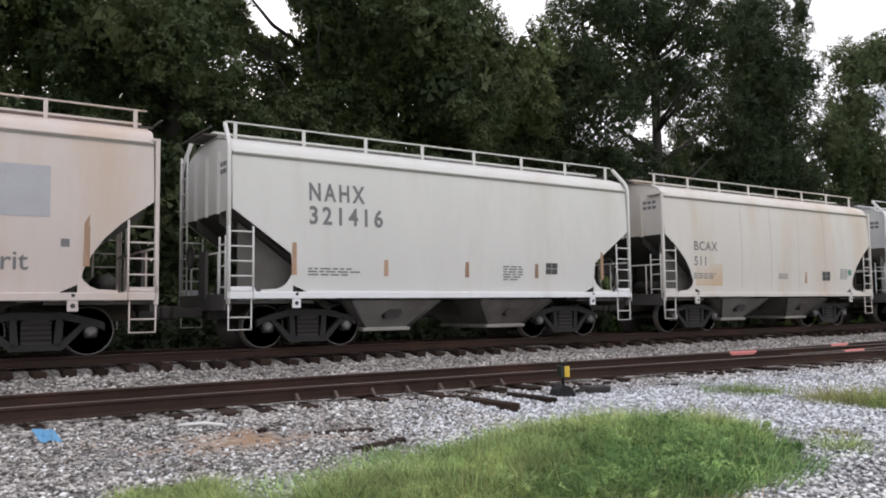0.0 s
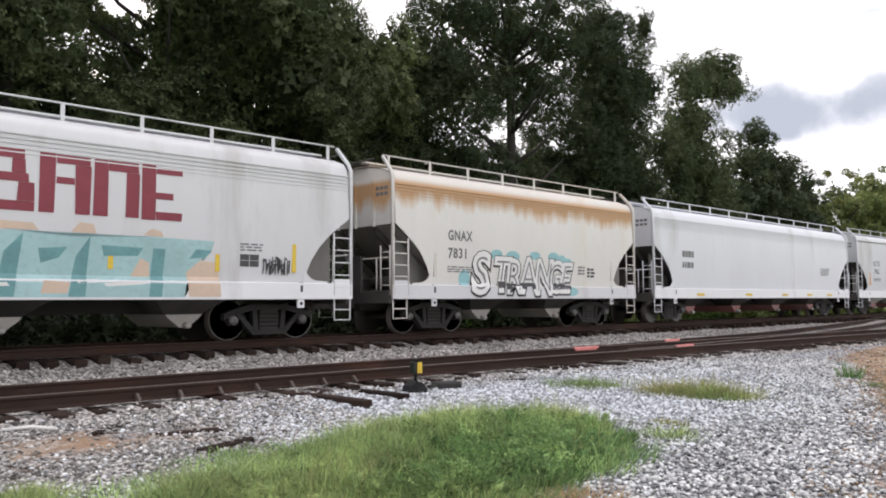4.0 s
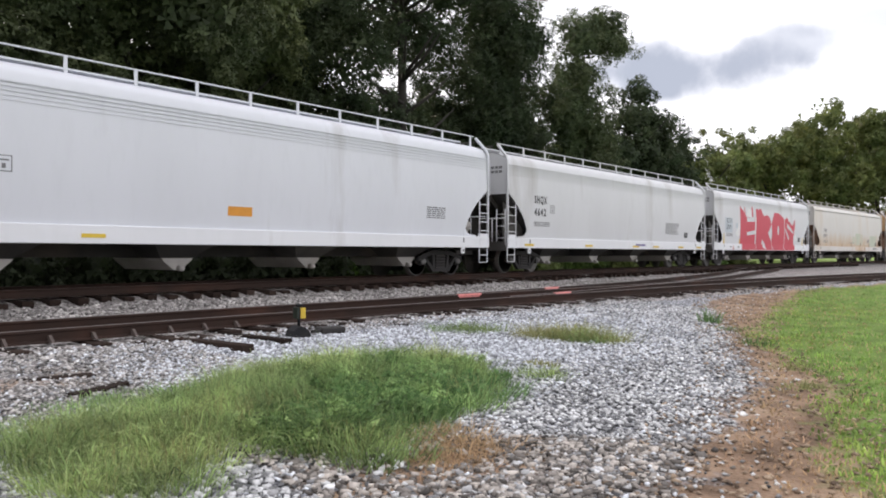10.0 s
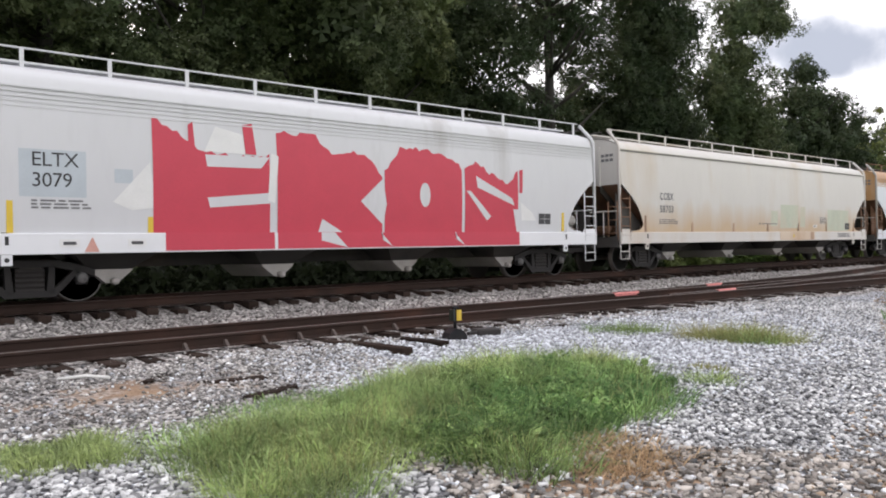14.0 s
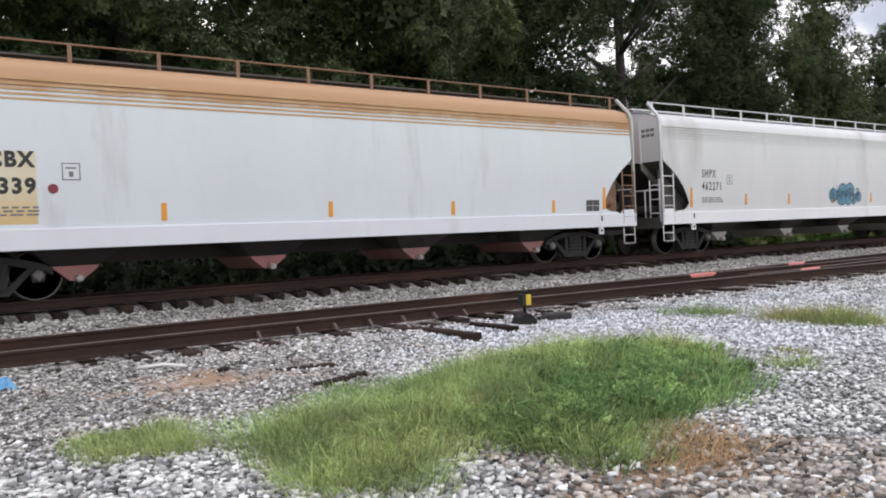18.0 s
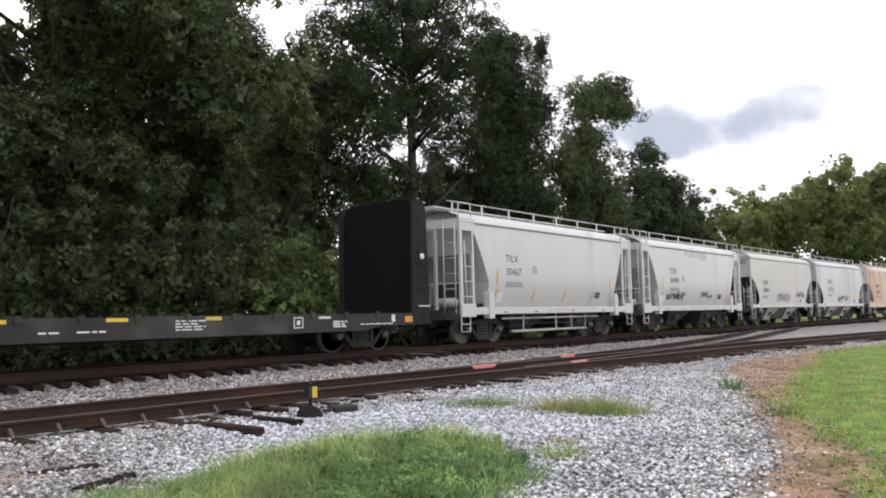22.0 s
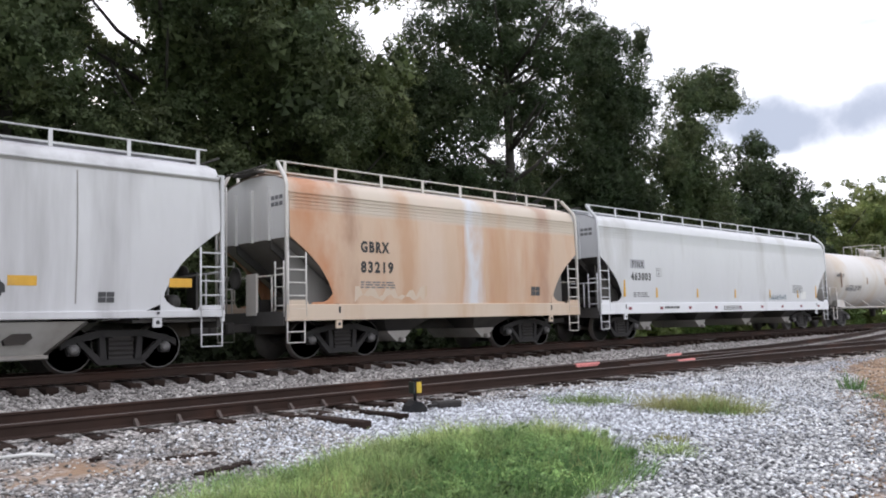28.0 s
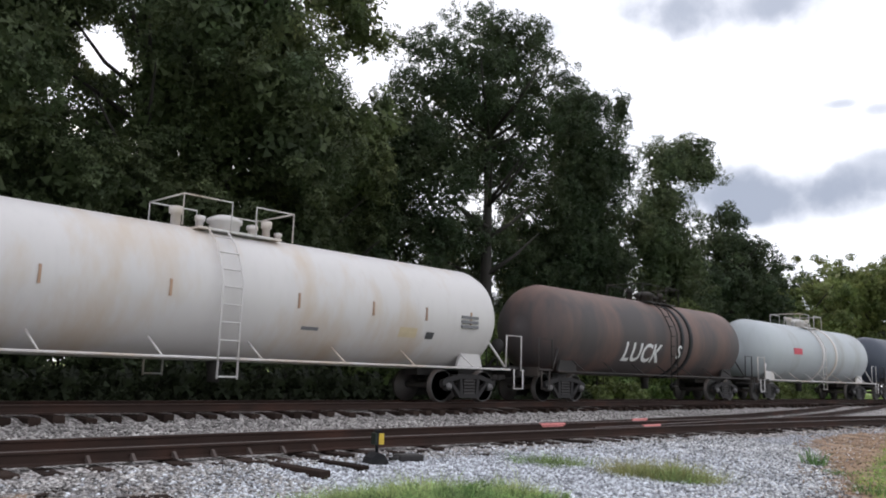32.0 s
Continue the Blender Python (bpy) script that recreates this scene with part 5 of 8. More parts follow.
G_NAVY = shade("dark_blue_spray_paint", (0.055, 0.13, 0.20), 0.6, 0, 0.35, 3.0)
G_BLUE = shade("blue_spray_paint", (0.13, 0.31, 0.42), 0.6, 0, 0.35, 3.0)
G_BLACK = shade("black_spray_paint", (0.045, 0.045, 0.05), 0.6, 0, 0.5, 3.0)
G_GREY = shade("grey_spray_paint", (0.23, 0.23, 0.25), 0.6, 0, 0.4, 3.0)
G_WHITE = shade("white_spray_paint", (0.74, 0.74, 0.74), 0.6, 0, 0.15, 3.0)
G_PINK = shade("salmon_spray_paint", (0.62, 0.33, 0.28), 0.6, 0, 0.35, 2.0)
G_SLATE = shade("dark_slate_spray_paint", (0.15, 0.15, 0.165), 0.6, 0, 0.4, 2.5)
G_HAZE = shade("thin_grey_overspray", (0.40, 0.40, 0.42), 0.6, 0, 0.35, 1.2, (1, 1, 0.3))
G_SMEAR = shade("smeared_slate_paint", (0.29, 0.29, 0.31), 0.6, 0, 0.4, 2.5)
G_ROSE = shade("pink_spray_paint", (0.60, 0.36, 0.42), 0.6, 0, 0.25, 2.5)
G_SAND = shade("sand_spray_paint", (0.60, 0.50, 0.33), 0.6, 0, 0.25, 2.5)
G_PURPLE = shade("purple_stencil_paint", (0.19, 0.16, 0.36), 0.6, 0, 0.2, 8.0)
G_LILAC = shade("grey_lilac_patch_paint", (0.40, 0.40, 0.44), 0.5, 0, 0.2, 2.0)
G_AQUA = shade("deep_teal_spray_paint", (0.15, 0.34, 0.36), 0.6, 0, 0.45, 1.5)
G_MIST = shade("misty_teal_spray_paint", (0.36, 0.55, 0.57), 0.6, 0, 0.35, 1.0)
G_PEACH = shade("peach_spray_paint", (0.62, 0.48, 0.38), 0.6, 0, 0.2, 1.5)
G_MINT = shade("pale_green_patch_paint", (0.50, 0.60, 0.49), 0.5, 0, 0.15, 2.0)
DECAL = shade("dark_label", (0.07, 0.07, 0.075), 0.6, 0, 0.4, 14.0)


def marks(car, h, mark, number, x=1.85, ink=BLACK_INK, size=0.27, z=(2.38, 1.97), small=True, bold=0.012, spacing=1.15, wide=(1.0, 1.0)):
    lettering(car, mark, -h + x, z[0], size, ink, bold=bold, spacing=spacing, wide=wide[0])
    if number:
        lettering(car, number, -h + x, z[1], size, ink, bold=bold, spacing=spacing, wide=wide[1])
    if small:
        small_print(car, -h + x, z[1] - 0.26, 2, 1.1, GREY_INK, seed=int(h * 100))


def label_box(car, h, x, z=1.52, w=0.42, high=0.30):
    """A black stencilled table of four boxes; x is measured from the car's far end."""
    bm = bmesh.new()
    for i in range(2):
        for j in range(2):
            a, low = h - x + i * w * 0.52, z + j * high * 0.52
            bm.faces.new([bm.verts.new((px, 0, pz)) for px, pz in ((a, low), (a + w * 0.49, low), (a + w * 0.49, low + high * 0.48), (a, low + high * 0.48))])
    lay_on_side("stencil_block", bm, DECAL, car, 0.006)


def scrawl(car, x, z, width, high, ink, seed, thick=0.05, turns=9, y=None):
    """A hasty tag that spells nothing: a row of angular signs, each of two or three brush strokes."""
    rng = random.Random(seed)
    count = max(3, round(turns * 0.75))
    step = width / count
    layer = 0
    for k in range(count):
        bm = bmesh.new()
        a = x + step * k
        foot, head = z + high * rng.uniform(0.0, 0.15), z + high * rng.uniform(0.8, 1.0)
        lines = [[(a + step * rng.uniform(0.0, 0.25), head), (a + step * rng.uniform(0.1, 0.35), (foot + head) / 2), (a + step * rng.uniform(0.05, 0.3), foot)]]
        bend = [(a + step * rng.uniform(0.0, 0.2), foot + (head - foot) * rng.uniform(0.5, 1.0))]
        for _ in range(rng.choice((2, 3, 3))):
            bend.append((a + step * rng.uniform(0.35, 1.05), foot + (head - foot) * rng.uniform(0.0, 1.0)))
        lines.append(bend)
        if rng.random() < 0.4:
            q = foot + (head - foot) * rng.uniform(0.3, 0.8)
            lines.append([(a - step * 0.1, q), (a + step * 0.9, q + high * rng.uniform(-0.1, 0.15))])
        for line in lines:
            layer += 1
            smooth = []
            for (ax, az), (bx, bz) in zip(line, line[1:]):
                smooth += [(ax + (bx - ax) * u / 4, az + (bz - az) * u / 4) for u in range(4)]
            smooth.append(line[-1])
            pairs = []
            for n, (px, pz) in enumerate(smooth):
                (ax, az), (bx, bz) = smooth[max(n - 1, 0)], smooth[min(n + 1, len(smooth) - 1)]
                size = math.hypot(bx - ax, bz - az) or 1
                w = thick / 2 * (0.7 + 0.5 * math.sin(math.pi * n / len(smooth)))
                ox, oz = -(bz - az) / size * w, (bx - ax) / size * w
                yy = -(half_width(pz) + 0.010) if y is None else y
                yy -= 0.0006 * (layer % 5) + (0.004 if thick < 0.035 else 0.0)
                pairs.append((bm.verts.new((px + ox, yy, pz + oz)), bm.verts.new((px - ox, yy, pz - oz))))
            for (p, q), (r, t) in zip(pairs, pairs[1:]):
                bm.faces.new((p, q, t, r))
        bmesh.ops.recalc_face_normals(bm, faces=bm.faces)
        part("graffiti", bm, ink, car)


def square_stencil(car, x, z, size=0.30):
    """A thin-lined box with a mark in it."""
    bm = bmesh.new()
    face = -half_width(z)
    t = 0.018
    for x0, x1, z0, z1 in ((0, size, 0, t), (0, size, size - t, size), (0, t, 0, size), (size - t, size, 0, size), (size * 0.38, size * 0.62, size * 0.2, size * 0.5), (size * 0.2, size * 0.8, size * 0.66, size * 0.76)):
        box(bm, x + x0, x + x1, face - 0.006, face + 0.03, z + z0, z + z1)
    return part("stencil_box", bm, GREY_INK, car)


def blob_patch(car, x0, x1, z0, z1, ink, seed, depth=0.006, ragged=0.12):
    """A sprayed patch with an uneven rim, lying on the curved side."""
    rng = random.Random(seed)
    bm = bmesh.new()
    cols, rows = max(4, int((x1 - x0) / 0.12)), 5
    grid = []
    for i in range(cols + 1):
        x = x0 + (x1 - x0) * i / cols
        low, high = z0 + ragged * rng.random(), z1 - ragged * rng.random() * 1.5
        grid.append([bm.verts.new((x, -(half_width(low + (high - low) * j / rows) + depth), low + (high - low) * j / rows)) for j in range(rows + 1)])
    for a, b in zip(grid, grid[1:]):
        for j in range(rows):
            bm.faces.new((a[j], b[j], b[j + 1], a[j + 1]))
    return part("graffiti", bm, ink, car)


def sill_spray(car, x0, x1, ink, seed):
    """Overspray that runs down on to the side sill."""
    rng = random.Random(seed)
    bm = bmesh.new()
    last = None
    for k in range(int((x1 - x0) / 0.15) + 1):
        x = x0 + k * 0.15
        pair = bm.verts.new((x, -1.6215, rng.uniform(0.93, 1.12))), bm.verts.new((x, -1.6215, 1.255))
        if last:
            bm.faces.new((last[0], pair[0], pair[1], last[1]))
        last = pair
    part("graffiti", bm, ink, car)


def painted(car, ink, outline, depth=0.007, name="graffiti"):
    """A flat painted shape on the car's side from its corners (x, z)."""
    bm = bmesh.new()
    bm.faces.new([bm.verts.new((x, 0, z)) for x, z in outline])
    bmesh.ops.triangulate(bm, faces=bm.faces)
    return lay_on_side(name, bm, ink, car, depth)


def disc(car, ink, x, z, rx, rz, depth=0.006, name="graffiti"):
    return painted(car, ink, [(x + rx * math.cos(a), z + rz * math.sin(a)) for a in np.linspace(0, 2 * math.pi, 18, endpoint=False)], depth, name)


def red_word(car, h):
    """Four fat red letters from sill to shoulder, with ragged tops and the bare paint showing through."""
    rng = random.Random(83)

    def ragged(x0, x1, z0, tops):
        """A block with a worn top edge that follows a few heights from left to right."""
        bm = bmesh.new()
        last = None
        for k in range(int((x1 - x0) / 0.1) + 1):
            x = x0 + k * 0.1
            top = float(np.interp((x - x0) / (x1 - x0), np.linspace(0, 1, len(tops)), tops)) + rng.uniform(-0.06, 0.06)
            column = [bm.verts.new((x - h, 0, z0 + (top - z0) * q / 4)) for q in range(5)]
            if last:
                for q in range(4):
                    bm.faces.new((last[q], column[q], column[q + 1], last[q + 1]))
            last = column
        return lay_on_side("graffiti", bm, G_RED, car, 0.008)

    ragged(4.0, 6.55, 1.28, (3.5, 3.3, 3.0, 2.85, 2.85, 2.85, 2.9))
    ragged(6.68, 9.5, 1.28, (3.42, 3.4, 3.45, 3.0, 3.1, 3.1, 2.6))
    ragged(9.55, 12.1, 1.28, (2.7, 3.3, 3.34, 3.3, 3.2, 2.9))
    ragged(12.15, 14.2, 1.28, (2.9, 3.15, 2.9, 2.7, 2.6, 3.0))
    painted(car, G_RED, [(-h + 4.72, 2.9), (-h + 4.86, 2.9), (-h + 4.82, 3.48), (-h + 4.72, 3.4)], 0.008)
    painted(car, G_RED, [(-h + 5.95, 2.9), (-h + 6.2, 2.9), (-h + 6.12, 3.55), (-h + 5.9, 3.5)], 0.008)
    for a, b in ((4.22, 6.58), (6.66, 14.15)):
        bm = bmesh.new()
        box(bm, -h + a, -h + b, -1.622, -1.60, 0.93, 1.2795)
        part("graffiti", bm, G_RED, car)
    for shape in (((5.06, 2.84), (6.5, 2.86), (6.3, 2.62), (5.1, 2.60)), ((5.1, 1.98), (6.55, 2.12), (6.6, 1.9), (5.15, 1.78)), ((7.7, 1.285), (8.35, 1.285), (7.8, 1.58)), ((8.85, 2.0), (9.5, 2.55), (9.6, 1.95), (9.5, 1.45)), ((12.2, 2.35), (12.35, 2.35), (13.1, 1.7), (12.95, 1.58)),
                  ((12.55, 2.75), (13.9, 2.2), (14.0, 2.0), (12.6, 2.45)), ((13.95, 1.9), (14.25, 1.9), (14.25, 1.285), (14.1, 1.285))):
        painted(car, P_PLAIN, [(-h + x, z) for x, z in shape], 0.012, "bare_gap")
    for shape in (((3.25, 1.85), (3.95, 2.62), (4.0, 2.2), (4.0, 1.75), (3.6, 1.7)), ((14.25, 2.1), (14.75, 1.8), (14.9, 1.6), (14.3, 1.6)), ((5.05, 2.9), (5.95, 2.9), (5.9, 3.3), (5.3, 3.42))):
        painted(car, G_WHITE, [(-h + x, z) for x, z in shape], 0.005)
    painted(car, G_WHITE, [(-h + x, z) for x, z in ((6.45, 1.95), (6.62, 1.9), (6.72, 2.9), (6.55, 2.95), (6.5, 2.6))], 0.013, "bare_gap")
    disc(car, P_PLAIN, -h + 10.8, 2.2, 0.17, 0.30, 0.012, "bare_gap")
    for a, b in ((7.75, 8.45), (9.45, 9.75), (11.8, 12.1)):
        bm = bmesh.new()
        slab(bm, [(-h + a, 1.278), (-h + a, 1.1), (-h + b, 0.935), (-h + b - 0.35, 1.278)], -1.626, -1.61)
        bmesh.ops.recalc_face_normals(bm, faces=bm.faces)
        part("bare_gap", bm, P_PLAIN, car)


TRAIN = []


def couple(car, start, length):
    """Note where a car's middle stands along the main track at the clip's start."""
    TRAIN.append((car, start + length / 2))


def build_train():
    # a faded hopper that leaves first
    car, h = hopper(dict(length=11.45, cut="round", paint=P_PINKISH, bays=2, deep=True, square_ends=True, ribs=False, sill_paint=P_PINKISH, sill=(1.0, 1.14), label="faded pinkish-white covered hopper car with a pale repainted patch"))
    plate_at(car, "repaint_patch", -h + 6.4, -h + 9.6, 2.43, 3.32, G_LILAC, 0.006)
    lettering(car, "rit", -h + 8.85, 1.53, 0.32, GREY_INK, bold=0.01)
    stripes(car, h, ((10.2, 1.6, 0.9),), P_RUST_TRIM)
    plate_at(car, "stencil_block", -h + 9.78, -h + 9.92, 1.93, 2.07, GREY_INK)
    couple(car, -7.60, 11.45)

    car, h = hopper(dict(length=11.2, cut="sharp", paint=P_IVORY, bays=2, deep=True, ribs=False, sill=(1.02, 1.16), label="pale grey covered hopper car with angular end cut-outs"))
    marks(car, h, "NAHX", "321416", 1.72, GREY_INK, 0.36, (3.05, 2.56), bold=0.025, spacing=1.35, wide=(0.74, 0.88), small=False)
    small_print(car, -h + 1.72, 1.62, 2, 1.2, GREY_INK, seed=560)
    stripes(car, h, ((1.41, 1.5, 0.9), (3.56, 1.5, 0.45), (5.73, 1.5, 0.45), (7.85, 1.5, 0.45), (10.1, 1.5, 0.9)), P_RUST_TRIM)
    label_box(car, h, 3.05, 1.6, 0.38, 0.28)
    small_print(car, h - 4.4, 1.75, 4, 0.6, GREY_INK, seed=3)
    couple(car, 5.09, 11.2)

    car, h = hopper(dict(length=11.1, cut="round", paint=P_CREAM, bays=2, deep=True, square_ends=True, ribs=False, sill=(1.02, 1.16), label="cream covered hopper car streaked with light rust"))
    marks(car, h, "BCAX", "511", 1.34, GREY_INK, 0.26, (2.38, 1.94))
    plate_at(car, "yellowed_panel", -h + 1.45, -h + 2.65, 1.35, 2.0, P_TAN, 0.004)
    label_box(car, h, 3.15, 1.55, 0.46, 0.30)
    small_print(car, h - 2.05, 1.92, 4, 0.42, GREY_INK, seed=561)
    small_print(car, h - 5.6, 1.72, 2, 0.5, GREY_INK, seed=562)
    plate_at(car, "green_plate", h - 1.58, h - 1.36, 1.74, 1.93, shade("green_sticker", (0.08, 0.24, 0.17), 0.6, 0, 0.3, 9.0))
    stripes(car, h, ((7.0, 1.45, 0.5),), P_RUST_TRIM)
    couple(car, 17.57, 11.1)

    car, h = hopper(dict(length=11.35, cut="round", paint=P_PLAIN, bays=2, slope=P_SLOPE, web=P_WEB, label="white covered hopper car with dark sprayed lettering along its side"))
    marks(car, h, "GNAX", "7728", 2.24, GREY_INK, 0.27, (2.57, 2.09), bold=0.03, wide=(0.80, 0.92))
    stripes(car, h, ((1.75, 1.47, 0.9),), YELLOW)
    for k in range(22):
        rng = random.Random(200 + k)
        a = 5.9 + k * 0.2 + rng.uniform(-0.1, 0.1)
        low = rng.uniform(1.29, 1.7)
        blob_patch(car, -h + a, -h + a + rng.uniform(0.35, 0.6), low, low + rng.uniform(0.35, 0.6), rng.choice((G_ROSE, G_PINK, G_SAND, G_MINT, G_WHITE, G_ROSE)), 300 + k, 0.004 + 0.0004 * (k % 4), 0.08)
    # a thin grey cloud of spray, upright swollen strokes over it, joined here and there, and their smears on the sill
    rng = random.Random(240)
    blob_patch(car, -h + 2.9, -h + 6.0, 1.28, 2.44, G_HAZE, 241, 0.005, 0.16)
    for k in range(9):
        x, lean, wide, high = 3.08 + 0.335 * k + rng.uniform(-0.04, 0.04), rng.uniform(-0.05, 0.08), rng.uniform(0.085, 0.14), rng.uniform(2.28, 2.47)
        painted(car, G_SLATE, [(-h + x - wide, 1.285), (-h + x + wide, 1.285), (-h + x + lean + wide * 1.1, 1.8), (-h + x + lean + wide, high - 0.12), (-h + x + lean + wide * 0.4, high), (-h + x + lean - wide * 0.5, high), (-h + x + lean - wide, high - 0.10), (-h + x + lean - wide * 1.1, 1.8)], 0.0075 + 0.0006 * (k % 3))
        painted(car, G_SMEAR, [(-h + x - wide * 1.2, 0.95), (-h + x + wide * 1.1, 0.95), (-h + x + wide * 0.9, 1.25), (-h + x - wide, 1.25)], 0.004, "paint_smear")
        if k < 8:
            low = rng.choice((1.32, 1.55, 1.72, 2.02, 2.22))
            painted(car, G_SLATE, [(-h + x, low), (-h + x + 0.36, low + rng.uniform(-0.05, 0.05)), (-h + x + 0.36, low + 0.2), (-h + x, low + rng.uniform(0.12, 0.24))], 0.0098 + 0.0004 * (k % 2))
    for shape, ink in ((((6.8, 0.96), (6.92, 2.22), (7.35, 2.25), (7.7, 2.12), (7.8, 1.75), (7.62, 1.4), (7.2, 1.3), (7.15, 0.96)), G_SLATE), (((7.86, 2.15), (8.12, 2.15), (8.26, 1.8), (8.42, 2.2), (8.72, 2.2), (8.40, 1.55), (8.36, 1.29), (8.02, 1.29), (8.1, 1.55)), G_SLATE), (((8.76, 1.3), (8.82, 2.14), (9.04, 2.14), (9.02, 1.55), (9.3, 1.5), (9.28, 1.3)), G_SMEAR)):
        painted(car, ink, [(-h + x, z) for x, z in shape], 0.0085)
    lettering(car, "E", -h + 9.32, 1.36, 0.72, G_PINK, bold=0.06, name="graffiti", wide=0.95, depth=0.0095)
    disc(car, G_ROSE, -h + 7.3, 1.82, 0.13, 0.2, 0.012, "bare_gap")
    sill_spray(car, -h + 2.4, -h + 3.1, G_GREY, 24)
    sill_spray(car, -h + 7.2, -h + 8.0, G_PEACH, 25)
    sill_spray(car, -h + 8.4, -h + 10.2, G_ROSE, 26)
    scrawl(car, -h + 2.1, 1.80, 1.0, 0.2, BLACK_INK, 5, 0.035)
    couple(car, 29.78, 11.35)

    car, h = hopper(dict(length=11.4, cut="round", paint=P_PLAIN, bays=2, slope=P_SLOPE, web=P_WEB, top=4.37, label="white covered hopper car with maroon letters over faded teal graffiti"))
    marks(car, h, "GNAX", "7912", 2.28, GREY_INK, 0.26, (2.45, 1.97), bold=0.03, wide=(0.80, 0.92))
    # four block letters, stroke by stroke
    for strokes in (((3.48, 3.70, 2.46, 3.56), (3.71, 4.14, 3.38, 3.57), (3.71, 4.2, 2.97, 3.12), (3.71, 4.30, 2.46, 2.63), (3.92, 4.15, 3.125, 3.375), (4.03, 4.30, 2.635, 2.965)),
                    ((4.37, 4.65, 2.46, 3.54), (4.66, 5.25, 3.37, 3.53), (4.66, 4.99, 3.0, 3.12), (5.0, 5.27, 2.46, 3.365)),
                    ((5.33, 5.60, 2.46, 3.53), (5.61, 6.18, 3.33, 3.53), (5.93, 6.20, 2.47, 3.325)),
                    ((6.25, 6.51, 2.45, 3.54), (6.52, 7.08, 3.37, 3.50), (6.52, 6.87, 2.87, 3.0), (6.52, 7.06, 2.46, 2.62))):
        bm = bmesh.new()
        for a, b, low, high in strokes:
            bm.faces.new([bm.verts.new((-h + x + (z - 2.4) * 0.02 + 0.012 * math.sin(9 * x + 5 * z), 0, z)) for x, z in ((a, low), (b, low), (b, high), (a, high))])
        lay_on_side("graffiti", bm, G_MAROON, car, 0.008)
    # soft fat letters that fade into one another down to the sill's foot
    painted(car, G_MIST, [(-h + x, z) for x, z in ((2.75, 0.95), (2.85, 1.95), (3.9, 2.12), (5.0, 2.05), (6.4, 2.12), (7.8, 2.10), (7.72, 1.86), (7.2, 1.3), (7.15, 0.95))], 0.005)
    for shape in (((3.0, 0.96), (3.1, 1.9), (3.45, 2.0), (3.4, 0.96)), ((3.72, 0.96), (3.85, 1.75), (4.15, 2.08), (4.02, 0.96)), ((4.92, 0.96), (5.05, 1.7), (5.3, 2.08), (5.22, 0.96)), ((6.42, 0.96), (6.5, 1.9), (6.75, 1.9), (6.68, 0.96)), ((4.45, 1.56), (4.4, 1.82), (4.9, 1.86), (4.75, 1.66)), ((5.55, 1.72), (5.5, 1.92), (6.3, 1.9), (6.2, 1.74)), ((7.25, 1.72), (7.4, 1.92), (7.75, 1.9), (7.6, 1.76))):
        painted(car, G_AQUA, [(-h + x, z) for x, z in shape], 0.0065)
    for shape in (((6.05, 1.32), (6.25, 1.7), (6.42, 1.62), (6.45, 1.30)), ((7.25, 0.96), (7.2, 1.45), (7.5, 1.7), (7.9, 1.65), (7.95, 0.96)), ((4.45, 1.02), (4.5, 1.25), (4.95, 1.22), (4.9, 1.02)), ((4.95, 2.14), (5.1, 2.32), (5.35, 2.30), (5.4, 2.13)), ((6.3, 2.15), (6.45, 2.28), (6.65, 2.24), (6.7, 2.14)), ((3.55, 2.14), (3.7, 2.28), (4.3, 2.26), (4.4, 2.14))):
        painted(car, G_PEACH, [(-h + x, z) for x, z in shape], 0.0075)
    for x, z in ((5.1, 1.2), (5.6, 1.15), (3.2, 1.1), (6.2, 1.2)):
        painted(car, G_WHITE, [(-h + x, z), (-h + x + 0.75, z + 0.05), (-h + x + 0.7, z + 0.11), (-h + x - 0.05, z + 0.06)], 0.0085)
    blob_patch(car, -h + 2.75, -h + 3.5, 1.3, 1.9, P_CREAM, 41, 0.004)
    stripes(car, h, ((2.05, 1.5, 0.85), (3.66, 1.5, 0.42), (5.68, 1.48, 0.45), (7.88, 1.48, 0.45), (9.75, 1.5, 0.85)), YELLOW)
    label_box(car, h, 3.0, 1.6, 0.45, 0.26)
    small_print(car, -h + 8.4, 2.06, 2, 0.55, GREY_INK, seed=43)
    scrawl(car, -h + 8.95, 1.42, 0.7, 0.42, BLACK_INK, 9, 0.025, 12)
    couple(car, 42.04, 11.4)

    car, h = hopper(dict(length=11.05, cut="round", paint=P_RUST_TOP, roof_paint=P_RUST_TOP, trim=P_CREAM, sill_paint=P_PLAIN, bays=2, slope=P_SLOPE, web=P_WEB, label="white covered hopper car with rusted roof and bubble graffiti"))
    marks(car, h, "GNAX", "7831", 1.96, GREY_INK, 0.26, (2.48, 2.0), bold=0.03, wide=(0.80, 0.92))
    for k, (x, z, rx, rz) in enumerate(((2.6, 1.45, 0.22, 0.25), (3.9, 2.15, 0.25, 0.14), (4.6, 2.12, 0.3, 0.16), (6.5, 2.15, 0.28, 0.16), (7.2, 1.95, 0.25, 0.2), (7.35, 1.12, 0.35, 0.14), (6.9, 2.1, 0.2, 0.14), (5.6, 2.18, 0.25, 0.12))):
        disc(car, G_TEAL, -h + x, z, rx, rz, 0.004 + 0.0003 * k)
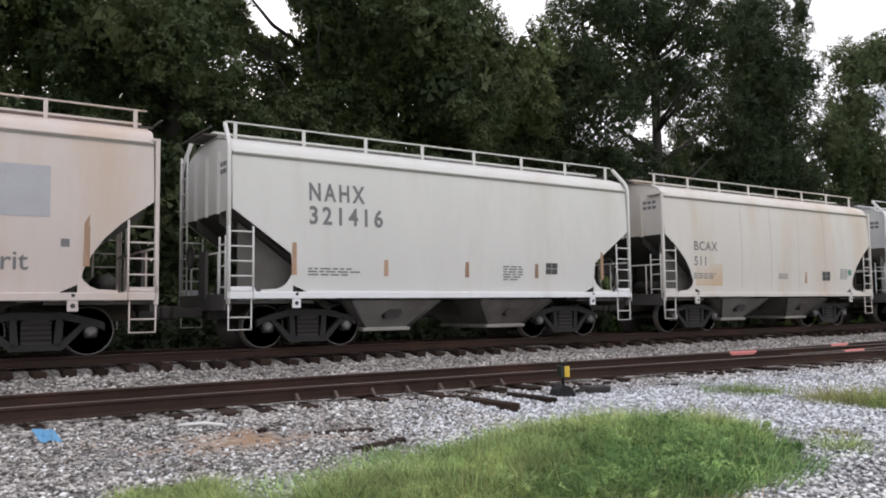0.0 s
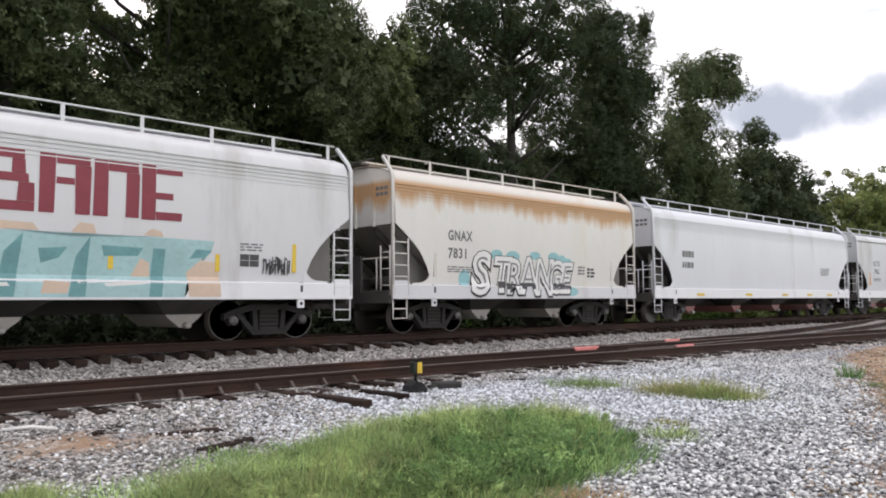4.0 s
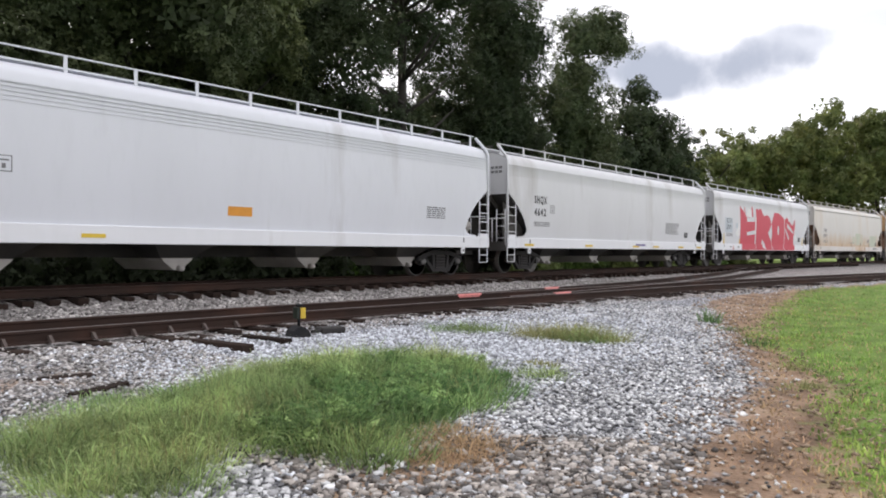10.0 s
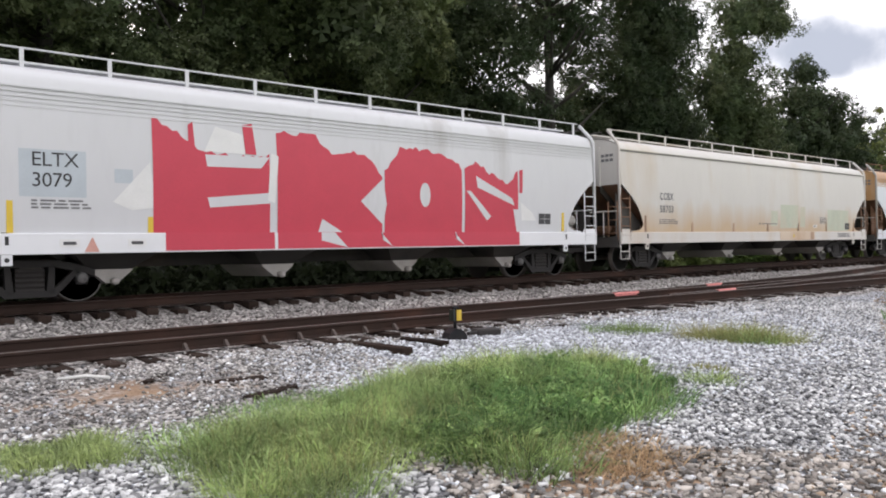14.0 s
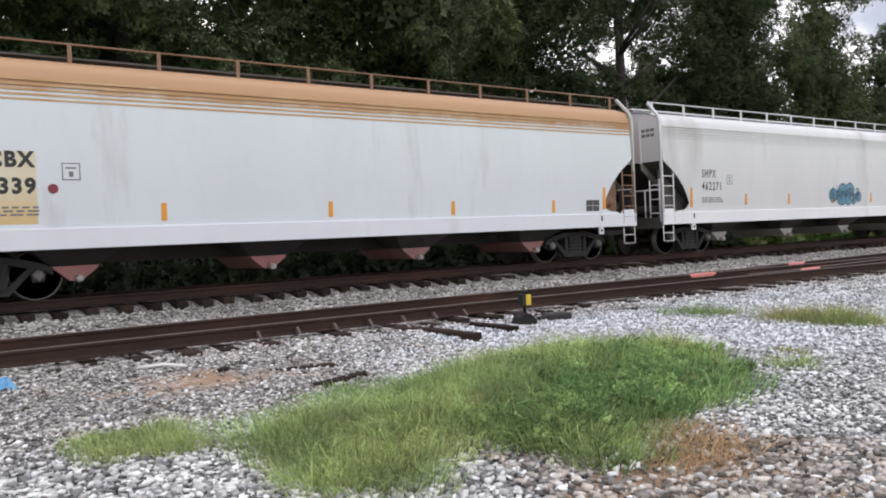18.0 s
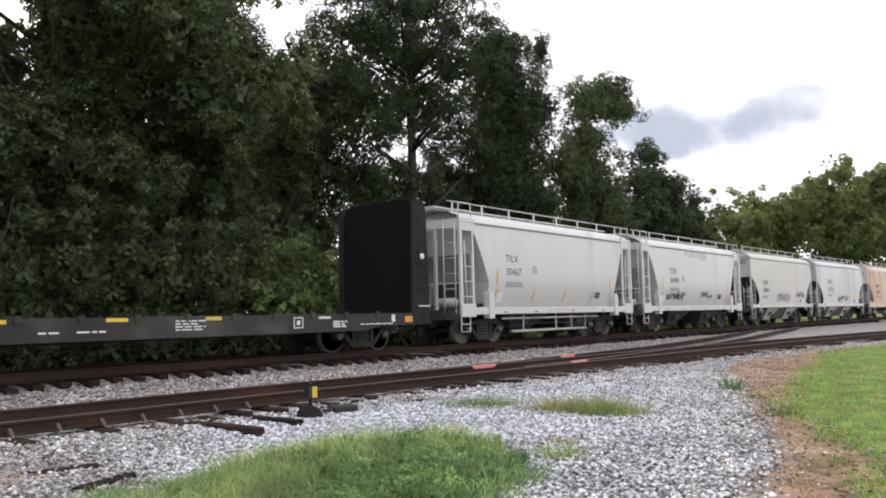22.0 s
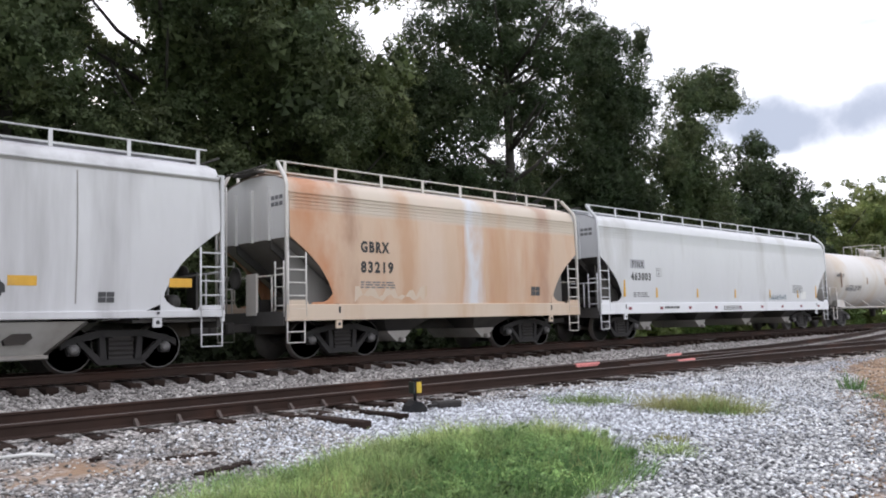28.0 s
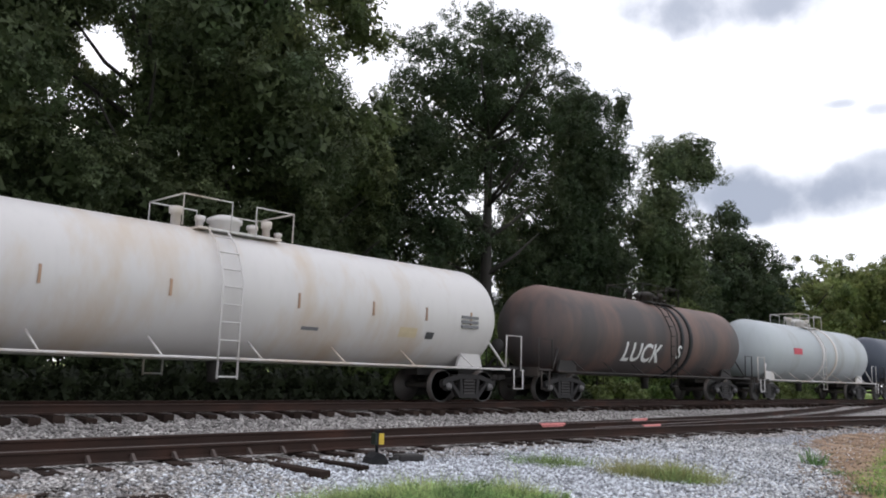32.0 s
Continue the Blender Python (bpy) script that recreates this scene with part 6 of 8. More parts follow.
    # fat leaning letters, each its own size, rimmed in black
    for k, (letter, x, foot, high, wide, lean) in enumerate((("S", 2.85, 1.08, 1.06, 1.0, 0.12), ("T", 3.72, 1.12, 0.92, 0.85, 0.16), ("R", 4.28, 1.08, 0.92, 0.85, 0.10), ("A", 4.92, 1.1, 0.96, 0.85, 0.02), ("N", 5.55, 1.05, 0.98, 0.78, 0.14), ("G", 6.12, 1.1, 0.90, 0.80, 0.16), ("E", 6.75, 1.1, 0.86, 0.80, 0.26))):
        lettering(car, letter, -h + x, foot, high, G_BLACK, bold=0.085, name="graffiti", wide=wide, depth=0.010 + 0.001 * k, slant=lean)
        lettering(car, letter, -h + x - 0.015, foot + 0.02, high, G_WHITE, bold=0.055, name="graffiti", wide=wide, depth=0.018 + 0.001 * k, slant=lean)
        lettering(car, letter, -h + x + 0.02, foot + 0.06, high * 0.92, G_GREY, bold=-0.022, name="graffiti", wide=wide, depth=0.026 + 0.001 * k, slant=lean)
    small_print(car, -h + 7.75, 1.86, 2, 0.35, GREY_INK, 0.06, 0.1, seed=64)
    small_print(car, -h + 8.25, 1.8, 2, 0.4, BLACK_INK, 0.07, 0.11, seed=65)
    stripes(car, h, ((1.5, 1.5, 0.85), (9.6, 1.5, 0.85)), P_CREAM)
    couple(car, 54.66, 11.05)

    car, h = hopper(dict(length=18.5, cut="round", paint=P_BRIGHT, bays=4, gate_paint=PINK_CAST, label="long clean white covered hopper car"))
    small_print(car, -h + 2.0, 2.45, 1, 0.85, GREY_INK, 0.24, seed=61)
    small_print(car, -h + 2.0, 2.05, 1, 0.9, GREY_INK, 0.22, seed=62)
    small_print(car, h - 3.6, 2.3, 4, 1.1, GREY_INK, seed=8)
    for x in (3.0, 7.0, 10.5, 13.2, 15.6):
        plate_at(car, "reflector", -h + x, -h + x + 0.55, 1.0, 1.1, YELLOW, 0.01, y=-1.615)
    couple(car, 67.04, 18.5)

    car, h = hopper(dict(length=19.1, cut="round", paint=P_GREY, bays=4, ribs=False, top=4.42, bay_paint=P_DINGY, gate_paint=PINK_CAST, label="long pale grey covered hopper car with orange reflector strips"))
    marks(car, h, "ELTX", "7962", 2.18, BLACK_INK, 0.28, (2.63, 2.20), bold=0.0, spacing=1.0)
    stripes(car, h, ((1.67, 1.6, 0.87), (4.1, 1.62, 0.43), (6.85, 1.62, 0.43), (9.55, 1.62, 0.43), (12.2, 1.62, 0.43), (14.9, 1.62, 0.43), (17.4, 1.62, 0.8)))
    small_print(car, h - 4.4, 2.2, 5, 0.65, GREY_INK, seed=12)
    couple(car, 86.86, 19.1)

    car, h = hopper(dict(length=19.1, cut="round", paint=P_BRIGHT, bays=4, top=4.42, end_paint=P_DINGY, label="long glossy white covered hopper car with a yellow sill plate"))
    square_stencil(car, -h + 3.4, 2.2)
    marks(car, h, "CPCX", "817382", 1.96, BLACK_INK, 0.24, (2.49, 2.07), bold=0.02, spacing=1.25, wide=(0.84, 0.76))
    plate_at(car, "reflector", -h + 8.5, -h + 9.2, 1.58, 1.80, ORANGE, 0.012)
    plate_at(car, "reflector", -h + 0.1, -h + 1.0, 0.97, 1.08, ORANGE, 0.012, y=-1.615)
    plate_at(car, "reflector", -h + 5.0, -h + 5.5, 1.02, 1.1, YELLOW, 0.012, y=-1.615)
    small_print(car, h - 3.3, 2.1, 4, 0.9, GREY_INK, seed=14)
    couple(car, 107.11, 19.1)

    car, h = hopper(dict(length=18.9, cut="round", paint=P_PLAIN, bays=4, bay_paint=BAY_DARK, label="long off-white covered hopper car with yellow dashes on its sill"))
    square_stencil(car, -h + 2.9, 2.22)
    small_print(car, h - 8.6, 1.05, 1, 1.0, G_PURPLE, 0.09, seed=81, y=-1.62)
    marks(car, h, "SHQX", "4642", 1.78, BLACK_INK, 0.26, (2.56, 2.10), bold=0.035, spacing=1.35, wide=(0.71, 0.86))
    small_print(car, h - 5.2, 2.15, 6, 1.55, GREY_INK, seed=16)
    label_box(car, h, 2.9, 1.5, 0.45, 0.26)
    for x in (1.1, 5.6, 10.0, 12.2, 15.2, 17.6):
        plate_at(car, "reflector", -h + x, -h + x + 0.6, 0.98, 1.06, YELLOW, 0.012, y=-1.615)
    couple(car, 127.43, 18.9)

    car, h = hopper(dict(length=17.6, cut="round", paint=P_PLAIN, bays=4, bay_paint=BAY_DARK, label="long white covered hopper car with big red sprayed letters"))
    plate_at(car, "number_panel", -h + 1.67, -h + 2.78, 1.91, 2.74, PALE_PANEL, 0.006)
    marks(car, h, "ELTX", "3079", 1.86, BLACK_INK, 0.25, (2.45, 2.09), bold=0.0, spacing=0.95)
    stripes(car, h, ((1.52, 1.28, 0.85), (3.95, 1.28, 0.4)), YELLOW)
    red_word(car, h)
    painted(car, G_RED, [(-h + x, z) for x, z in ((14.2, 2.35), (14.32, 2.35), (14.36, 3.0), (14.22, 2.98))], 0.008)
    label_box(car, h, 2.6, 1.5, 0.5, 0.30)
    stripes(car, h, ((16.05, 1.3, 0.8),), YELLOW)
    bm = bmesh.new()
    slab(bm, [(-h + 2.72, 0.93), (-h + 2.98, 0.93), (-h + 2.86, 1.2)], -1.624, -1.60)
    bmesh.ops.recalc_face_normals(bm, faces=bm.faces)
    part("painted_mark", bm, G_PINK, car, "small orange-pink triangle")
    for x in (2.3, 3.5):
        plate_at(car, "label_panel", -h + x, -h + x + 0.34, 1.03, 1.16, G_WHITE, 0.008, y=-1.615)
        plate_at(car, "stencil_block", -h + x + 0.06, -h + x + 0.28, 1.06, 1.12, DECAL, 0.011, y=-1.615)
    plate_at(car, "stencil_block", -h + 3.28, -h + 3.62, 2.2, 2.46, PALE_PANEL, 0.006)
    couple(car, 147.57, 17.6)

    car, h = hopper(dict(length=19.05, cut="round", paint=P_TAN, bays=4, ribs=False, bay_paint=BAY_DARK, trim=P_CREAM, tank_paint=P_RUST_END, reservoir=P_RUST_END, slope=P_RUST_END, ladder_paint=P_RUST_END, label="long cream-white covered hopper car with tan stains along its lower side"))
    marks(car, h, "CCBX", "58703", 2.2, GREY_INK, 0.23, (2.35, 1.93), bold=0.02, spacing=1.1, wide=(0.85, 0.92))
    for a, b, low, high in ((9.85, 10.4, 1.5, 2.1), (10.64, 12.18, 1.42, 2.36), (12.36, 12.8, 1.46, 2.3), (14.93, 17.1, 1.30, 2.22)):
        plate_at(car, "repaint_patch", -h + a, -h + b, low, high, FAINT_MINT, 0.003)
    stripes(car, h, ((1.4, 1.28, 0.8), (4.2, 1.28, 0.45), (7.0, 1.28, 0.45), (9.6, 1.28, 0.45), (12.2, 1.30, 0.46), (14.86, 1.29, 0.48), (17.7, 1.28, 0.86)), P_RUST_TRIM)
    plate_at(car, "rust_panel", -h + 10.5, -h + 13.6, 0.93, 1.262, P_RUST_WASH, 0.003, y=-1.62)
    plate_at(car, "rust_panel", -h + 13.2, -h + 13.5, 0.94, 1.255, P_RUST_TRIM, 0.005, y=-1.62)
    plate_at(car, "reflector", -h + 11.6, -h + 11.75, 1.05, 1.15, YELLOW, 0.008, y=-1.62)
    plate_at(car, "stencil_block", -h + 13.58, -h + 13.93, 1.45, 1.56, G_WHITE, 0.006)
    small_print(car, -h + 13.65, 1.48, 1, 0.22, BLACK_INK, 0.05, seed=73)
    small_print(car, -h + 14.19, 1.84, 3, 0.66, GREY_INK, 0.04, 0.07, seed=74)
    small_print(car, -h + 8.9, 1.57, 1, 1.56, GREY_INK, 0.035, seed=75)
    small_print(car, -h + 15.9, 1.16, 2, 1.3, GREY_INK, 0.035, seed=76, y=-1.62)
    label_box(car, h, 2.3, 1.37, 0.48, 0.28)
    couple(car, 166.44, 19.05)

    car, h = hopper(dict(length=18.2, cut="round", paint=P_RUST_ROOF, roof_paint=P_RUST_RIBS, bays=4, bay_paint=BAY_DARK, end_paint=P_RUST_RIBS, slope=P_RUST_END, web=P_RUST_END, trim=P_DINGY, rail_paint=P_RUST_END, tank_paint=P_RUST_END, reservoir=P_RUST_END, sill_paint=P_BRIGHT, dull_roof=True, gate_paint=PINK_CAST, ladder_paint=P_RUST_END,
                         label="long bluish-white covered hopper car with a rusted roof edge"))
    square_stencil(car, -h + 3.2, 2.1)
    marks(car, h, "CCBX", "58339", 1.8, BLACK_INK, 0.25, (2.33, 1.88), bold=0.045, spacing=1.2, wide=(0.9, 0.95))
    plate_at(car, "yellowed_panel", -h + 1.74, -h + 2.8, 1.35, 2.58, P_YELLOWED, 0.003)
    disc(car, G_MAROON, -h + 3.05, 1.95, 0.085, 0.085, 0.007, "painted_dot")
    stripes(car, h, ((1.5, 1.45, 0.85), (4.93, 1.36, 0.43), (8.43, 1.36, 0.42), (11.69, 1.34, 0.42), (14.98, 1.34, 0.42), (16.9, 1.4, 0.85)))
    label_box(car, h, 2.0, 1.35, 0.5, 0.3)
    couple(car, 186.78, 18.2)

    car, h = hopper(dict(length=18.95, cut="round", paint=P_PLAIN, bays=4, rib_paint=WHITE_CAST, label="long white covered hopper car with a small blue tag"))
    square_stencil(car, -h + 3.2, 2.1)
    marks(car, h, "SHPX", "462271", 1.92, BLACK_INK, 0.25, (2.31, 1.92), spacing=1.3, wide=(0.70, 0.76))
    for k, (x, z, rx, rz) in enumerate(((9.68, 1.73, 0.30, 0.26), (10.35, 1.90, 0.34, 0.27), (10.85, 1.92, 0.34, 0.27), (10.3, 1.58, 0.36, 0.24), (10.75, 1.55, 0.22, 0.22), (11.15, 1.48, 0.16, 0.13), (11.5, 1.66, 0.22, 0.20))):
        disc(car, G_NAVY, -h + x, z, rx, rz, 0.006 + 0.0008 * k)
        disc(car, G_BLUE, -h + x, z, rx * 0.82, rz * 0.80, 0.0105 + 0.0008 * k)
    scrawl(car, -h + 9.55, 1.46, 2.0, 0.62, G_NAVY, 207, 0.045, 9, y=-1.622)
    stripes(car, h, ((1.4, 1.4, 0.9), (4.25, 1.45, 0.45), (6.76, 1.45, 0.45), (9.63, 1.45, 0.45), (12.47, 1.45, 0.45), (15.16, 1.46, 0.45), (17.6, 1.46, 0.81)), ORANGE)
    label_box(car, h, 2.6, 1.38, 0.4, 0.26)
    couple(car, 206.20, 18.95)

    car, h = bulkhead_flat(dict(length=19.85, gusset=GUSSET, label="empty black bulkhead flatcar with a tall steel wall at each end"))
    lettering(car, "CAIX", -h + 2.98, 0.67, 0.25, WHITE_INK, (-1.525,), bold=0.035, spacing=1.05)
    lettering(car, "115", -h + 4.33, 0.67, 0.25, WHITE_INK, (-1.525,), bold=0.03)
    for x, w, low, high, ink in ((0.95, 0.5, 0.78, 0.94, YELLOW), (1.78, 0.2, 0.82, 1.0, WHITE_INK), (3.88, 0.47, 0.935, 1.01, YELLOW), (7.47, 0.48, 0.945, 1.02, YELLOW), (9.84, 0.47, 0.945, 1.02, YELLOW), (12.15, 0.42, 0.94, 1.02, YELLOW), (15.5, 0.42, 0.92, 0.98, P_CREAM), (18.24, 0.14, 0.80, 1.0, WHITE_INK), (18.80, 0.42, 0.78, 0.95, ORANGE)):
        bm = bmesh.new()
        box(bm, -h + x, -h + x + w, -1.527, -1.50, low, high)
        part("reflector" if ink is YELLOW else "stencil_block", bm, ink, car)
    for x in (5.56, 14.68):
        bm = bmesh.new()
        for a, b, low, high in ((0, 0.30, 0, 0.022), (0, 0.30, 0.248, 0.27), (0, 0.022, 0.022, 0.248), (0.278, 0.30, 0.022, 0.248), (0.10, 0.20, 0.08, 0.19)):
            box(bm, -h + x + a, -h + x + b, -1.527, -1.50, 0.70 + low, 0.70 + high)
        part("stencil_box", bm, WHITE_INK, car)
    for x, z, lines, wide, high, seed in ((6.05, 0.90, 1, 0.45, 0.06, 1), (6.6, 0.90, 1, 0.42, 0.06, 2), (6.05, 0.76, 1, 0.35, 0.06, 3), (6.65, 0.76, 1, 0.38, 0.06, 4), (8.52, 0.74, 1, 0.5, 0.035, 5), (9.25, 0.74, 1, 0.6, 0.035, 6), (11.4, 0.92, 3, 0.75, 0.03, 7), (16.0, 0.82, 2, 0.5, 0.04, 8), (17.0, 0.74, 1, 1.3, 0.03, 9), (2.4, 0.78, 1, 0.5, 0.035, 10), (0.6, 0.74, 1, 1.4, 0.03, 11)):
        small_print(car, -h + x, z, lines, wide, WHITE_INK, high, seed=900 + seed, y=-1.525)
    bm = bmesh.new()
    revolve(bm, [(-1.56, 0.0), (-1.56, 0.09), (-1.53, 0.09), (-1.53, 0.0)], "y", 18, (h - 0.27, 0, 2.7))
    part("reflector_disc", bm, WHITE_INK, car, "round white reflector disc")
    for x in (-h + 0.2, h - 0.44):
        bm = bmesh.new()
        box(bm, x, x + 0.5, -1.552, -1.53, 1.22, 1.25)
        part("reflector", bm, WHITE_INK, car)
    couple(car, 226.65, 19.85)

    for start, number, seed in ((248.01, "30467", 1), (261.16, "30498", 2)):
        SIDE["fold"] = True
        car, h = hopper(dict(length=12.05, cut="open", paint=P_TILX, bays=2, ribs=False, slope=P_TILX, tank_paint=P_TILX, sill=(0.95, 1.18), deep=True, bay_paint=STEEL_DARK, gate_paint=STEEL_DARK,
                             label="short pale grey covered hopper car with open frames at its ends"))
        square_stencil(car, -h + 4.2, 2.35, 0.26)
        marks(car, h, "TILX", number, (2.52, 2.85)[seed - 1], BLACK_INK, 0.25, (2.70, 2.25), bold=0.0, spacing=1.05)
        for x, z, high, lean in ((2.0, 1.92, 0.50, 0.02), (1.93, 1.34, 0.44, 0.13), (4.28, 1.38, 0.42, 0.12), (6.40, 1.38, 0.42, 0.12), (8.58, 1.38, 0.40, 0.12), (10.0, 1.92, 0.46, 0.02), (10.0, 1.38, 0.40, 0.12)):
            painted(car, AMBER, [(-h + x - 0.04, z), (-h + x + 0.04, z), (-h + x + 0.04 + lean, z + high), (-h + x - 0.04 + lean, z + high)], 0.009, "reflector")
        plate_at(car, "pale_patch", -h + 2.1, -h + 2.42, 1.34, 1.66, WHITE_INK)
        small_print(car, -0.9, 1.06, 1, 2.2, RED_PRINT, y=-1.612)
        for x in (-3.6, -1.7, 0.9, 3.3):
            plate_at(car, "sill_hook", x - 0.07, x + 0.07, 1.0, 1.04, BLACK_INK, 0.01, y=-1.615)
        label_box(car, h, 3.2, 1.5, 0.4, 0.24)
        if seed == 2:
            scrawl(car, -h + 2.56, 1.43, 2.05, 0.40, G_BLACK, 31, 0.06, 11)
            lettering(car, "RING", -h + 6.6, 1.62, 0.25, G_BLACK, bold=0.02, name="graffiti")
            for shape in (((7.35, 1.60), (7.96, 1.63), (7.96, 1.67), (7.35, 1.65)), ((7.72, 1.76), (7.76, 1.78), (7.99, 1.67), (7.95, 1.63)), ((7.54, 1.50), (7.56, 1.47), (7.98, 1.62), (7.95, 1.66))):
                painted(car, G_BLACK, [(-h + x, z) for x, z in shape], 0.009)
            blob_patch(car, -h + 4.74, -h + 7.39, 3.39, 3.98, P_DINGY, 33, 0.004, 0.25)
        SIDE["fold"] = False
        for x0, x1, y, z, r in () if seed == 2 else ((-3.55, 3.2, -1.42, 0.80, 0.035), (-2.9, 2.3, -1.36, 0.36, 0.045), (-2.9, 2.3, -1.25, 0.60, 0.02)):
            bm = bmesh.new()
            tube(bm, [(x0, y, z), (x1, y, z)], r, 6)
            part("brake_pipe", bm, PIPE_PALE if r > 0.03 else STEEL_DARK, car)
        for x in () if seed == 2 else (-2.2, 0.0, 1.15, 2.2):
            bm = bmesh.new()
            box(bm, x - 0.02, x + 0.02, -1.40, -1.36, 0.34, 0.96)
            part("pipe_hanger", bm, PIPE_PALE, car)
        for x in (-h + 1.6, h - 1.6):
            bm = bmesh.new()
            slab(bm, [(x - 0.14, 0.82), (x + 0.14, 0.82), (x + 0.14, 1.58), (x + 0.07, 1.70), (x - 0.10, 1.70), (x - 0.14, 1.60)], -1.66, -1.40)
            bmesh.ops.recalc_face_normals(bm, faces=bm.faces)
            part("jacking_bracket", bm, P_TILX, car)
        couple(car, start, 12.05)

    car, h = hopper(dict(length=11.1, cut="round", paint=P_FADED, bays=2, deep=True, square_ends=True, ribs=False, sill=(1.02, 1.16), bay_paint=P_DINGY, label="dingy grey covered hopper car with scrawled black tags"))
    marks(car, h, "CMEX", "150003", 1.78, BLACK_INK, 0.25, (2.38, 1.95), bold=0.0, spacing=1.0)
    scrawl(car, -h + 4.2, 1.28, 2.5, 0.7, G_GREY, 41, 0.06, 10)
    scrawl(car, h - 3.3, 1.6, 1.7, 0.45, G_BLACK, 42, 0.05, 8)
    label_box(car, h, 2.6, 1.32, 0.3, 0.2)
    couple(car, 274.85, 11.1)

    car, h = hopper(dict(length=11.1, cut="round", paint=P_STREAKED, bays=2, deep=True, square_ends=True, seam_paint=SEAM, ribs=False, sill=(1.02, 1.16), bay_paint=P_DINGY, label="white covered hopper car with grey vertical streaks"))
    marks(car, h, "CMEX", "150266", 2.19, GREY_INK, 0.30, (2.64, 2.12), bold=0.01)
    scrawl(car, -h + 4.6, 1.25, 1.4, 0.6, G_BLACK, 51, 0.09, 5)
    scrawl(car, -h + 6.2, 1.4, 0.8, 0.4, G_BLACK, 52, 0.05, 5)
    for x in (6.95, 9.88):
        plate_at(car, "reflector", -h + x, -h + x + 0.48, 1.62, 1.80, AMBER, 0.008)
    label_box(car, h, 2.6, 1.32, 0.3, 0.2)
    couple(car, 287.13, 11.1)

    car, h = hopper(dict(length=10.85, cut="round", paint=P_ORANGE, bays=2, end_paint=P_IVORY, box_paint=P_CREAM, trim=P_CREAM, slope=P_SLOPE, web=P_WEB, sill_paint=P_RUST_WASH, label="orange-tan rust-washed covered hopper car with a pale streak"))
    marks(car, h, "GBRX", "83219", 2.12, BLACK_INK, 0.25, (2.53, 2.04), bold=0.045, spacing=1.3, wide=(0.80, 0.92))
    blob_patch(car, -h + 1.95, -h + 4.3, 1.29, 1.75, P_BUFF, 91, 0.004, 0.22)
    label_box(car, h, 2.35, 1.5, 0.4, 0.26)
    couple(car, 299.70, 10.85)

    car, h = hopper(dict(length=18.95, cut="round", paint=P_PLAIN, bays=4, label="long white covered hopper car with yellow reflector strips"))
    plate_at(car, "number_panel", -h + 1.82, -h + 2.72, 2.46, 2.77, G_LILAC, 0.005)
    lettering(car, "PINX", -h + 1.94, 2.50, 0.23, BLACK_INK, bold=0.02, spacing=1.35, wide=0.78)
    square_stencil(car, -h + 3.48, 2.2)
    small_print(car, -h + 3.9, 1.06, 1, 1.3, DECAL, 0.08, seed=78, y=-1.62)
    small_print(car, -h + 8.3, 1.10, 2, 1.8, GREY_INK, 0.035, 0.06, seed=79, y=-1.62)
    marks(car, h, "463003", "", 1.85, BLACK_INK, 0.25, (2.06, 2.06), bold=0.035, spacing=1.25, wide=(0.97, 1.0), small=False)
    small_print(car, -h + 2.0, 1.6, 2, 1.0, GREY_INK, seed=77)
    stripes(car, h, ((1.45, 1.48, 0.8), (3.48, 1.46, 0.42), (6.36, 1.46, 0.42), (9.4, 1.46, 0.42), (12.6, 1.46, 0.42), (15.5, 1.46, 0.42), (17.55, 1.46, 0.8)), AMBER)
    scrawl(car, h - 6.45, 1.33, 1.75, 0.30, G_WHITE, 71, 0.08, 12)
    scrawl(car, h - 6.45, 1.33, 1.75, 0.30, G_NAVY, 71, 0.028, 12)
    small_print(car, h - 4.0, 2.0, 4, 1.1, GREY_INK, seed=19)
    plate_at(car, "label_panel", h - 3.1, h - 2.55, 1.4, 1.75, WHITE_INK, 0.006)
    for k in range(9):
        plate_at(car, "reflector", -h + 1.6 + k * 2.0, -h + 1.78 + k * 2.0, 1.03, 1.13, G_MAROON, 0.01, y=-1.615)
    couple(car, 311.77, 18.95)

    car, h = tank_car(dict(length=18.9, paint=P_TANK, trim=P_TANK, platform=-0.25, label="long weathered white tank car with a top platform and ladder"))
    lettering(car, "GATX 30385", -h + 1.85, 1.88, 0.24, BLACK_INK, (1.5, 2.42), bold=0.008, spacing=1.12, slant=0.18)
    small_print(car, -h + 1.95, 1.95, 2, 1.2, GREY_INK, seed=23, y=-1.46)
    scrawl(car, -h + 0.78, 2.48, 0.95, 0.28, G_BLACK, 24, 0.04, 7, y=-1.49)
    for x in (1.32, 4.65, 7.2, 10.4, 12.7, 14.6, 16.4):
        bm = bmesh.new()
        box(bm, -h + x - 0.025, -h + x + 0.025, -1.52, -1.47, 2.2 if x > 2 else 2.0, 2.55 if x > 2 else 2.7)
        part("reflector", bm, P_RUST_TRIM, car)
    bm = bmesh.new()
    for k in range(3):
        box(bm, h - 2.9, h - 2.2, -1.53, -1.49, 2.1 + k * 0.13, 2.18 + k * 0.13)
    part("stencil_block", bm, GREY_INK, car)
    for x0, x1, low, high, ink in ((5.2, 4.55, 1.72, 1.98, G_SAND), (4.2, 3.9, 1.72, 1.9, DECAL), (8.3, 7.8, 1.72, 1.80, GREY_INK)):
        bm = bmesh.new()
        bm.faces.new([bm.verts.new((x, 0, z)) for x, z in ((h - x0, low), (h - x1, low), (h - x1, high), (h - x0, high))])
        lay_on_side("label_panel", bm, ink, car, 0.008, (1.5, 2.42))
    couple(car, 331.50, 18.9)

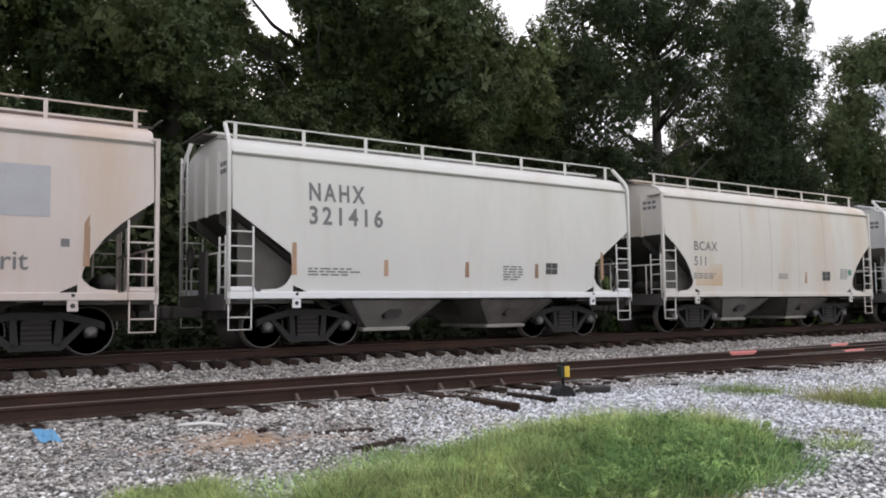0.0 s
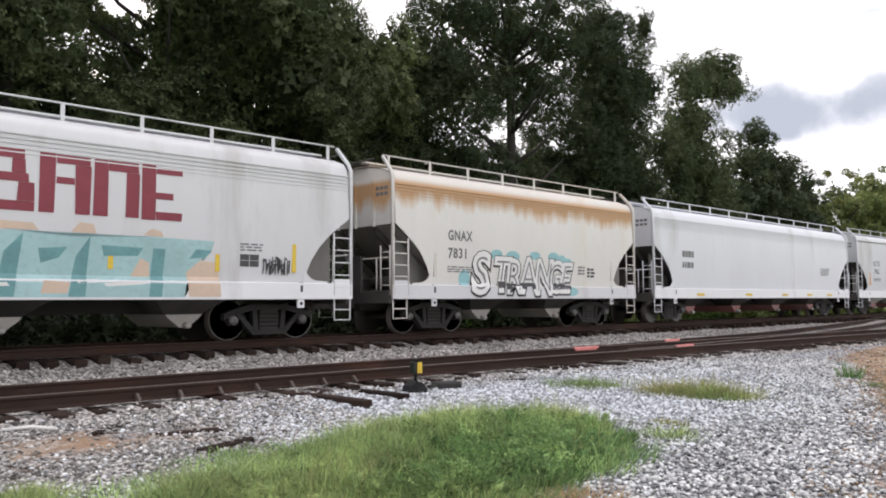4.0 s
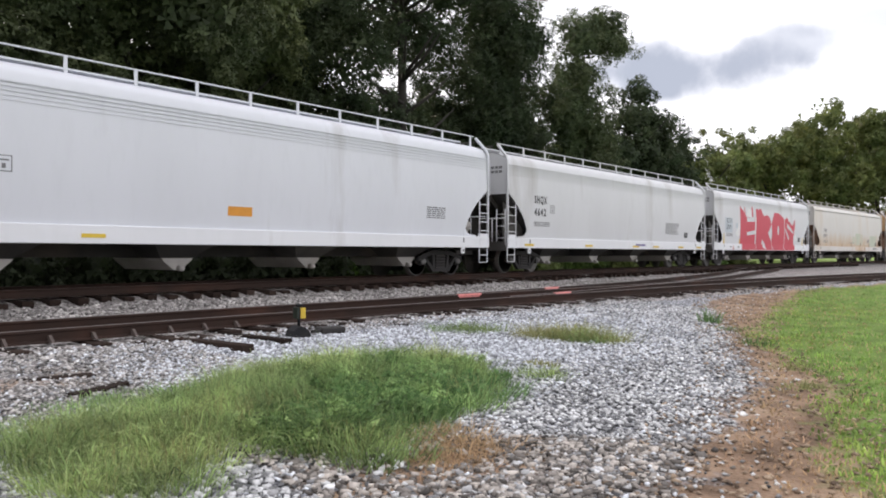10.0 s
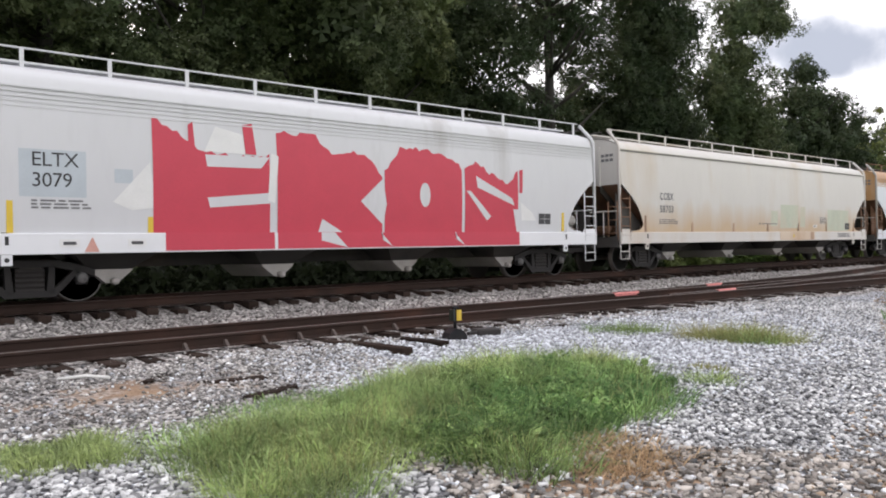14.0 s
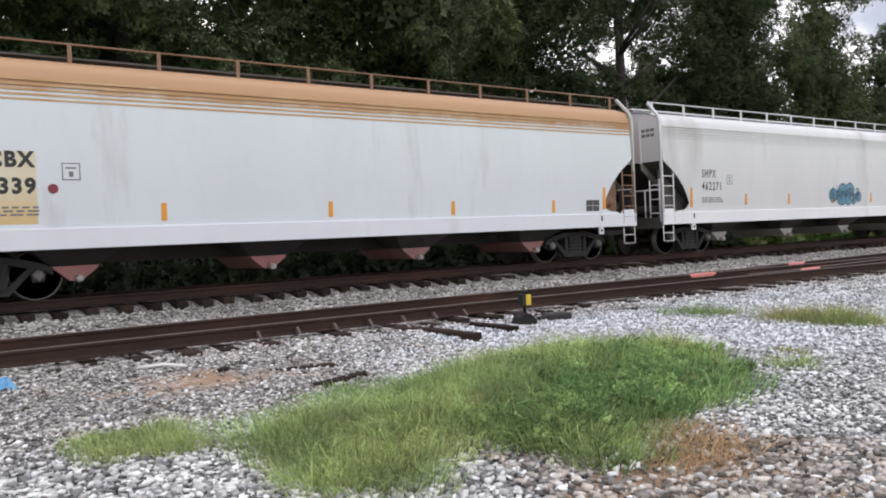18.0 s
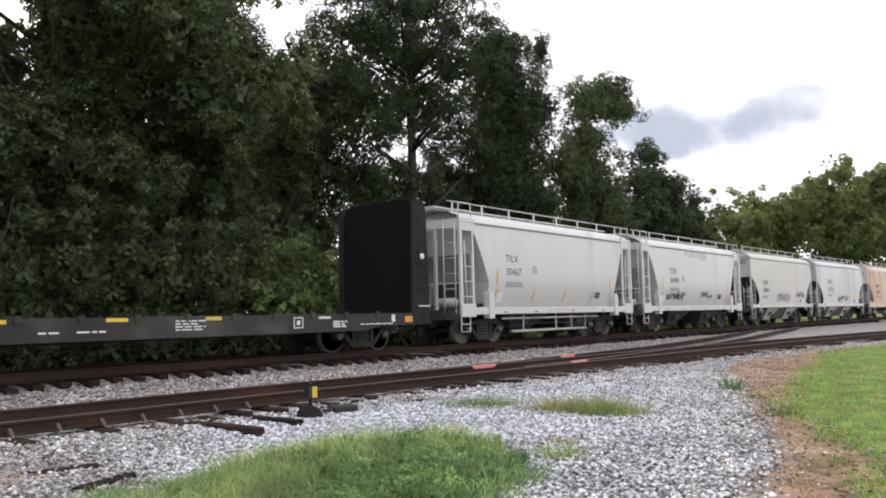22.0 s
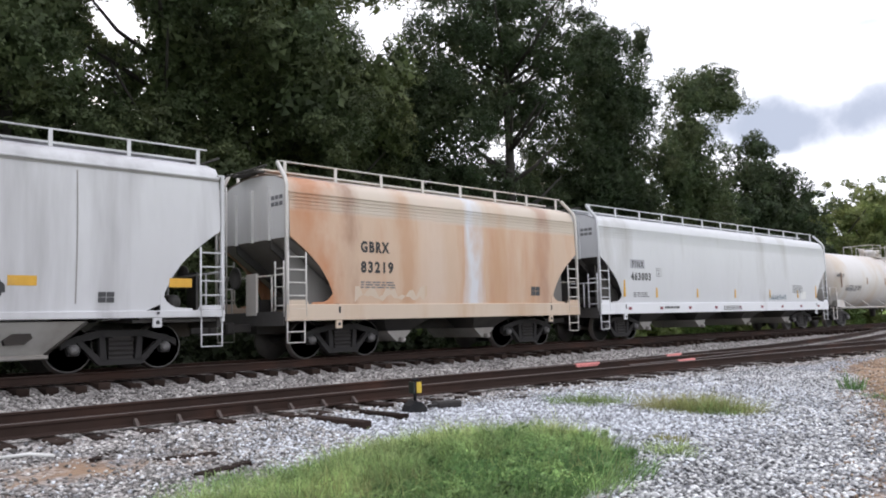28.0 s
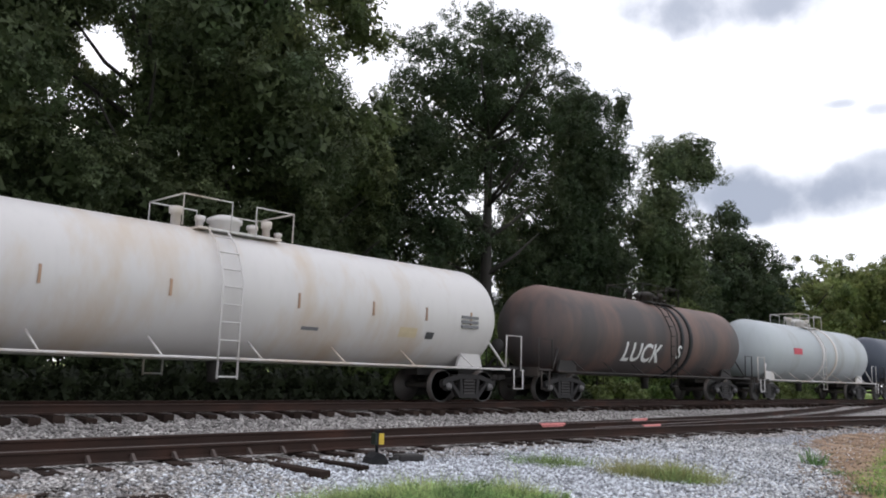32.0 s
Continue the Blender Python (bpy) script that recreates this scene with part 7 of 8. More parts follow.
    car, h = tank_car(dict(length=16.1, paint=P_TANK_BLACK, trim=STEEL_DARK, platform=0.9, bands=(1.2, 1.9), band_paint=BLACK_PAINT, radius=1.52, label="sooty black tank car with rusty top and white scrawl"))
    lettering(car, "LUCK", -h + 5.1, 1.48, 0.66, G_WHITE, (1.52, 2.42), bold=0.02, name="graffiti", wide=1.1)
    lettering(car, "S", -h + 8.9, 1.68, 0.5, G_WHITE, (1.55, 2.42), bold=0.02, name="graffiti")
    couple(car, 351.25, 16.1)

    car, h = tank_car(dict(length=16.3, paint=P_TANK_GREY, trim=P_TANK, platform=0.0, bands=(-0.3, 1.5), band_paint=P_TANK, radius=1.5, label="grey-blue tank car with a cream band"))
    bm = bmesh.new()
    box(bm, -h + 4.0, -h + 5.0, -1.515, -1.49, 2.3, 2.6)
    part("stencil_block", bm, G_RED, car)
    couple(car, 367.95, 16.3)
    car, h = tank_car(dict(length=16.3, paint=P_TANK_BLUE, trim=STEEL_DARK, platform=0.0, label="dark blue tank car at the tail"))
    couple(car, 384.90, 16.3)


build_train()

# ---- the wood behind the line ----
# line from the camera's place to the sun, kept clear of leaves
EYE_TO_SUN = (Vector((0, 0, 1.55)), Vector((math.sin(radians(SUN_AZ)) * math.cos(radians(SUN_EL)), math.cos(radians(SUN_AZ)) * math.cos(radians(SUN_EL)), math.sin(radians(SUN_EL)))))


def leaf_mesh(name, lobes, count, size, seed, material, squash=0.75, hang=0.0, core=0.3, clump=0.68, origin=None):
    """A crown of many single leaves in rounded clumps on a few lobes (centre, radii), with larger shaded sprays inside.
    origin: where the tree stands; if given, leaves near the line from the camera's eye to the sun are left out."""
    rng = np.random.default_rng(seed)
    weights = np.array([r[0] * r[1] + r[0] * r[2] + r[1] * r[2] for _, r in lobes])
    weights = weights / weights.sum()
    all_centres, all_radii = np.array([c for c, _ in lobes]), np.array([r for _, r in lobes])

    def unit(n):
        way = rng.normal(size=(n, 3))
        return way / np.linalg.norm(way, axis=1)[:, None]

    def on_lobes(n, inner, outer):
        which = rng.choice(len(lobes), n, p=weights)
        way = unit(n)
        bumps = 1 + 0.20 * np.sin(way[:, 0] * 5 + seed) * np.sin(way[:, 1] * 4 + 2 * seed) + 0.14 * np.sin(way[:, 2] * 7 + seed)
        return all_centres[which] + way * all_radii[which] * (rng.uniform(inner, outer, n) * bumps)[:, None], way

    per = 54
    hubs, _ = on_lobes(max(4, count // per), 0.72, 1.06)
    out = unit(len(hubs) * per)
    reach = np.repeat(clump * rng.uniform(0.55, 1.3, len(hubs)), per)
    at = np.repeat(hubs, per, 0) + out * (reach * rng.uniform(0.7, 1.1, len(out)))[:, None] * np.array([1, 1, 0.72 * (1 + hang)])
    facing = out + rng.normal(size=out.shape) * 0.55 + np.array([0, 0, 0.35])
    sizes = size * rng.uniform(0.6, 1.35, len(at))
    inner, way = on_lobes(int(count * core), 0.15, 0.74)
    at, facing = np.concatenate([at, inner]), np.concatenate([facing, way + rng.normal(size=way.shape) * 0.5])
    sizes = np.concatenate([sizes, size * 2.1 * rng.uniform(0.7, 1.3, len(inner))])
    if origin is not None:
        off = at + np.array(origin) - np.array(EYE_TO_SUN[0])
        beam = np.array(EYE_TO_SUN[1])
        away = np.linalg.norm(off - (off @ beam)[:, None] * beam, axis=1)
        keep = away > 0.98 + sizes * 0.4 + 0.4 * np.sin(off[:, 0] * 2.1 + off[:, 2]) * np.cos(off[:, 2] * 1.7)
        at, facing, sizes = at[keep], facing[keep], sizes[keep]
    n = len(at)
    normal = facing / np.linalg.norm(facing, axis=1)[:, None]
    side = np.cross(normal, rng.normal(size=(n, 3)))
    side /= np.linalg.norm(side, axis=1)[:, None]
    along = np.cross(normal, side)
    start = rng.uniform(0, 2.1, n)
    points = [at]
    for k in range(3):
        turn = start + 2.1 * k + rng.uniform(-0.5, 0.5, n)
        out = side * np.cos(turn)[:, None] + along * np.sin(turn)[:, None] + normal * rng.uniform(-0.5, 0.5, n)[:, None]
        across = np.cross(normal, out)
        long = (sizes * rng.uniform(0.40, 0.66, n))[:, None]
        wide = (sizes * squash * rng.uniform(0.20, 0.40, n))[:, None]
        points += [at + out * long + across * wide, at + out * long * 0.9 - across * wide]
    verts = np.stack(points, 1).reshape(-1, 3)
    faces = (np.array([(0, 1, 2), (0, 3, 4), (0, 5, 6)])[None] + (np.arange(n) * 7)[:, None, None]).ravel()
    mesh = bpy.data.meshes.new(name)
    mesh.vertices.add(len(verts))
    mesh.vertices.foreach_set("co", verts.astype(np.float32).ravel())
    mesh.loops.add(len(faces))
    mesh.loops.foreach_set("vertex_index", faces.astype(np.int32))
    mesh.polygons.add(3 * n)
    mesh.polygons.foreach_set("loop_start", np.arange(0, 9 * n, 3, dtype=np.int32))
    mesh.update(calc_edges=True)
    mesh.materials.append(material)
    return mesh


def trunk_bm(height, radius, limbs, seed, spread=4.0):
    rng = random.Random(seed)
    bm = bmesh.new()
    pts, rad = [], []
    dx, dy = 0.0, 0.0
    for k in range(7):
        u = k / 6
        dx += rng.uniform(-0.25, 0.25)
        dy += rng.uniform(-0.25, 0.25)
        pts.append((dx * u, dy * u, height * u - 0.3))
        rad.append(radius * (1.25 if k == 0 else 1 - 0.75 * u))
    tube(bm, pts, rad, 8)
    for k in range(limbs):
        u = rng.uniform(0.35, 0.9)
        base = Vector(pts[0]).lerp(Vector(pts[-1]), u)
        a = rng.uniform(0, 6.28)
        reach = spread * rng.uniform(0.5, 1.0)
        mid = base + Vector((math.cos(a) * reach * 0.5, math.sin(a) * reach * 0.5, reach * 0.35))
        tip = base + Vector((math.cos(a) * reach, math.sin(a) * reach, reach * rng.uniform(0.6, 1.0)))
        tube(bm, [base, mid, tip], [radius * 0.38 * (1.1 - u * 0.5), radius * 0.2, 0.03], 5)
    return bm


def tree(name, label, x, y, lobes, count, size, seed, material, height, radius, limbs=9, spread=4.0, hang=0.0, group="trees of the wood", core=0.3, clear_eye_line=False):
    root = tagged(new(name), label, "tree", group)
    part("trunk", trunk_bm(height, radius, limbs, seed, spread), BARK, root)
    shared("crown", leaf_mesh("crown", lobes, count, size, seed, material, hang=hang, core=core, origin=(x, y, ground_height(x, y)) if clear_eye_line else None), None, root)
    root.matrix_basis = pose(x, y, ground_height(x, y))
    return root


def lobes_of(seed, height, wide, base, n=9):
    rng = random.Random(seed)
    out = [((0, 0, base + (height - base) * 0.55), (wide * 0.62, wide * 0.62, (height - base) * 0.46))]
    for k in range(n):
        u = rng.uniform(0.05, 0.95)
        a = rng.uniform(0, 6.28)
        reach = wide * (0.35 + 0.5 * math.sin(math.pi * min(max(u, 0.1), 0.9)))
        r = wide * rng.uniform(0.28, 0.45)
        out.append(((math.cos(a) * reach, math.sin(a) * reach, base + (height - base) * (0.12 + 0.78 * u)), (r, r, r * rng.uniform(0.7, 1.05))))
    return out


def build_wood():
    vine = "tall broadleaf tree overgrown with vines at the edge of the wood"
    # a dense wall of vine-hung trees towards the sun
    rng = random.Random(4)
    protos = []
    for k in range(4):
        height, wide = (21.5, 24.0, 20.0, 25.0)[k], (4.6, 5.2, 4.4, 5.0)[k]
        protos.append(tree("broadleaf_tree", vine, -60 - 12 * k, 40, lobes_of(k + 1, height, wide, 0.8, 15), 11000, 0.29, k + 1, (LEAF_DARK, LEAF_MID, LEAF_DARK, LEAF_MID)[k], height * 0.8, 0.4, 8, 4.0, 0.3))
    spots = [(-10.5, 28, 3), (-5.5, 30.5, 0), (-1.0, 27.8, 2), (3.4, 29.8, 1), (19.7, 29.9, 1),
             (1, 37, 1)]
    for x, y, k in spots:
        copy_thing(protos[k], pose(x, y, ground_height(x, y) - 0.2, 0, 0, rng.uniform(0, 360)))
    for p in protos:
        for o in (*p.children, p):
            bpy.data.objects.remove(o)
    # crowns with a gap cut to fit the camera's view of the sun
    for x, y, k in ((7.4, 28.0, 3), (13.6, 28.9, 1), (10.5, 36.5, 3), (18.5, 36.5, 1), (16.6, 28.6, 2)):
        tree("broadleaf_tree", vine, x, y, lobes_of(k + 101, (20.0, 25.0, 21.0, 24.0)[k], 4.8, 0.8, 15), 15000 if y < 32 else 6500, 0.27 if y < 32 else 0.36, k + 101, LEAF_DARK, 18, 0.4, 8, 4.0, 0.3, clear_eye_line=True)
    # the open oak, through which the sky shows
    oak = [((0, 0, 20.0), (5.4, 4, 3.0)), ((-3.3, 0, 17.0), (3.2, 3.2, 3.6)), ((4.6, 0, 17.6), (3.8, 3.4, 4.2)), ((-5.8, 0, 11.4), (3.0, 2.8, 3.2)), ((5.8, 0, 12.0), (2.8, 2.8, 3.4)), ((0.6, 1, 14.4), (4.0, 2.8, 2.6)),
           ((-1.0, 2, 9.6), (3.0, 2.2, 1.8)), ((-5.0, 0, 6.4), (2.6, 2.2, 2.2)), ((5.6, 0, 6.6), (2.6, 2.4, 2.6)), ((1.5, 0, 22.0), (3.2, 2.6, 1.5)), ((0.5, 0.5, 17.2), (5.0, 3.2, 2.6)), ((3.0, 1, 9.0), (3.4, 2.4, 2.4)), ((-3.0, 1, 8.6), (3.0, 2.4, 2.2)), ((2.8, 1.5, 4.6), (3.0, 2.2, 2.2)), ((-2.0, 1.5, 4.4), (3.0, 2.2, 2.0)), ((-3.4, 1, 13.2), (3.2, 2.4, 2.4)), ((3.4, 1, 14.2), (3.0, 2.4, 2.4)), ((7.0, 1, 9.4), (2.4, 2.2, 2.6)), ((-5.6, 0, 13.6), (1.8, 1.5, 1.6)),
           ((-7.6, 0, 13.4), (1.9, 2.0, 2.2)), ((-8.4, 0.5, 10.2), (1.8, 1.9, 2.2)), ((-7.2, 0, 15.0), (1.5, 1.5, 1.3)), ((-5.4, 0, 17.0), (1.8, 1.8, 1.6)), ((-8.0, 0.5, 6.6), (2.0, 2.0, 2.2))]
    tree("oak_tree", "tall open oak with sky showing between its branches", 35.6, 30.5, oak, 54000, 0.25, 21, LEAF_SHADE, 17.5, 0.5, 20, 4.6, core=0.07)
    tree("broadleaf_tree", vine, 25.6, 32.0, lobes_of(31, 16.2, 3.5, 1.0, 12), 16000, 0.27, 31, LEAF_DARK, 13, 0.35, 8, 3.0, 0.2)
    tree("broadleaf_tree", vine, 22.8, 31.0, lobes_of(33, 16.8, 3.0, 1.0, 12), 14000, 0.27, 33, LEAF_DARK, 13, 0.35, 8, 3.0, 0.2)
    tree("broadleaf_tree", vine, 29.6, 33.5, lobes_of(37, 15.6, 2.8, 3.0, 9), 11000, 0.26, 37, LEAF_MID, 14, 0.3, 8, 3.0)
    # the two vine towers
    tower = [((-1.6, 0, 4.0), (4.5, 3, 4.4)), ((-2.1, 0, 10.0), (4.2, 2.8, 4.2)), ((-2.3, 0, 15.0), (3.8, 2.6, 3.4)), ((-3.2, 0, 19.0), (2.6, 2.2, 2.5)), ((2.5, 0, 20.9), (0.55, 0.6, 1.5)), ((1.7, 0, 16.4), (1.3, 1.3, 1.8))]
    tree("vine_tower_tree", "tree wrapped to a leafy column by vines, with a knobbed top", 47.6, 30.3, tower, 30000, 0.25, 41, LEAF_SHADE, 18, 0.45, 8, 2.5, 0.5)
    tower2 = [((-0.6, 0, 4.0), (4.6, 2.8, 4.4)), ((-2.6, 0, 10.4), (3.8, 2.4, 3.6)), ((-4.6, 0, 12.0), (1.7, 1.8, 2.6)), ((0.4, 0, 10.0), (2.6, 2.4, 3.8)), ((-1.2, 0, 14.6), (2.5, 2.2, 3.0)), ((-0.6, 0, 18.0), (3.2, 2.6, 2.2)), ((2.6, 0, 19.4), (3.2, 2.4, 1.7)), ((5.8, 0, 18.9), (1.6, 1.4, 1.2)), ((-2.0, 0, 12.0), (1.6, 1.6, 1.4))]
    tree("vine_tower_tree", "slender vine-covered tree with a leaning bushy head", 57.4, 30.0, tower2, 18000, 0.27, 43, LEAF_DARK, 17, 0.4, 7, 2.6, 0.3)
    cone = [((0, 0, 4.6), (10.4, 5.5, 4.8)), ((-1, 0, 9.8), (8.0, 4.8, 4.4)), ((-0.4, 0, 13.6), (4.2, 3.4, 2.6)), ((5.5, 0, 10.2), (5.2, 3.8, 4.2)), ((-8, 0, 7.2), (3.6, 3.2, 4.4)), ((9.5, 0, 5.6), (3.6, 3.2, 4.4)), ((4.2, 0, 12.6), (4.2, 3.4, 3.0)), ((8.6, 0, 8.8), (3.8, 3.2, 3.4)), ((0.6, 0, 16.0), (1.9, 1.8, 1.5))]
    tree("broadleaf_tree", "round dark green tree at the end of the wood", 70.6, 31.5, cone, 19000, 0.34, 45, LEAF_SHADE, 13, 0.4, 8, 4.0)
    # sunlight on this tree is put into its leaf colour
    tree("broadleaf_tree", "young tree in sunlit yellow-green leaf colour at the edge of the wood", 55.3, 27.6, lobes_of(50, 7.2, 1.7, 1.6, 9), 5000, 0.24, 50, LEAF_LIGHT, 5.5, 0.14, 6, 1.4)
    tree("broadleaf_tree", vine, 53.0, 34.0, lobes_of(47, 14, 3.4, 0.6, 9), 11000, 0.29, 47, LEAF_DARK, 11, 0.35, 7, 3.0)
    tree("broadleaf_tree", vine, 42.6, 33.5, lobes_of(48, 12.5, 2.8, 0.6, 8), 10000, 0.28, 48, LEAF_MID, 10, 0.35, 7, 2.6)
    tree("broadleaf_tree", vine, 63.5, 33.5, lobes_of(49, 13, 3.2, 0.6, 8), 9000, 0.30, 49, LEAF_DARK, 10, 0.35, 7, 2.6)
    for k, x in enumerate((23.5, 29.5, 40.5, 51, 57, 64, 78, 12.6, 17.4, 6.5)):
        tree("broadleaf_tree", "shaded tree inside the wood", x, 36.5 + (k % 3), lobes_of(120 + k, 9.5 + (k * 37 % 5) * 0.7, 4.0, 0.4, 9), 3400, 0.42, 120 + k, LEAF_DARK, 8, 0.3, 6, 2.6)
    # trees along the curve, their sunlight put into a lighter leaf colour
    far = [tree("broadleaf_tree", "light green tree beyond the curve of the line", -80, 60, lobes_of(51 + k, h0, w0, 0.5, 14), 4800, 0.40, 51 + k, LEAF_LIGHT, h0 * 0.7, 0.4, 8, 4.0, group="trees along the curve") for k, (h0, w0) in enumerate(((13.5, 5.5), (17.0, 6.0)))]
    for x, y, k, s in ((84, 33, 0, 0.95), (91, 33, 0, 1.05), (98, 31, 0, 1.1), (103, 28.5, 1, 1.0), (108, 25.5, 1, 1.1), (111, 22, 1, 1.25), (118, 19, 1, 1.2), (80, 42, 1, 0.9), (95, 42, 1, 1.0), (112, 36, 1, 1.1), (128, 24, 1, 1.3), (140, 14, 1, 1.2), (150, 2, 1, 1.1)):
        copy_thing(far[k], pose(x, y, -0.2, 0, 0, 37.0 * x) @ Matrix.Scale(s, 4))
    for p in far:
        for o in (*p.children, p):
            bpy.data.objects.remove(o)
    # tangled growth along the ditch
    protos = []
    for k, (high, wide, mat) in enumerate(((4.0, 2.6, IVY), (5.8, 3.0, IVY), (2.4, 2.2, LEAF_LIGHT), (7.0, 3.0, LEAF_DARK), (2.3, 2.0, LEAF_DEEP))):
        rng2 = random.Random(70 + k)
        lob = [((rng2.uniform(-wide, wide) * 0.7, rng2.uniform(-0.8, 0.8), high * rng2.uniform(0.25, 0.62)), (wide * rng2.uniform(0.35, 0.6), 1.1, high * rng2.uniform(0.28, 0.42))) for _ in range(8)]
        lob += [((wide * u, -0.2, 0.55), (wide * 0.35, 0.8, 0.7)) for u in (-0.75, -0.25, 0.25, 0.75)]
        root = tagged(new("vine_thicket"), ("thicket of broad vine leaves along the ditch", "tall tangled thicket under the trees", "low light green brush beside the line", "dark wall of brush under the wood", "low shaded undergrowth along the ditch")[k], "bush", "thickets along the ditch")
        for _ in range(3):
            bm = bmesh.new()
            x0 = rng2.uniform(-wide, wide) * 0.7
            tube(bm, [(x0, 0, -0.2), (x0 + rng2.uniform(-0.4, 0.4), rng2.uniform(-0.3, 0.3), high * 0.4), (x0 + rng2.uniform(-0.8, 0.8), rng2.uniform(-0.5, 0.5), high * 0.75)], [0.06, 0.04, 0.015], 5)
            part("stem", bm, BARK, root)
        shared("foliage", leaf_mesh("foliage", lob, (2500, 2500, 1500, 1700, 800)[k], 0.26, 70 + k, mat, core=0.25, clump=0.45), None, root)
        protos.append(root)
    rng = random.Random(8)
    x = -8.0
    while x < 76:
        k = 3 if x < 19 else 1 if 44 < x < 60 else 0
        if x >= 19 and rng.random() < 0.5:
            k = 1
        y = 24.4 + rng.uniform(-0.6, 0.9) + (0.8 if k in (1, 3) else 0)
        s = rng.uniform(0.85, 1.15) * (1.0 if x < 40 else 0.8)
        copy_thing(protos[k], pose(x, y, ground_height(x, y), 0, 0, rng.uniform(-15, 15)) @ Matrix.Scale(s, 4))
        if x < 21:
            copy_thing(protos[3], pose(x + 1.2, 26.4, ground_height(x, 26.4) - 0.1, 0, 0, 40 * math.sin(x)) @ Matrix.Scale(0.9, 4))
        if 21 < x < 50:
            copy_thing(protos[1], pose(x + 1.2, 26.6 + rng.uniform(-0.4, 0.4), ground_height(x, 26.6), 0, 0, rng.uniform(-25, 25)) @ Matrix.Scale(rng.uniform(0.85, 1.15), 4))
        # low dark row placed to cover brighter leaves seen beneath the cars
        if x < 33:
            for dx in (0.0, 1.3):
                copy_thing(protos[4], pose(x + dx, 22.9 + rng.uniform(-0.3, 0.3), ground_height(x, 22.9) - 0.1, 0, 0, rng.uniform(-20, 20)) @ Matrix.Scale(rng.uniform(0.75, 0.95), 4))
        elif rng.random() < 0.6:
            copy_thing(protos[2], pose(x + 1, y - 1.6, ground_height(x, y - 1.6), 0, 0, rng.uniform(-20, 20)) @ Matrix.Scale(rng.uniform(0.6, 0.9), 4))
        x += rng.uniform(2.2, 3.0) if x < 45 else rng.uniform(2.8, 3.8)
    for p in protos:
        for o in (*p.children, p):
            bpy.data.objects.remove(o)


build_wood()

# ---- grass, stones and small things on the yard ----


def inside(x, y, poly):
    hit = False
    for (x0, y0), (x1, y1) in zip(poly, poly[1:] + poly[:1]):
        if (y0 > y) != (y1 > y) and x < (x1 - x0) * (y - y0) / (y1 - y0) + x0:
            hit = not hit
    return hit


def blades(name, spots, low, high, material, seed, label, category="grass", lean=0.5, wide=0.006, kind="stuff"):
    """Single bent blades, two faces each, standing at the spots: (x, y, how tall, way of the lean or None)."""
    rng = random.Random(seed)
    verts, faces = [], []
    for x, y, k, *way in spots:
        z = ground_height(x, y) - 0.01
        h = rng.uniform(low, high) * k
        a = way[0] + rng.gauss(0, 0.5) if way else rng.uniform(0, 6.28)
        c, s = math.cos(a), math.sin(a)
        t = rng.uniform(0, 6.28)
        u, v = math.cos(t), math.sin(t)
        bend = h * rng.uniform(0.1, lean)
        w = wide * rng.uniform(0.6, 1.5)
        n = len(verts)
        verts += [(x - v * w, y + u * w, z), (x + v * w, y - u * w, z), (x + c * bend * 0.35 + v * w * 0.8, y + s * bend * 0.35 - u * w * 0.8, z + h * 0.65),
                  (x + c * bend * 0.35 - v * w * 0.8, y + s * bend * 0.35 + u * w * 0.8, z + h * 0.65), (x + c * bend, y + s * bend, z + h * (0.98 - 0.2 * min(bend / h, 2.2)))]
        faces += [(n, n + 1, n + 2, n + 3), (n + 3, n + 2, n + 4)]
    mesh = bpy.data.meshes.new(name)
    mesh.from_pydata(verts, [], faces)
    mesh.materials.append(material)
    return tagged(new(name, mesh), label, category, kind=kind)


def tufts(poly, count, per, seed, size=0.16, thin=None):
    """Spots of blades that fan out from the hearts of many tufts inside an outline."""
    rng = random.Random(seed)
    out = []
    for x, y, k in scatter(poly, count, seed, soft=0.15):
        if thin and inside(x, y, thin) and rng.random() < 0.65:
            continue
        tall = k * rng.uniform(0.3, 1.3)
        for _ in range(int(per * rng.uniform(0.5, 1.4))):
            a, r = rng.uniform(0, 6.28), size * rng.random() ** 0.7 * (0.5 + tall)
            out.append((x + math.cos(a) * r, y + math.sin(a) * r, tall * (1.1 - 0.5 * r / size * 0.5), a))
    return out


PATCH = [(2.45, 5.68), (2.65, 5.82), (3.54, 6.14), (5.2, 6.6), (6.0, 6.85), (7.0, 6.65), (7.8, 6.0), (7.5, 5.3), (6.9, 4.7), (6.1, 4.1), (5.4, 4.2), (4.7, 3.9), (4.1, 3.5), (3.8, 3.7), (3.67, 4.33), (3.34, 4.42), (2.9, 4.2), (2.6, 3.9), (2.2, 4.3), (2.2, 4.9)]
PALE_PATCH = [(2.4, 5.6), (2.7, 5.75), (3.6, 6.1), (4.75, 6.4), (5.6, 6.7), (5.0, 5.6), (4.3, 5.1), (3.6, 4.8), (3.1, 4.4), (2.6, 3.95), (2.2, 4.3), (2.15, 4.9)]
FRINGE = [(2.2, 6.0), (2.6, 6.0), (3.3, 6.2), (4.3, 6.3), (4.75, 6.4), (4.2, 7.0), (3.6, 6.7), (2.5, 6.3)]
LEFT_PATCH = [(1.27, 6.2), (1.43, 5.95), (1.9, 5.65), (2.05, 6.0), (1.95, 6.4), (1.55, 6.55)]
TALL_PATCH = [(4.3, 4.4), (5.0, 4.5), (6.0, 4.5), (6.9, 5.0), (7.45, 5.6), (7.3, 6.2), (6.4, 6.4), (5.6, 6.1), (4.9, 5.3)]
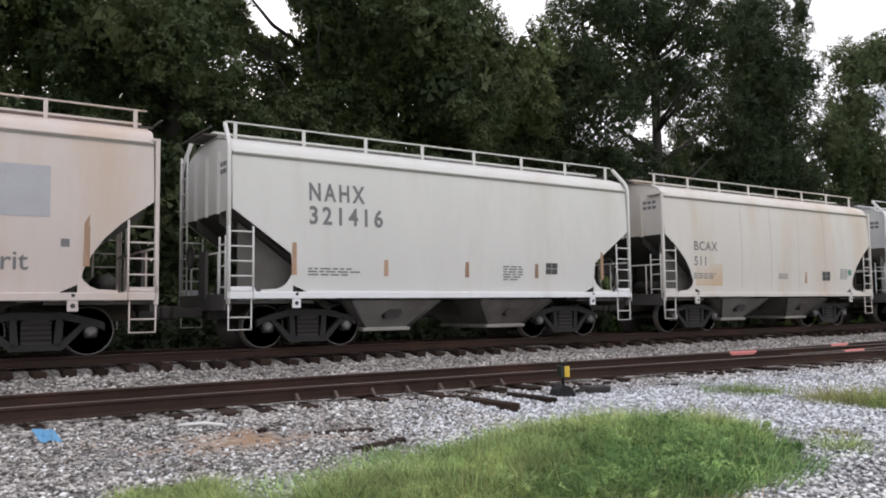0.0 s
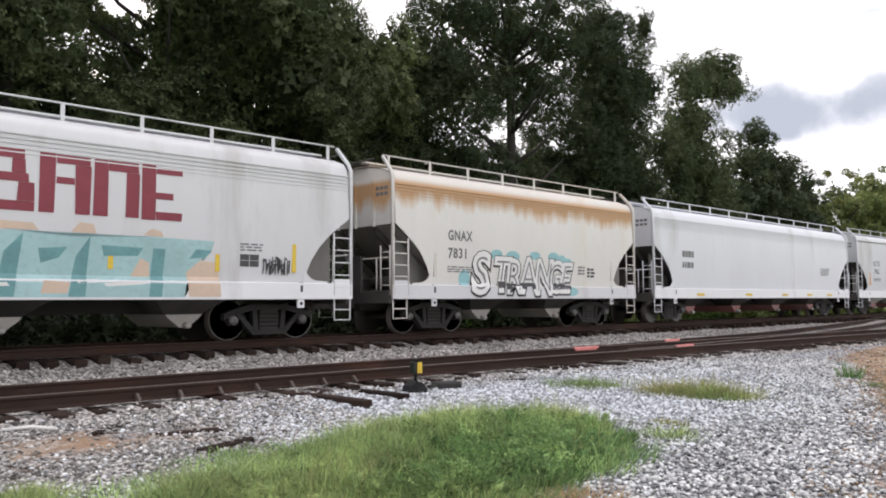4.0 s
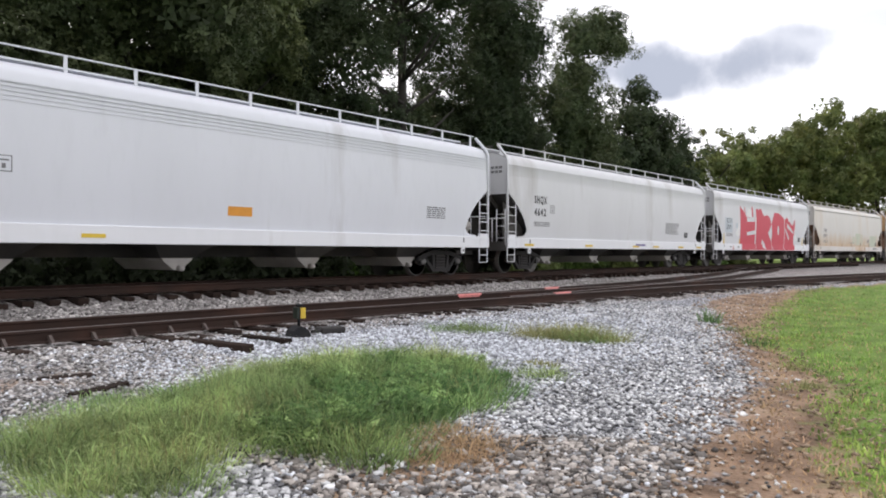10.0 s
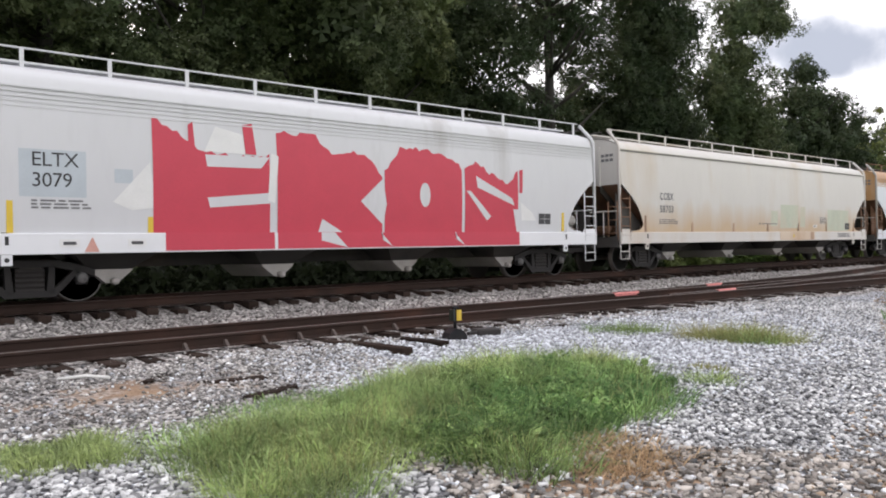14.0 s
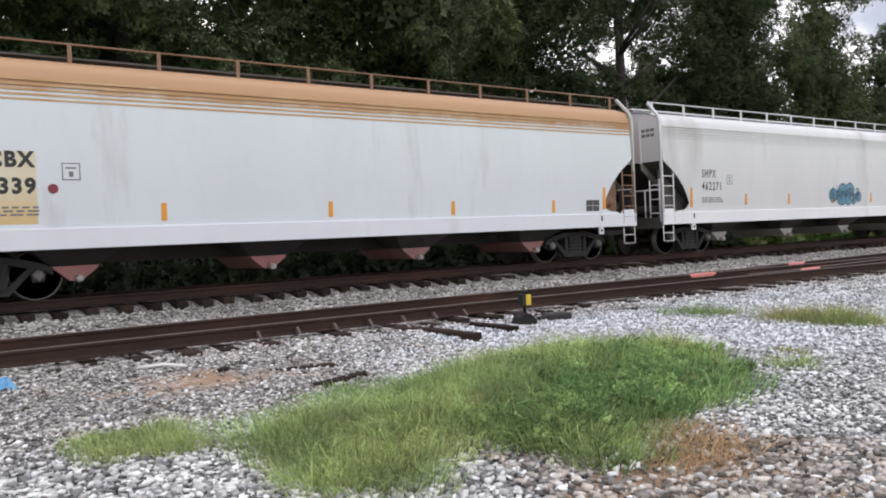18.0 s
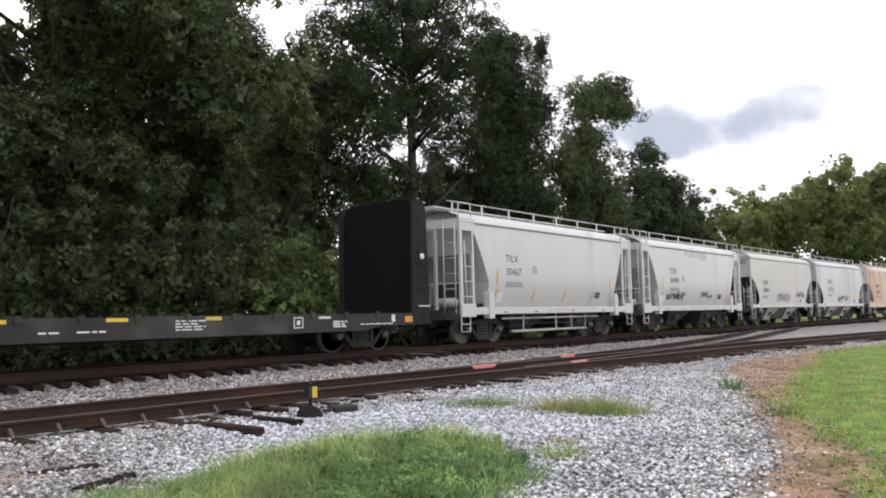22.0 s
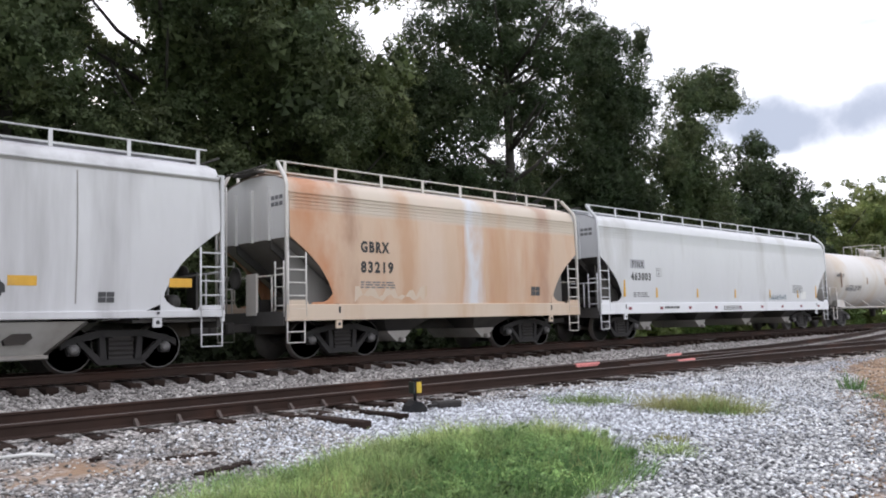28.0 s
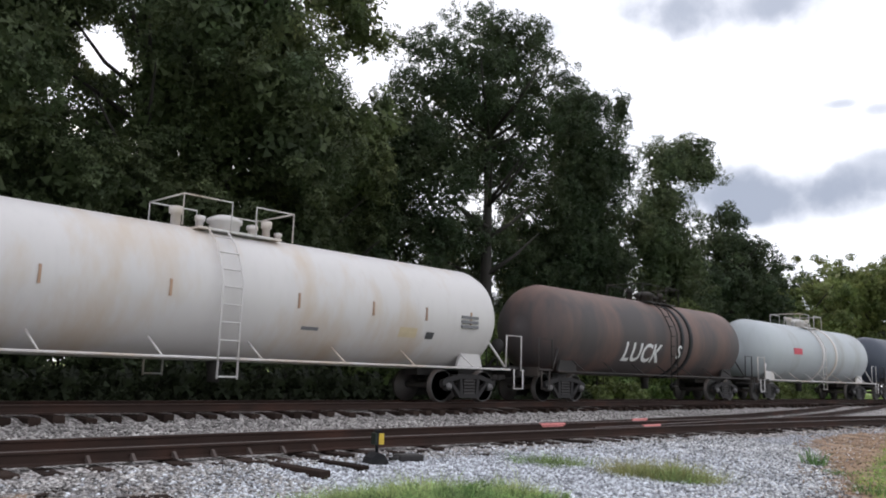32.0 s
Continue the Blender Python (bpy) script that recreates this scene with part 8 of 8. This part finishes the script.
BACK_PATCH = [(4.2, 5.6), (5.0, 5.5), (6.0, 5.6), (6.9, 5.4), (7.5, 5.5), (7.7, 6.0), (7.0, 6.6), (6.0, 6.75), (5.2, 6.5), (4.4, 6.3)]
DEAD_GRASS = [(3.98, 3.42), (4.5, 3.72), (5.0, 4.02), (5.15, 3.7), (4.75, 3.2), (4.3, 3.0), (3.98, 3.13)]


def scatter(poly, count, seed, dense=1.0, soft=0.6):
    rng = random.Random(seed)
    xs, ys = [p[0] for p in poly], [p[1] for p in poly]
    out = []
    tries = 0
    while len(out) < count and tries < count * 12:
        tries += 1
        x, y = rng.uniform(min(xs), max(xs)), rng.uniform(min(ys), max(ys))
        patchy = min(max(0.5 + 0.35 * noise.noise((x * 0.9, y * 0.9, seed)) + 0.45 * noise.noise((x * 3.1, y * 3.1, seed + 0.5)), 0.0), 1.0)
        if inside(x + rng.gauss(0, 0.12), y + rng.gauss(0, 0.12), poly) and rng.random() < soft + (1 - soft) * patchy:
            out.append((x, y, 0.45 + 1.05 * patchy))
    return out


def oval(cx, cy, a, b, turn=0.0):
    c, s = math.cos(radians(turn)), math.sin(radians(turn))
    return [(cx + a * math.cos(t) * c - b * math.sin(t) * s, cy + a * math.cos(t) * s + b * math.sin(t) * c) for t in np.linspace(0, 6.0, 12)]


HEART = oval(5.05, 4.6, 1.45, 0.5, 6)
blades("grass_patch", tufts(PATCH, 1650, 26, 1, 0.15, HEART), 0.07, 0.26, GRASS, 2, "lush patch of tall green grass on the pale gravel", lean=2.2, wide=0.0036)
blades("grass_patch", tufts(TALL_PATCH, 400, 26, 77, 0.17), 0.12, 0.36, GRASS, 78, "taller tangled grass over the thick end of the patch", lean=1.9, wide=0.0042)
blades("grass_patch", tufts(LEFT_PATCH, 230, 30, 71, 0.11), 0.05, 0.17, GRASS_PALE, 72, "sparse low grass at the rim of the green patch", lean=1.8, wide=0.003)
# broad dark-green growth; its colour also carries the shade on the patch's front
blades("deep_grass", tufts(HEART, 620, 26, 73, 0.12), 0.08, 0.24, GRASS_DEEP, 74, "dark blue-green grass in the heart of the patch", lean=2.0, wide=0.005)
blades("grass_patch", tufts(BACK_PATCH, 480, 24, 79, 0.16), 0.16, 0.34, GRASS_PALE, 80, "pale feathery grass tops along the back of the patch", lean=1.8, wide=0.003)
blades("seed_heads", scatter(PATCH, 3200, 31, soft=0.3), 0.12, 0.30, GRASS_SEED, 3, "thin seeding stalks among the green grass", lean=0.8, wide=0.002)
blades("grass_fringe", tufts(FRINGE, 110, 22, 61, 0.10), 0.04, 0.13, GRASS, 62, "thin low grass creeping out over the gravel", lean=1.4, wide=0.003)
blades("grass_patch", tufts(PALE_PATCH, 900, 26, 75, 0.15), 0.06, 0.22, GRASS_PALE, 76, "soft yellow-green grass at the rim of the patch", lean=2.6, wide=0.0032)
WEEDS = random.Random(57)
WEED_LOBES = []
for x, y, k in scatter(HEART, 60, 58) + scatter(PATCH[4:10], 40, 59):
    WEED_LOBES.append(((x, y, ground_height(x, y) + 0.07), (WEEDS.uniform(0.09, 0.2), WEEDS.uniform(0.09, 0.2), WEEDS.uniform(0.05, 0.11))))
tagged(new("broad_weeds", leaf_mesh("broad_weeds", WEED_LOBES, 6400, 0.052, 60, GRASS_DEEP, core=0.1, clump=0.05)), "low broad-leaved weeds in the heart of the grass", "weeds", kind="stuff")
for seed, leaf, label in ((91, GRASS_DEEP, "dark leafy weeds standing in the tall grass"), (93, GRASS, "light leafy weeds standing in the tall grass")):
    lobes = []
    for x, y, k in scatter(TALL_PATCH, 75, seed) + scatter(HEART, 45, seed + 1):
        lobes.append(((x, y, ground_height(x, y) + WEEDS.uniform(0.05, 0.20)), (WEEDS.uniform(0.10, 0.26), WEEDS.uniform(0.10, 0.26), WEEDS.uniform(0.05, 0.10))))
    tagged(new("broad_weeds", leaf_mesh("broad_weeds", lobes, 5600, 0.030, seed, leaf, core=0.1, clump=0.07)), label, "weeds", kind="stuff")
blades("broad_weeds", tufts(PATCH[3:12], 90, 16, 33, 0.1), 0.08, 0.2, GRASS, 34, "broad-leaved weeds in the grass", lean=2.4, wide=0.010)
blades("grass_tuft", tufts(oval(10.75, 7.85, 0.55, 0.28, -38), 44, 30, 4, 0.19), 0.06, 0.24, GRASS, 5, "small green grass tuft on the gravel", lean=2.3, wide=0.003)
blades("grass_tuft", tufts(oval(11.1, 6.1, 0.8, 0.30, -72), 84, 40, 6, 0.24), 0.08, 0.34, GRASS_SEED, 7, "olive seeding grass clump on the gravel", lean=2.3, wide=0.003)
blades("grass_tuft", tufts(oval(11.0, 5.85, 0.5, 0.24, -72), 40, 34, 66, 0.2), 0.08, 0.28, GRASS, 67, "green blades in the olive grass clump", lean=2.3, wide=0.003)
blades("grass_tuft", tufts(oval(7.75, 4.6, 0.34, 0.2, -70), 26, 28, 8, 0.16), 0.05, 0.19, GRASS, 9, "small green grass tuft on the gravel", lean=2.3, wide=0.003)
blades("grass_tuft", tufts(oval(8.4, 5.0, 0.2, 0.15, -50), 14, 14, 18, 0.1), 0.05, 0.12, GRASS_SEED, 19, "sparse dry tuft on the gravel")
blades("dry_grass", tufts(DEAD_GRASS, 60, 26, 10, 0.16), 0.05, 0.16, GRASS_DRY, 11, "dead straw-coloured grass at the rim of the green patch", lean=3.0, wide=0.0035)
RIM_LEAVES = [((x, y, ground_height(x, y) + 0.10), (0.16, 0.12, 0.05)) for x, y in ((4.15, 4.05), (4.4, 4.1), (3.95, 4.15), (4.75, 4.2))]
tagged(new("broad_weeds", leaf_mesh("broad_weeds", RIM_LEAVES, 60, 0.09, 63, GRASS, core=0.1, clump=0.06)), "pale broad-leaved creeper at the rim of the grass", "weeds", kind="stuff")
for k, (x, y, r) in enumerate(((12.6, 3.6, 0.3), (10.6, 2.55, 0.22), (14.6, 4.65, 0.3), (9.1, 2.1, 0.18))):
    blades("grass_tuft", tufts(oval(x, y, r, r * 0.6, 20), 16, 16, 80 + k, 0.12), 0.04, 0.15, (GRASS_DEEP, GRASS_SEED)[k % 2], 84 + k, "low ragged tuft on the bare earth", lean=1.8, wide=0.004)
blades("weed_tuft", tufts(oval(15.6, 5.35, 0.10, 0.08), 8, 14, 12, 0.14), 0.12, 0.42, GRASS_DEEP, 13, "tall weed at the edge of the gravel", lean=1.2, wide=0.008)


def lawn_spots(count, seed):
    rng = random.Random(seed)
    out = []
    while len(out) < count:
        x = 4.5 + 32 * rng.random() ** 1.5
        y = grass_edge(x) + 0.05 - rng.random() ** 1.2 * (2.5 + x * 0.35) + rng.gauss(0, 0.10) + 0.40 * noise.noise((x * 0.9, 0.0, 9.0))
        out.append((x, y, 0.7 + 0.5 * noise.noise((x, y, 1.0))))
    return out


blades("lawn", lawn_spots(36000, 14), 0.03, 0.10, TURF, 15, "mown green turf beside the bare earth", lean=0.9, wide=0.008)
blades("straw", [(x, y + 0.5 + 0.8 * abs(noise.noise((x * 1.3, y * 1.3, 4))), k) for x, y, k in lawn_spots(16000, 16)], 0.03, 0.11, GRASS_DRY, 17, "dry clippings and straw on the bare earth", lean=2.5)

ICO = bmesh.new()
bmesh.ops.create_icosphere(ICO, subdivisions=1, radius=1.0)
ICO.verts.ensure_lookup_table()
ICO_V = np.array([v.co for v in ICO.verts])
ICO_F = np.array([[v.index for v in f.verts] for f in ICO.faces])
ICO.free()


OCT_V = np.array([(1, 0, 0), (-1, 0, 0), (0, 1, 0), (0, -1, 0), (0, 0, 1), (0, 0, -1)], float)
OCT_F = np.array([(0, 2, 4), (2, 1, 4), (1, 3, 4), (3, 0, 4), (2, 0, 5), (1, 2, 5), (3, 1, 5), (0, 3, 5)])


CHIP_V = np.array([(x, y, z) for x in (-0.72, 0.72) for y in (-0.72, 0.72) for z in (-0.72, 0.72)])
CHIP_F = np.array([(0, 1, 3), (0, 3, 2), (4, 6, 7), (4, 7, 5), (0, 4, 5), (0, 5, 1), (2, 3, 7), (2, 7, 6), (0, 2, 6), (0, 6, 4), (1, 5, 7), (1, 7, 3)])


def stones(name, spots, low, high, material, seed, label, chip=(ICO_V, ICO_F)):
    """Many angular stones, each a rough chip of its own, in one mesh."""
    chip_v, chip_f = chip
    rng = np.random.default_rng(seed)
    n = len(spots)
    at = np.array([(x, y, ground_height(x, y)) for x, y in spots])
    size = rng.uniform(low, high, n)
    v = chip_v[None] * (1 + rng.uniform(-0.32, 0.32, (n, len(chip_v), 1)))
    v = v * rng.uniform(0.55, 1.3, (n, 1, 3)) * np.array([1.1, 1.1, 0.6]) * size[:, None, None] * 0.5
    a = rng.uniform(0, 6.28, n)
    b = rng.uniform(-0.6, 0.6, n)
    c, s, cb, sb = np.cos(a)[:, None], np.sin(a)[:, None], np.cos(b)[:, None], np.sin(b)[:, None]
    x, y, z = v[..., 0], v[..., 1], v[..., 2]
    y, z = y * cb - z * sb, y * sb + z * cb
    x, y = x * c - y * s, x * s + y * c
    v = np.stack([x, y, z + size[:, None] * 0.24], -1) + at[:, None]
    faces = (chip_f[None] + (np.arange(n) * len(chip_v))[:, None, None]).reshape(-1, 3)
    mesh = bpy.data.meshes.new(name)
    mesh.vertices.add(v.shape[0] * v.shape[1])
    mesh.vertices.foreach_set("co", v.astype(np.float32).ravel())
    mesh.loops.add(faces.size)
    mesh.loops.foreach_set("vertex_index", faces.astype(np.int32).ravel())
    mesh.polygons.add(len(faces))
    mesh.polygons.foreach_set("loop_start", np.arange(0, faces.size, 3, dtype=np.int32))
    mesh.update(calc_edges=True)
    mesh.materials.append(material)
    return tagged(new(name, mesh), label, "gravel", kind="stuff")


def yard_spots(count, seed):
    rng = random.Random(seed)
    out = []
    while len(out) < count:
        x = rng.uniform(0.5, 19)
        y = gravel_edge(x) + rng.gauss(0, 0.16) + (through_line(x) - 1.2 - gravel_edge(x)) * rng.random()
        if x < 4.5 + 0.4 * noise.noise((y, x, 2.0)) and y > 6.5 and rng.random() < 0.8:
            continue
        if math.hypot((x - 4.35) / 0.8, (y - 3.35) / 0.45) < rng.uniform(0.2, 1.2):
            continue
        if math.hypot((x - 2.9) / 1.7, (y - 8.2) / 0.75) > rng.uniform(0.2, 1.1) and rng.random() < min(1.0, 40 / (x * x + y * y + 4) + 0.10):
            out.append((x, y))
    return out


def ballast_spots(count, seed):
    rng = random.Random(seed)
    out = []
    while len(out) < count:
        x = -2 + 34 * rng.random() ** 1.4
        n, m = through_line(x), main_line(x)
        y = rng.uniform(n - 1.7, m - 1.18)
        on_tie = abs(abs(y - n) - 0.755) < 0.12 or (n - 1.3 < y < n - 0.8 and rng.random() < 0.6) or (y > m - 1.34 and rng.random() < 0.6)
        if not on_tie and rng.random() < (1.0 if n + 1.0 < y < m - 1.2 else 0.55):
            out.append((x, y))
    return out


YARD = yard_spots(52000, 21)
PICK = random.Random(77)
BRIGHT, MIXED = [], []
for p in YARD:
    pile = 1.6 - math.hypot((p[0] - 8.6) / 5.4, (p[1] - 7.3) / 2.4)
    (BRIGHT if PICK.random() < min(1.0, max(0.06, pile)) else MIXED).append(p)
NEAR_STONES = [p for p in MIXED if math.hypot(*p) < 6.2]
WARM = [p for p in NEAR_STONES if p[0] > 3.2 + 0.5 * noise.noise((p[0], p[1], 3.0)) and p[1] < 4.6 and PICK.random() < 0.8]
TAKEN = set(WARM)
stones("gravel", [p for p in NEAR_STONES if p not in TAKEN], 0.024, 0.062, STONE_MIXED, 22, "grey and pale worn stones spread over the yard", (CHIP_V, CHIP_F))
stones("gravel", WARM, 0.024, 0.062, STONE_WARM, 27, "flat tan and brown-grey stones beside the dead grass", (CHIP_V, CHIP_F))
stones("gravel", [p for p in MIXED if math.hypot(*p) >= 6.2], 0.024, 0.062, STONE_MIXED, 28, "grey and pale stones towards the tracks", (OCT_V, OCT_F))
# layer of small dark chips added to darken the gaps between stones
GAP_CHIPS = random.Random(64)
stones("gravel", [p for p in ((GAP_CHIPS.uniform(0.4, 7.5), GAP_CHIPS.uniform(2.0, 7.0)) for k in range(9000)) if p[1] > gravel_edge(p[0])], 0.014, 0.034, STONE_GAP, 65, "small dark chips for the shaded gaps between the stones", (OCT_V, OCT_F))
stones("gravel", BRIGHT, 0.024, 0.058, STONE_PALE, 26, "pile of fresh pale limestone chips", (OCT_V, OCT_F))
stones("ballast", ballast_spots(20000, 23), 0.04, 0.095, STONE_BALLAST, 24, "grey-brown track ballast between the rails and ties", (OCT_V, OCT_F))
DIRTY = random.Random(55)
stones("ballast", [p for p in ((DIRTY.uniform(0.5, 6.2), DIRTY.uniform(6.3, 9.4)) for k in range(9500)) if math.hypot((p[0] - 2.9) / 1.7, (p[1] - 8.2) / 0.75) > DIRTY.uniform(0.1, 1.0)], 0.026, 0.06, STONE_BALLAST, 25, "dirty mixed stone beside the yard track", (OCT_V, OCT_F))

CLODS = random.Random(91)
EARTH = []
while len(EARTH) < 5200:
    x = 4.2 + 26 * CLODS.random() ** 1.5
    EARTH.append((x, CLODS.uniform(grass_edge(x) - 0.4, gravel_edge(x) + 0.5)))
stones("earth_clods", EARTH[:3600], 0.015, 0.06, STONE_SOIL, 92, "small clods and crumbs of orange-brown earth", (OCT_V, OCT_F))
stones("gravel", [p for p in EARTH[3600:] if p[1] > grass_edge(p[0]) + 0.35], 0.02, 0.05, STONE_MIXED, 93, "stray stones trodden into the bare earth", (OCT_V, OCT_F))


def switch_marker():
    root = tagged(new("switch_stand"), "low black switch stand with a small yellow and black target", "switch stand")
    bm = bmesh.new()
    slab(bm, [(-0.19, -0.06), (0.16, -0.06), (0.13, 0.07), (0.06, 0.15), (-0.04, 0.17), (-0.13, 0.10)], -0.18, 0.10)
    bmesh.ops.recalc_face_normals(bm, faces=bm.faces)
    part("base", bm, BLACK_PAINT, root)
    bm = bmesh.new()
    tube(bm, [(0.02, 0, 0.15), (0.02, 0, 0.47)], 0.024, 6)
    box(bm, -0.02, 0.07, -0.04, 0.04, 0.45, 0.49, 0.01)
    part("spindle", bm, BLACK_PAINT, root)
    bm = bmesh.new()
    box(bm, 0.045, 0.125, -0.012, 0.012, 0.27, 0.43, 0.004)
    part("target", bm, YELLOW, root, "yellow target plate")
    bm = bmesh.new()
    box(bm, -0.04, -0.01, -0.09, 0.09, 0.27, 0.44, 0.004)
    part("target", bm, shade("dark_green_plate", (0.012, 0.02, 0.012), 0.5), root, "blackish green target plate")
    bm = bmesh.new()
    tube(bm, [(0.25, 0.05, 0.06), (0.7, 0.35, 0.05), (0.95, 0.8, 0.04)], 0.028, 6)
    box(bm, 0.45, 0.85, 0.12, 0.42, 0.0, 0.10, 0.02)
    part("throw_rod", bm, STEEL_DARK, root)
    root.matrix_basis = pose(8.05, 8.95, ground_height(8.05, 8.95), 0, 0, -20)


switch_marker()
for x, y0, y1, turn in ((6.65, 8.25, 12.3, 2), (7.35, 8.4, 12.3, -1)):
    bm = bmesh.new()
    box(bm, -0.09, 0.09, y0, y1, -0.15, 0.0, 0.012)
    ob = tagged(new("headblock_tie", mesh_of("headblock_tie", bm, TIE_WOOD)), "long black headblock tie under the turnout and switch stand", "tie", "headblock ties")
    ob.matrix_basis = pose(x, 0, NEAR_Z - 0.20, -0.14, 0, turn * 0.2)
rng = random.Random(31)
for x, y, l, w, hgt, turn, label in ((4.0, 7.25, 0.75, 0.16, 0.07, 25, "rotten dark timber piece on the stones"), (4.1, 8.2, 0.65, 0.2, 0.06, -15, "split dark timber piece on the stones"), (3.4, 8.7, 0.5, 0.12, 0.05, 40, "weathered broken tie end"),
                                     (21.2, 12.6, 1.5, 0.2, 0.12, -62, "dark timber block lying between the tracks"), (10.2, 9.0, 0.8, 0.1, 0.05, -30, "splintered timber strip by the turnout"), (9.2, 3.6, 0.6, 0.05, 0.03, -20, "dead stick on the gravel")):
    bm = bmesh.new()
    box(bm, -l / 2, l / 2, -w / 2, w / 2, -0.01, hgt, 0.012)
    for v in bm.verts:
        v.co += Vector((rng.uniform(-0.04, 0.04), rng.uniform(-0.03, 0.03), rng.uniform(-0.015, 0.015)))
    for v in bm.verts:
        v.co.z = v.co.z * 0.75 - 0.02
    ob = tagged(new("timber_scrap", mesh_of("timber_scrap", bm, TIE_WOOD)), label, "timber")
    ob.matrix_basis = pose(x, y, ground_height(x, y), 0, 0, turn)
bm = bmesh.new()
bmesh.ops.create_grid(bm, x_segments=5, y_segments=4, size=0.5)
for v in bm.verts:
    v.co = Vector((v.co.x * 0.26, v.co.y * 0.2, 0.07 + 0.05 * noise.noise(v.co * 4.0)))
bmesh.ops.solidify(bm, geom=bm.faces, thickness=0.006)
ob = tagged(new("blue_scrap", mesh_of("blue_scrap", bm, shade("blue_plastic", (0.10, 0.30, 0.52), 0.45, 0, 0.2, 8.0))), "crumpled bright blue plastic scrap on the stones", "litter")
ob.matrix_basis = pose(1.15, 9.0, ground_height(1.15, 9.0) + 0.02, 35, 10, 30)
bm = bmesh.new()
tube(bm, [(-0.28, 0, 0.03), (0, 0.03, 0.05), (0.26, -0.02, 0.03)], 0.02, 6)
ob = tagged(new("white_scrap", mesh_of("white_scrap", bm, shade("white_plastic", (0.7, 0.7, 0.68), 0.5, 0, 0.1, 8.0))), "curved white plastic scrap on the stones", "litter")
ob.matrix_basis = pose(2.75, 9.0, ground_height(2.75, 9.0) + 0.01, 0, 0, -35)

# ---- what moves ----


def travelled(t):
    """Metres that the train has run since the start, slowing slightly."""
    return 10.45 * t - 0.0035 * t * t


def motions():
    for car, start in TRAIN:
        walk(car, [(float(t), on_main(start - travelled(t))) for t in range(33)])
    first = WHEELSETS[0]
    walk(first, [(k / 30, Matrix.Rotation(-travelled(k / 30) / WHEEL, 4, "Y")) for k in range(961)])
    action, slot = first.animation_data.action, first.animation_data.action_slot
    for ob in WHEELSETS[1:]:
        ob.rotation_mode = "QUATERNION"
        ob.animation_data_create().action = action
        ob.animation_data.action_slot = slot


motions()
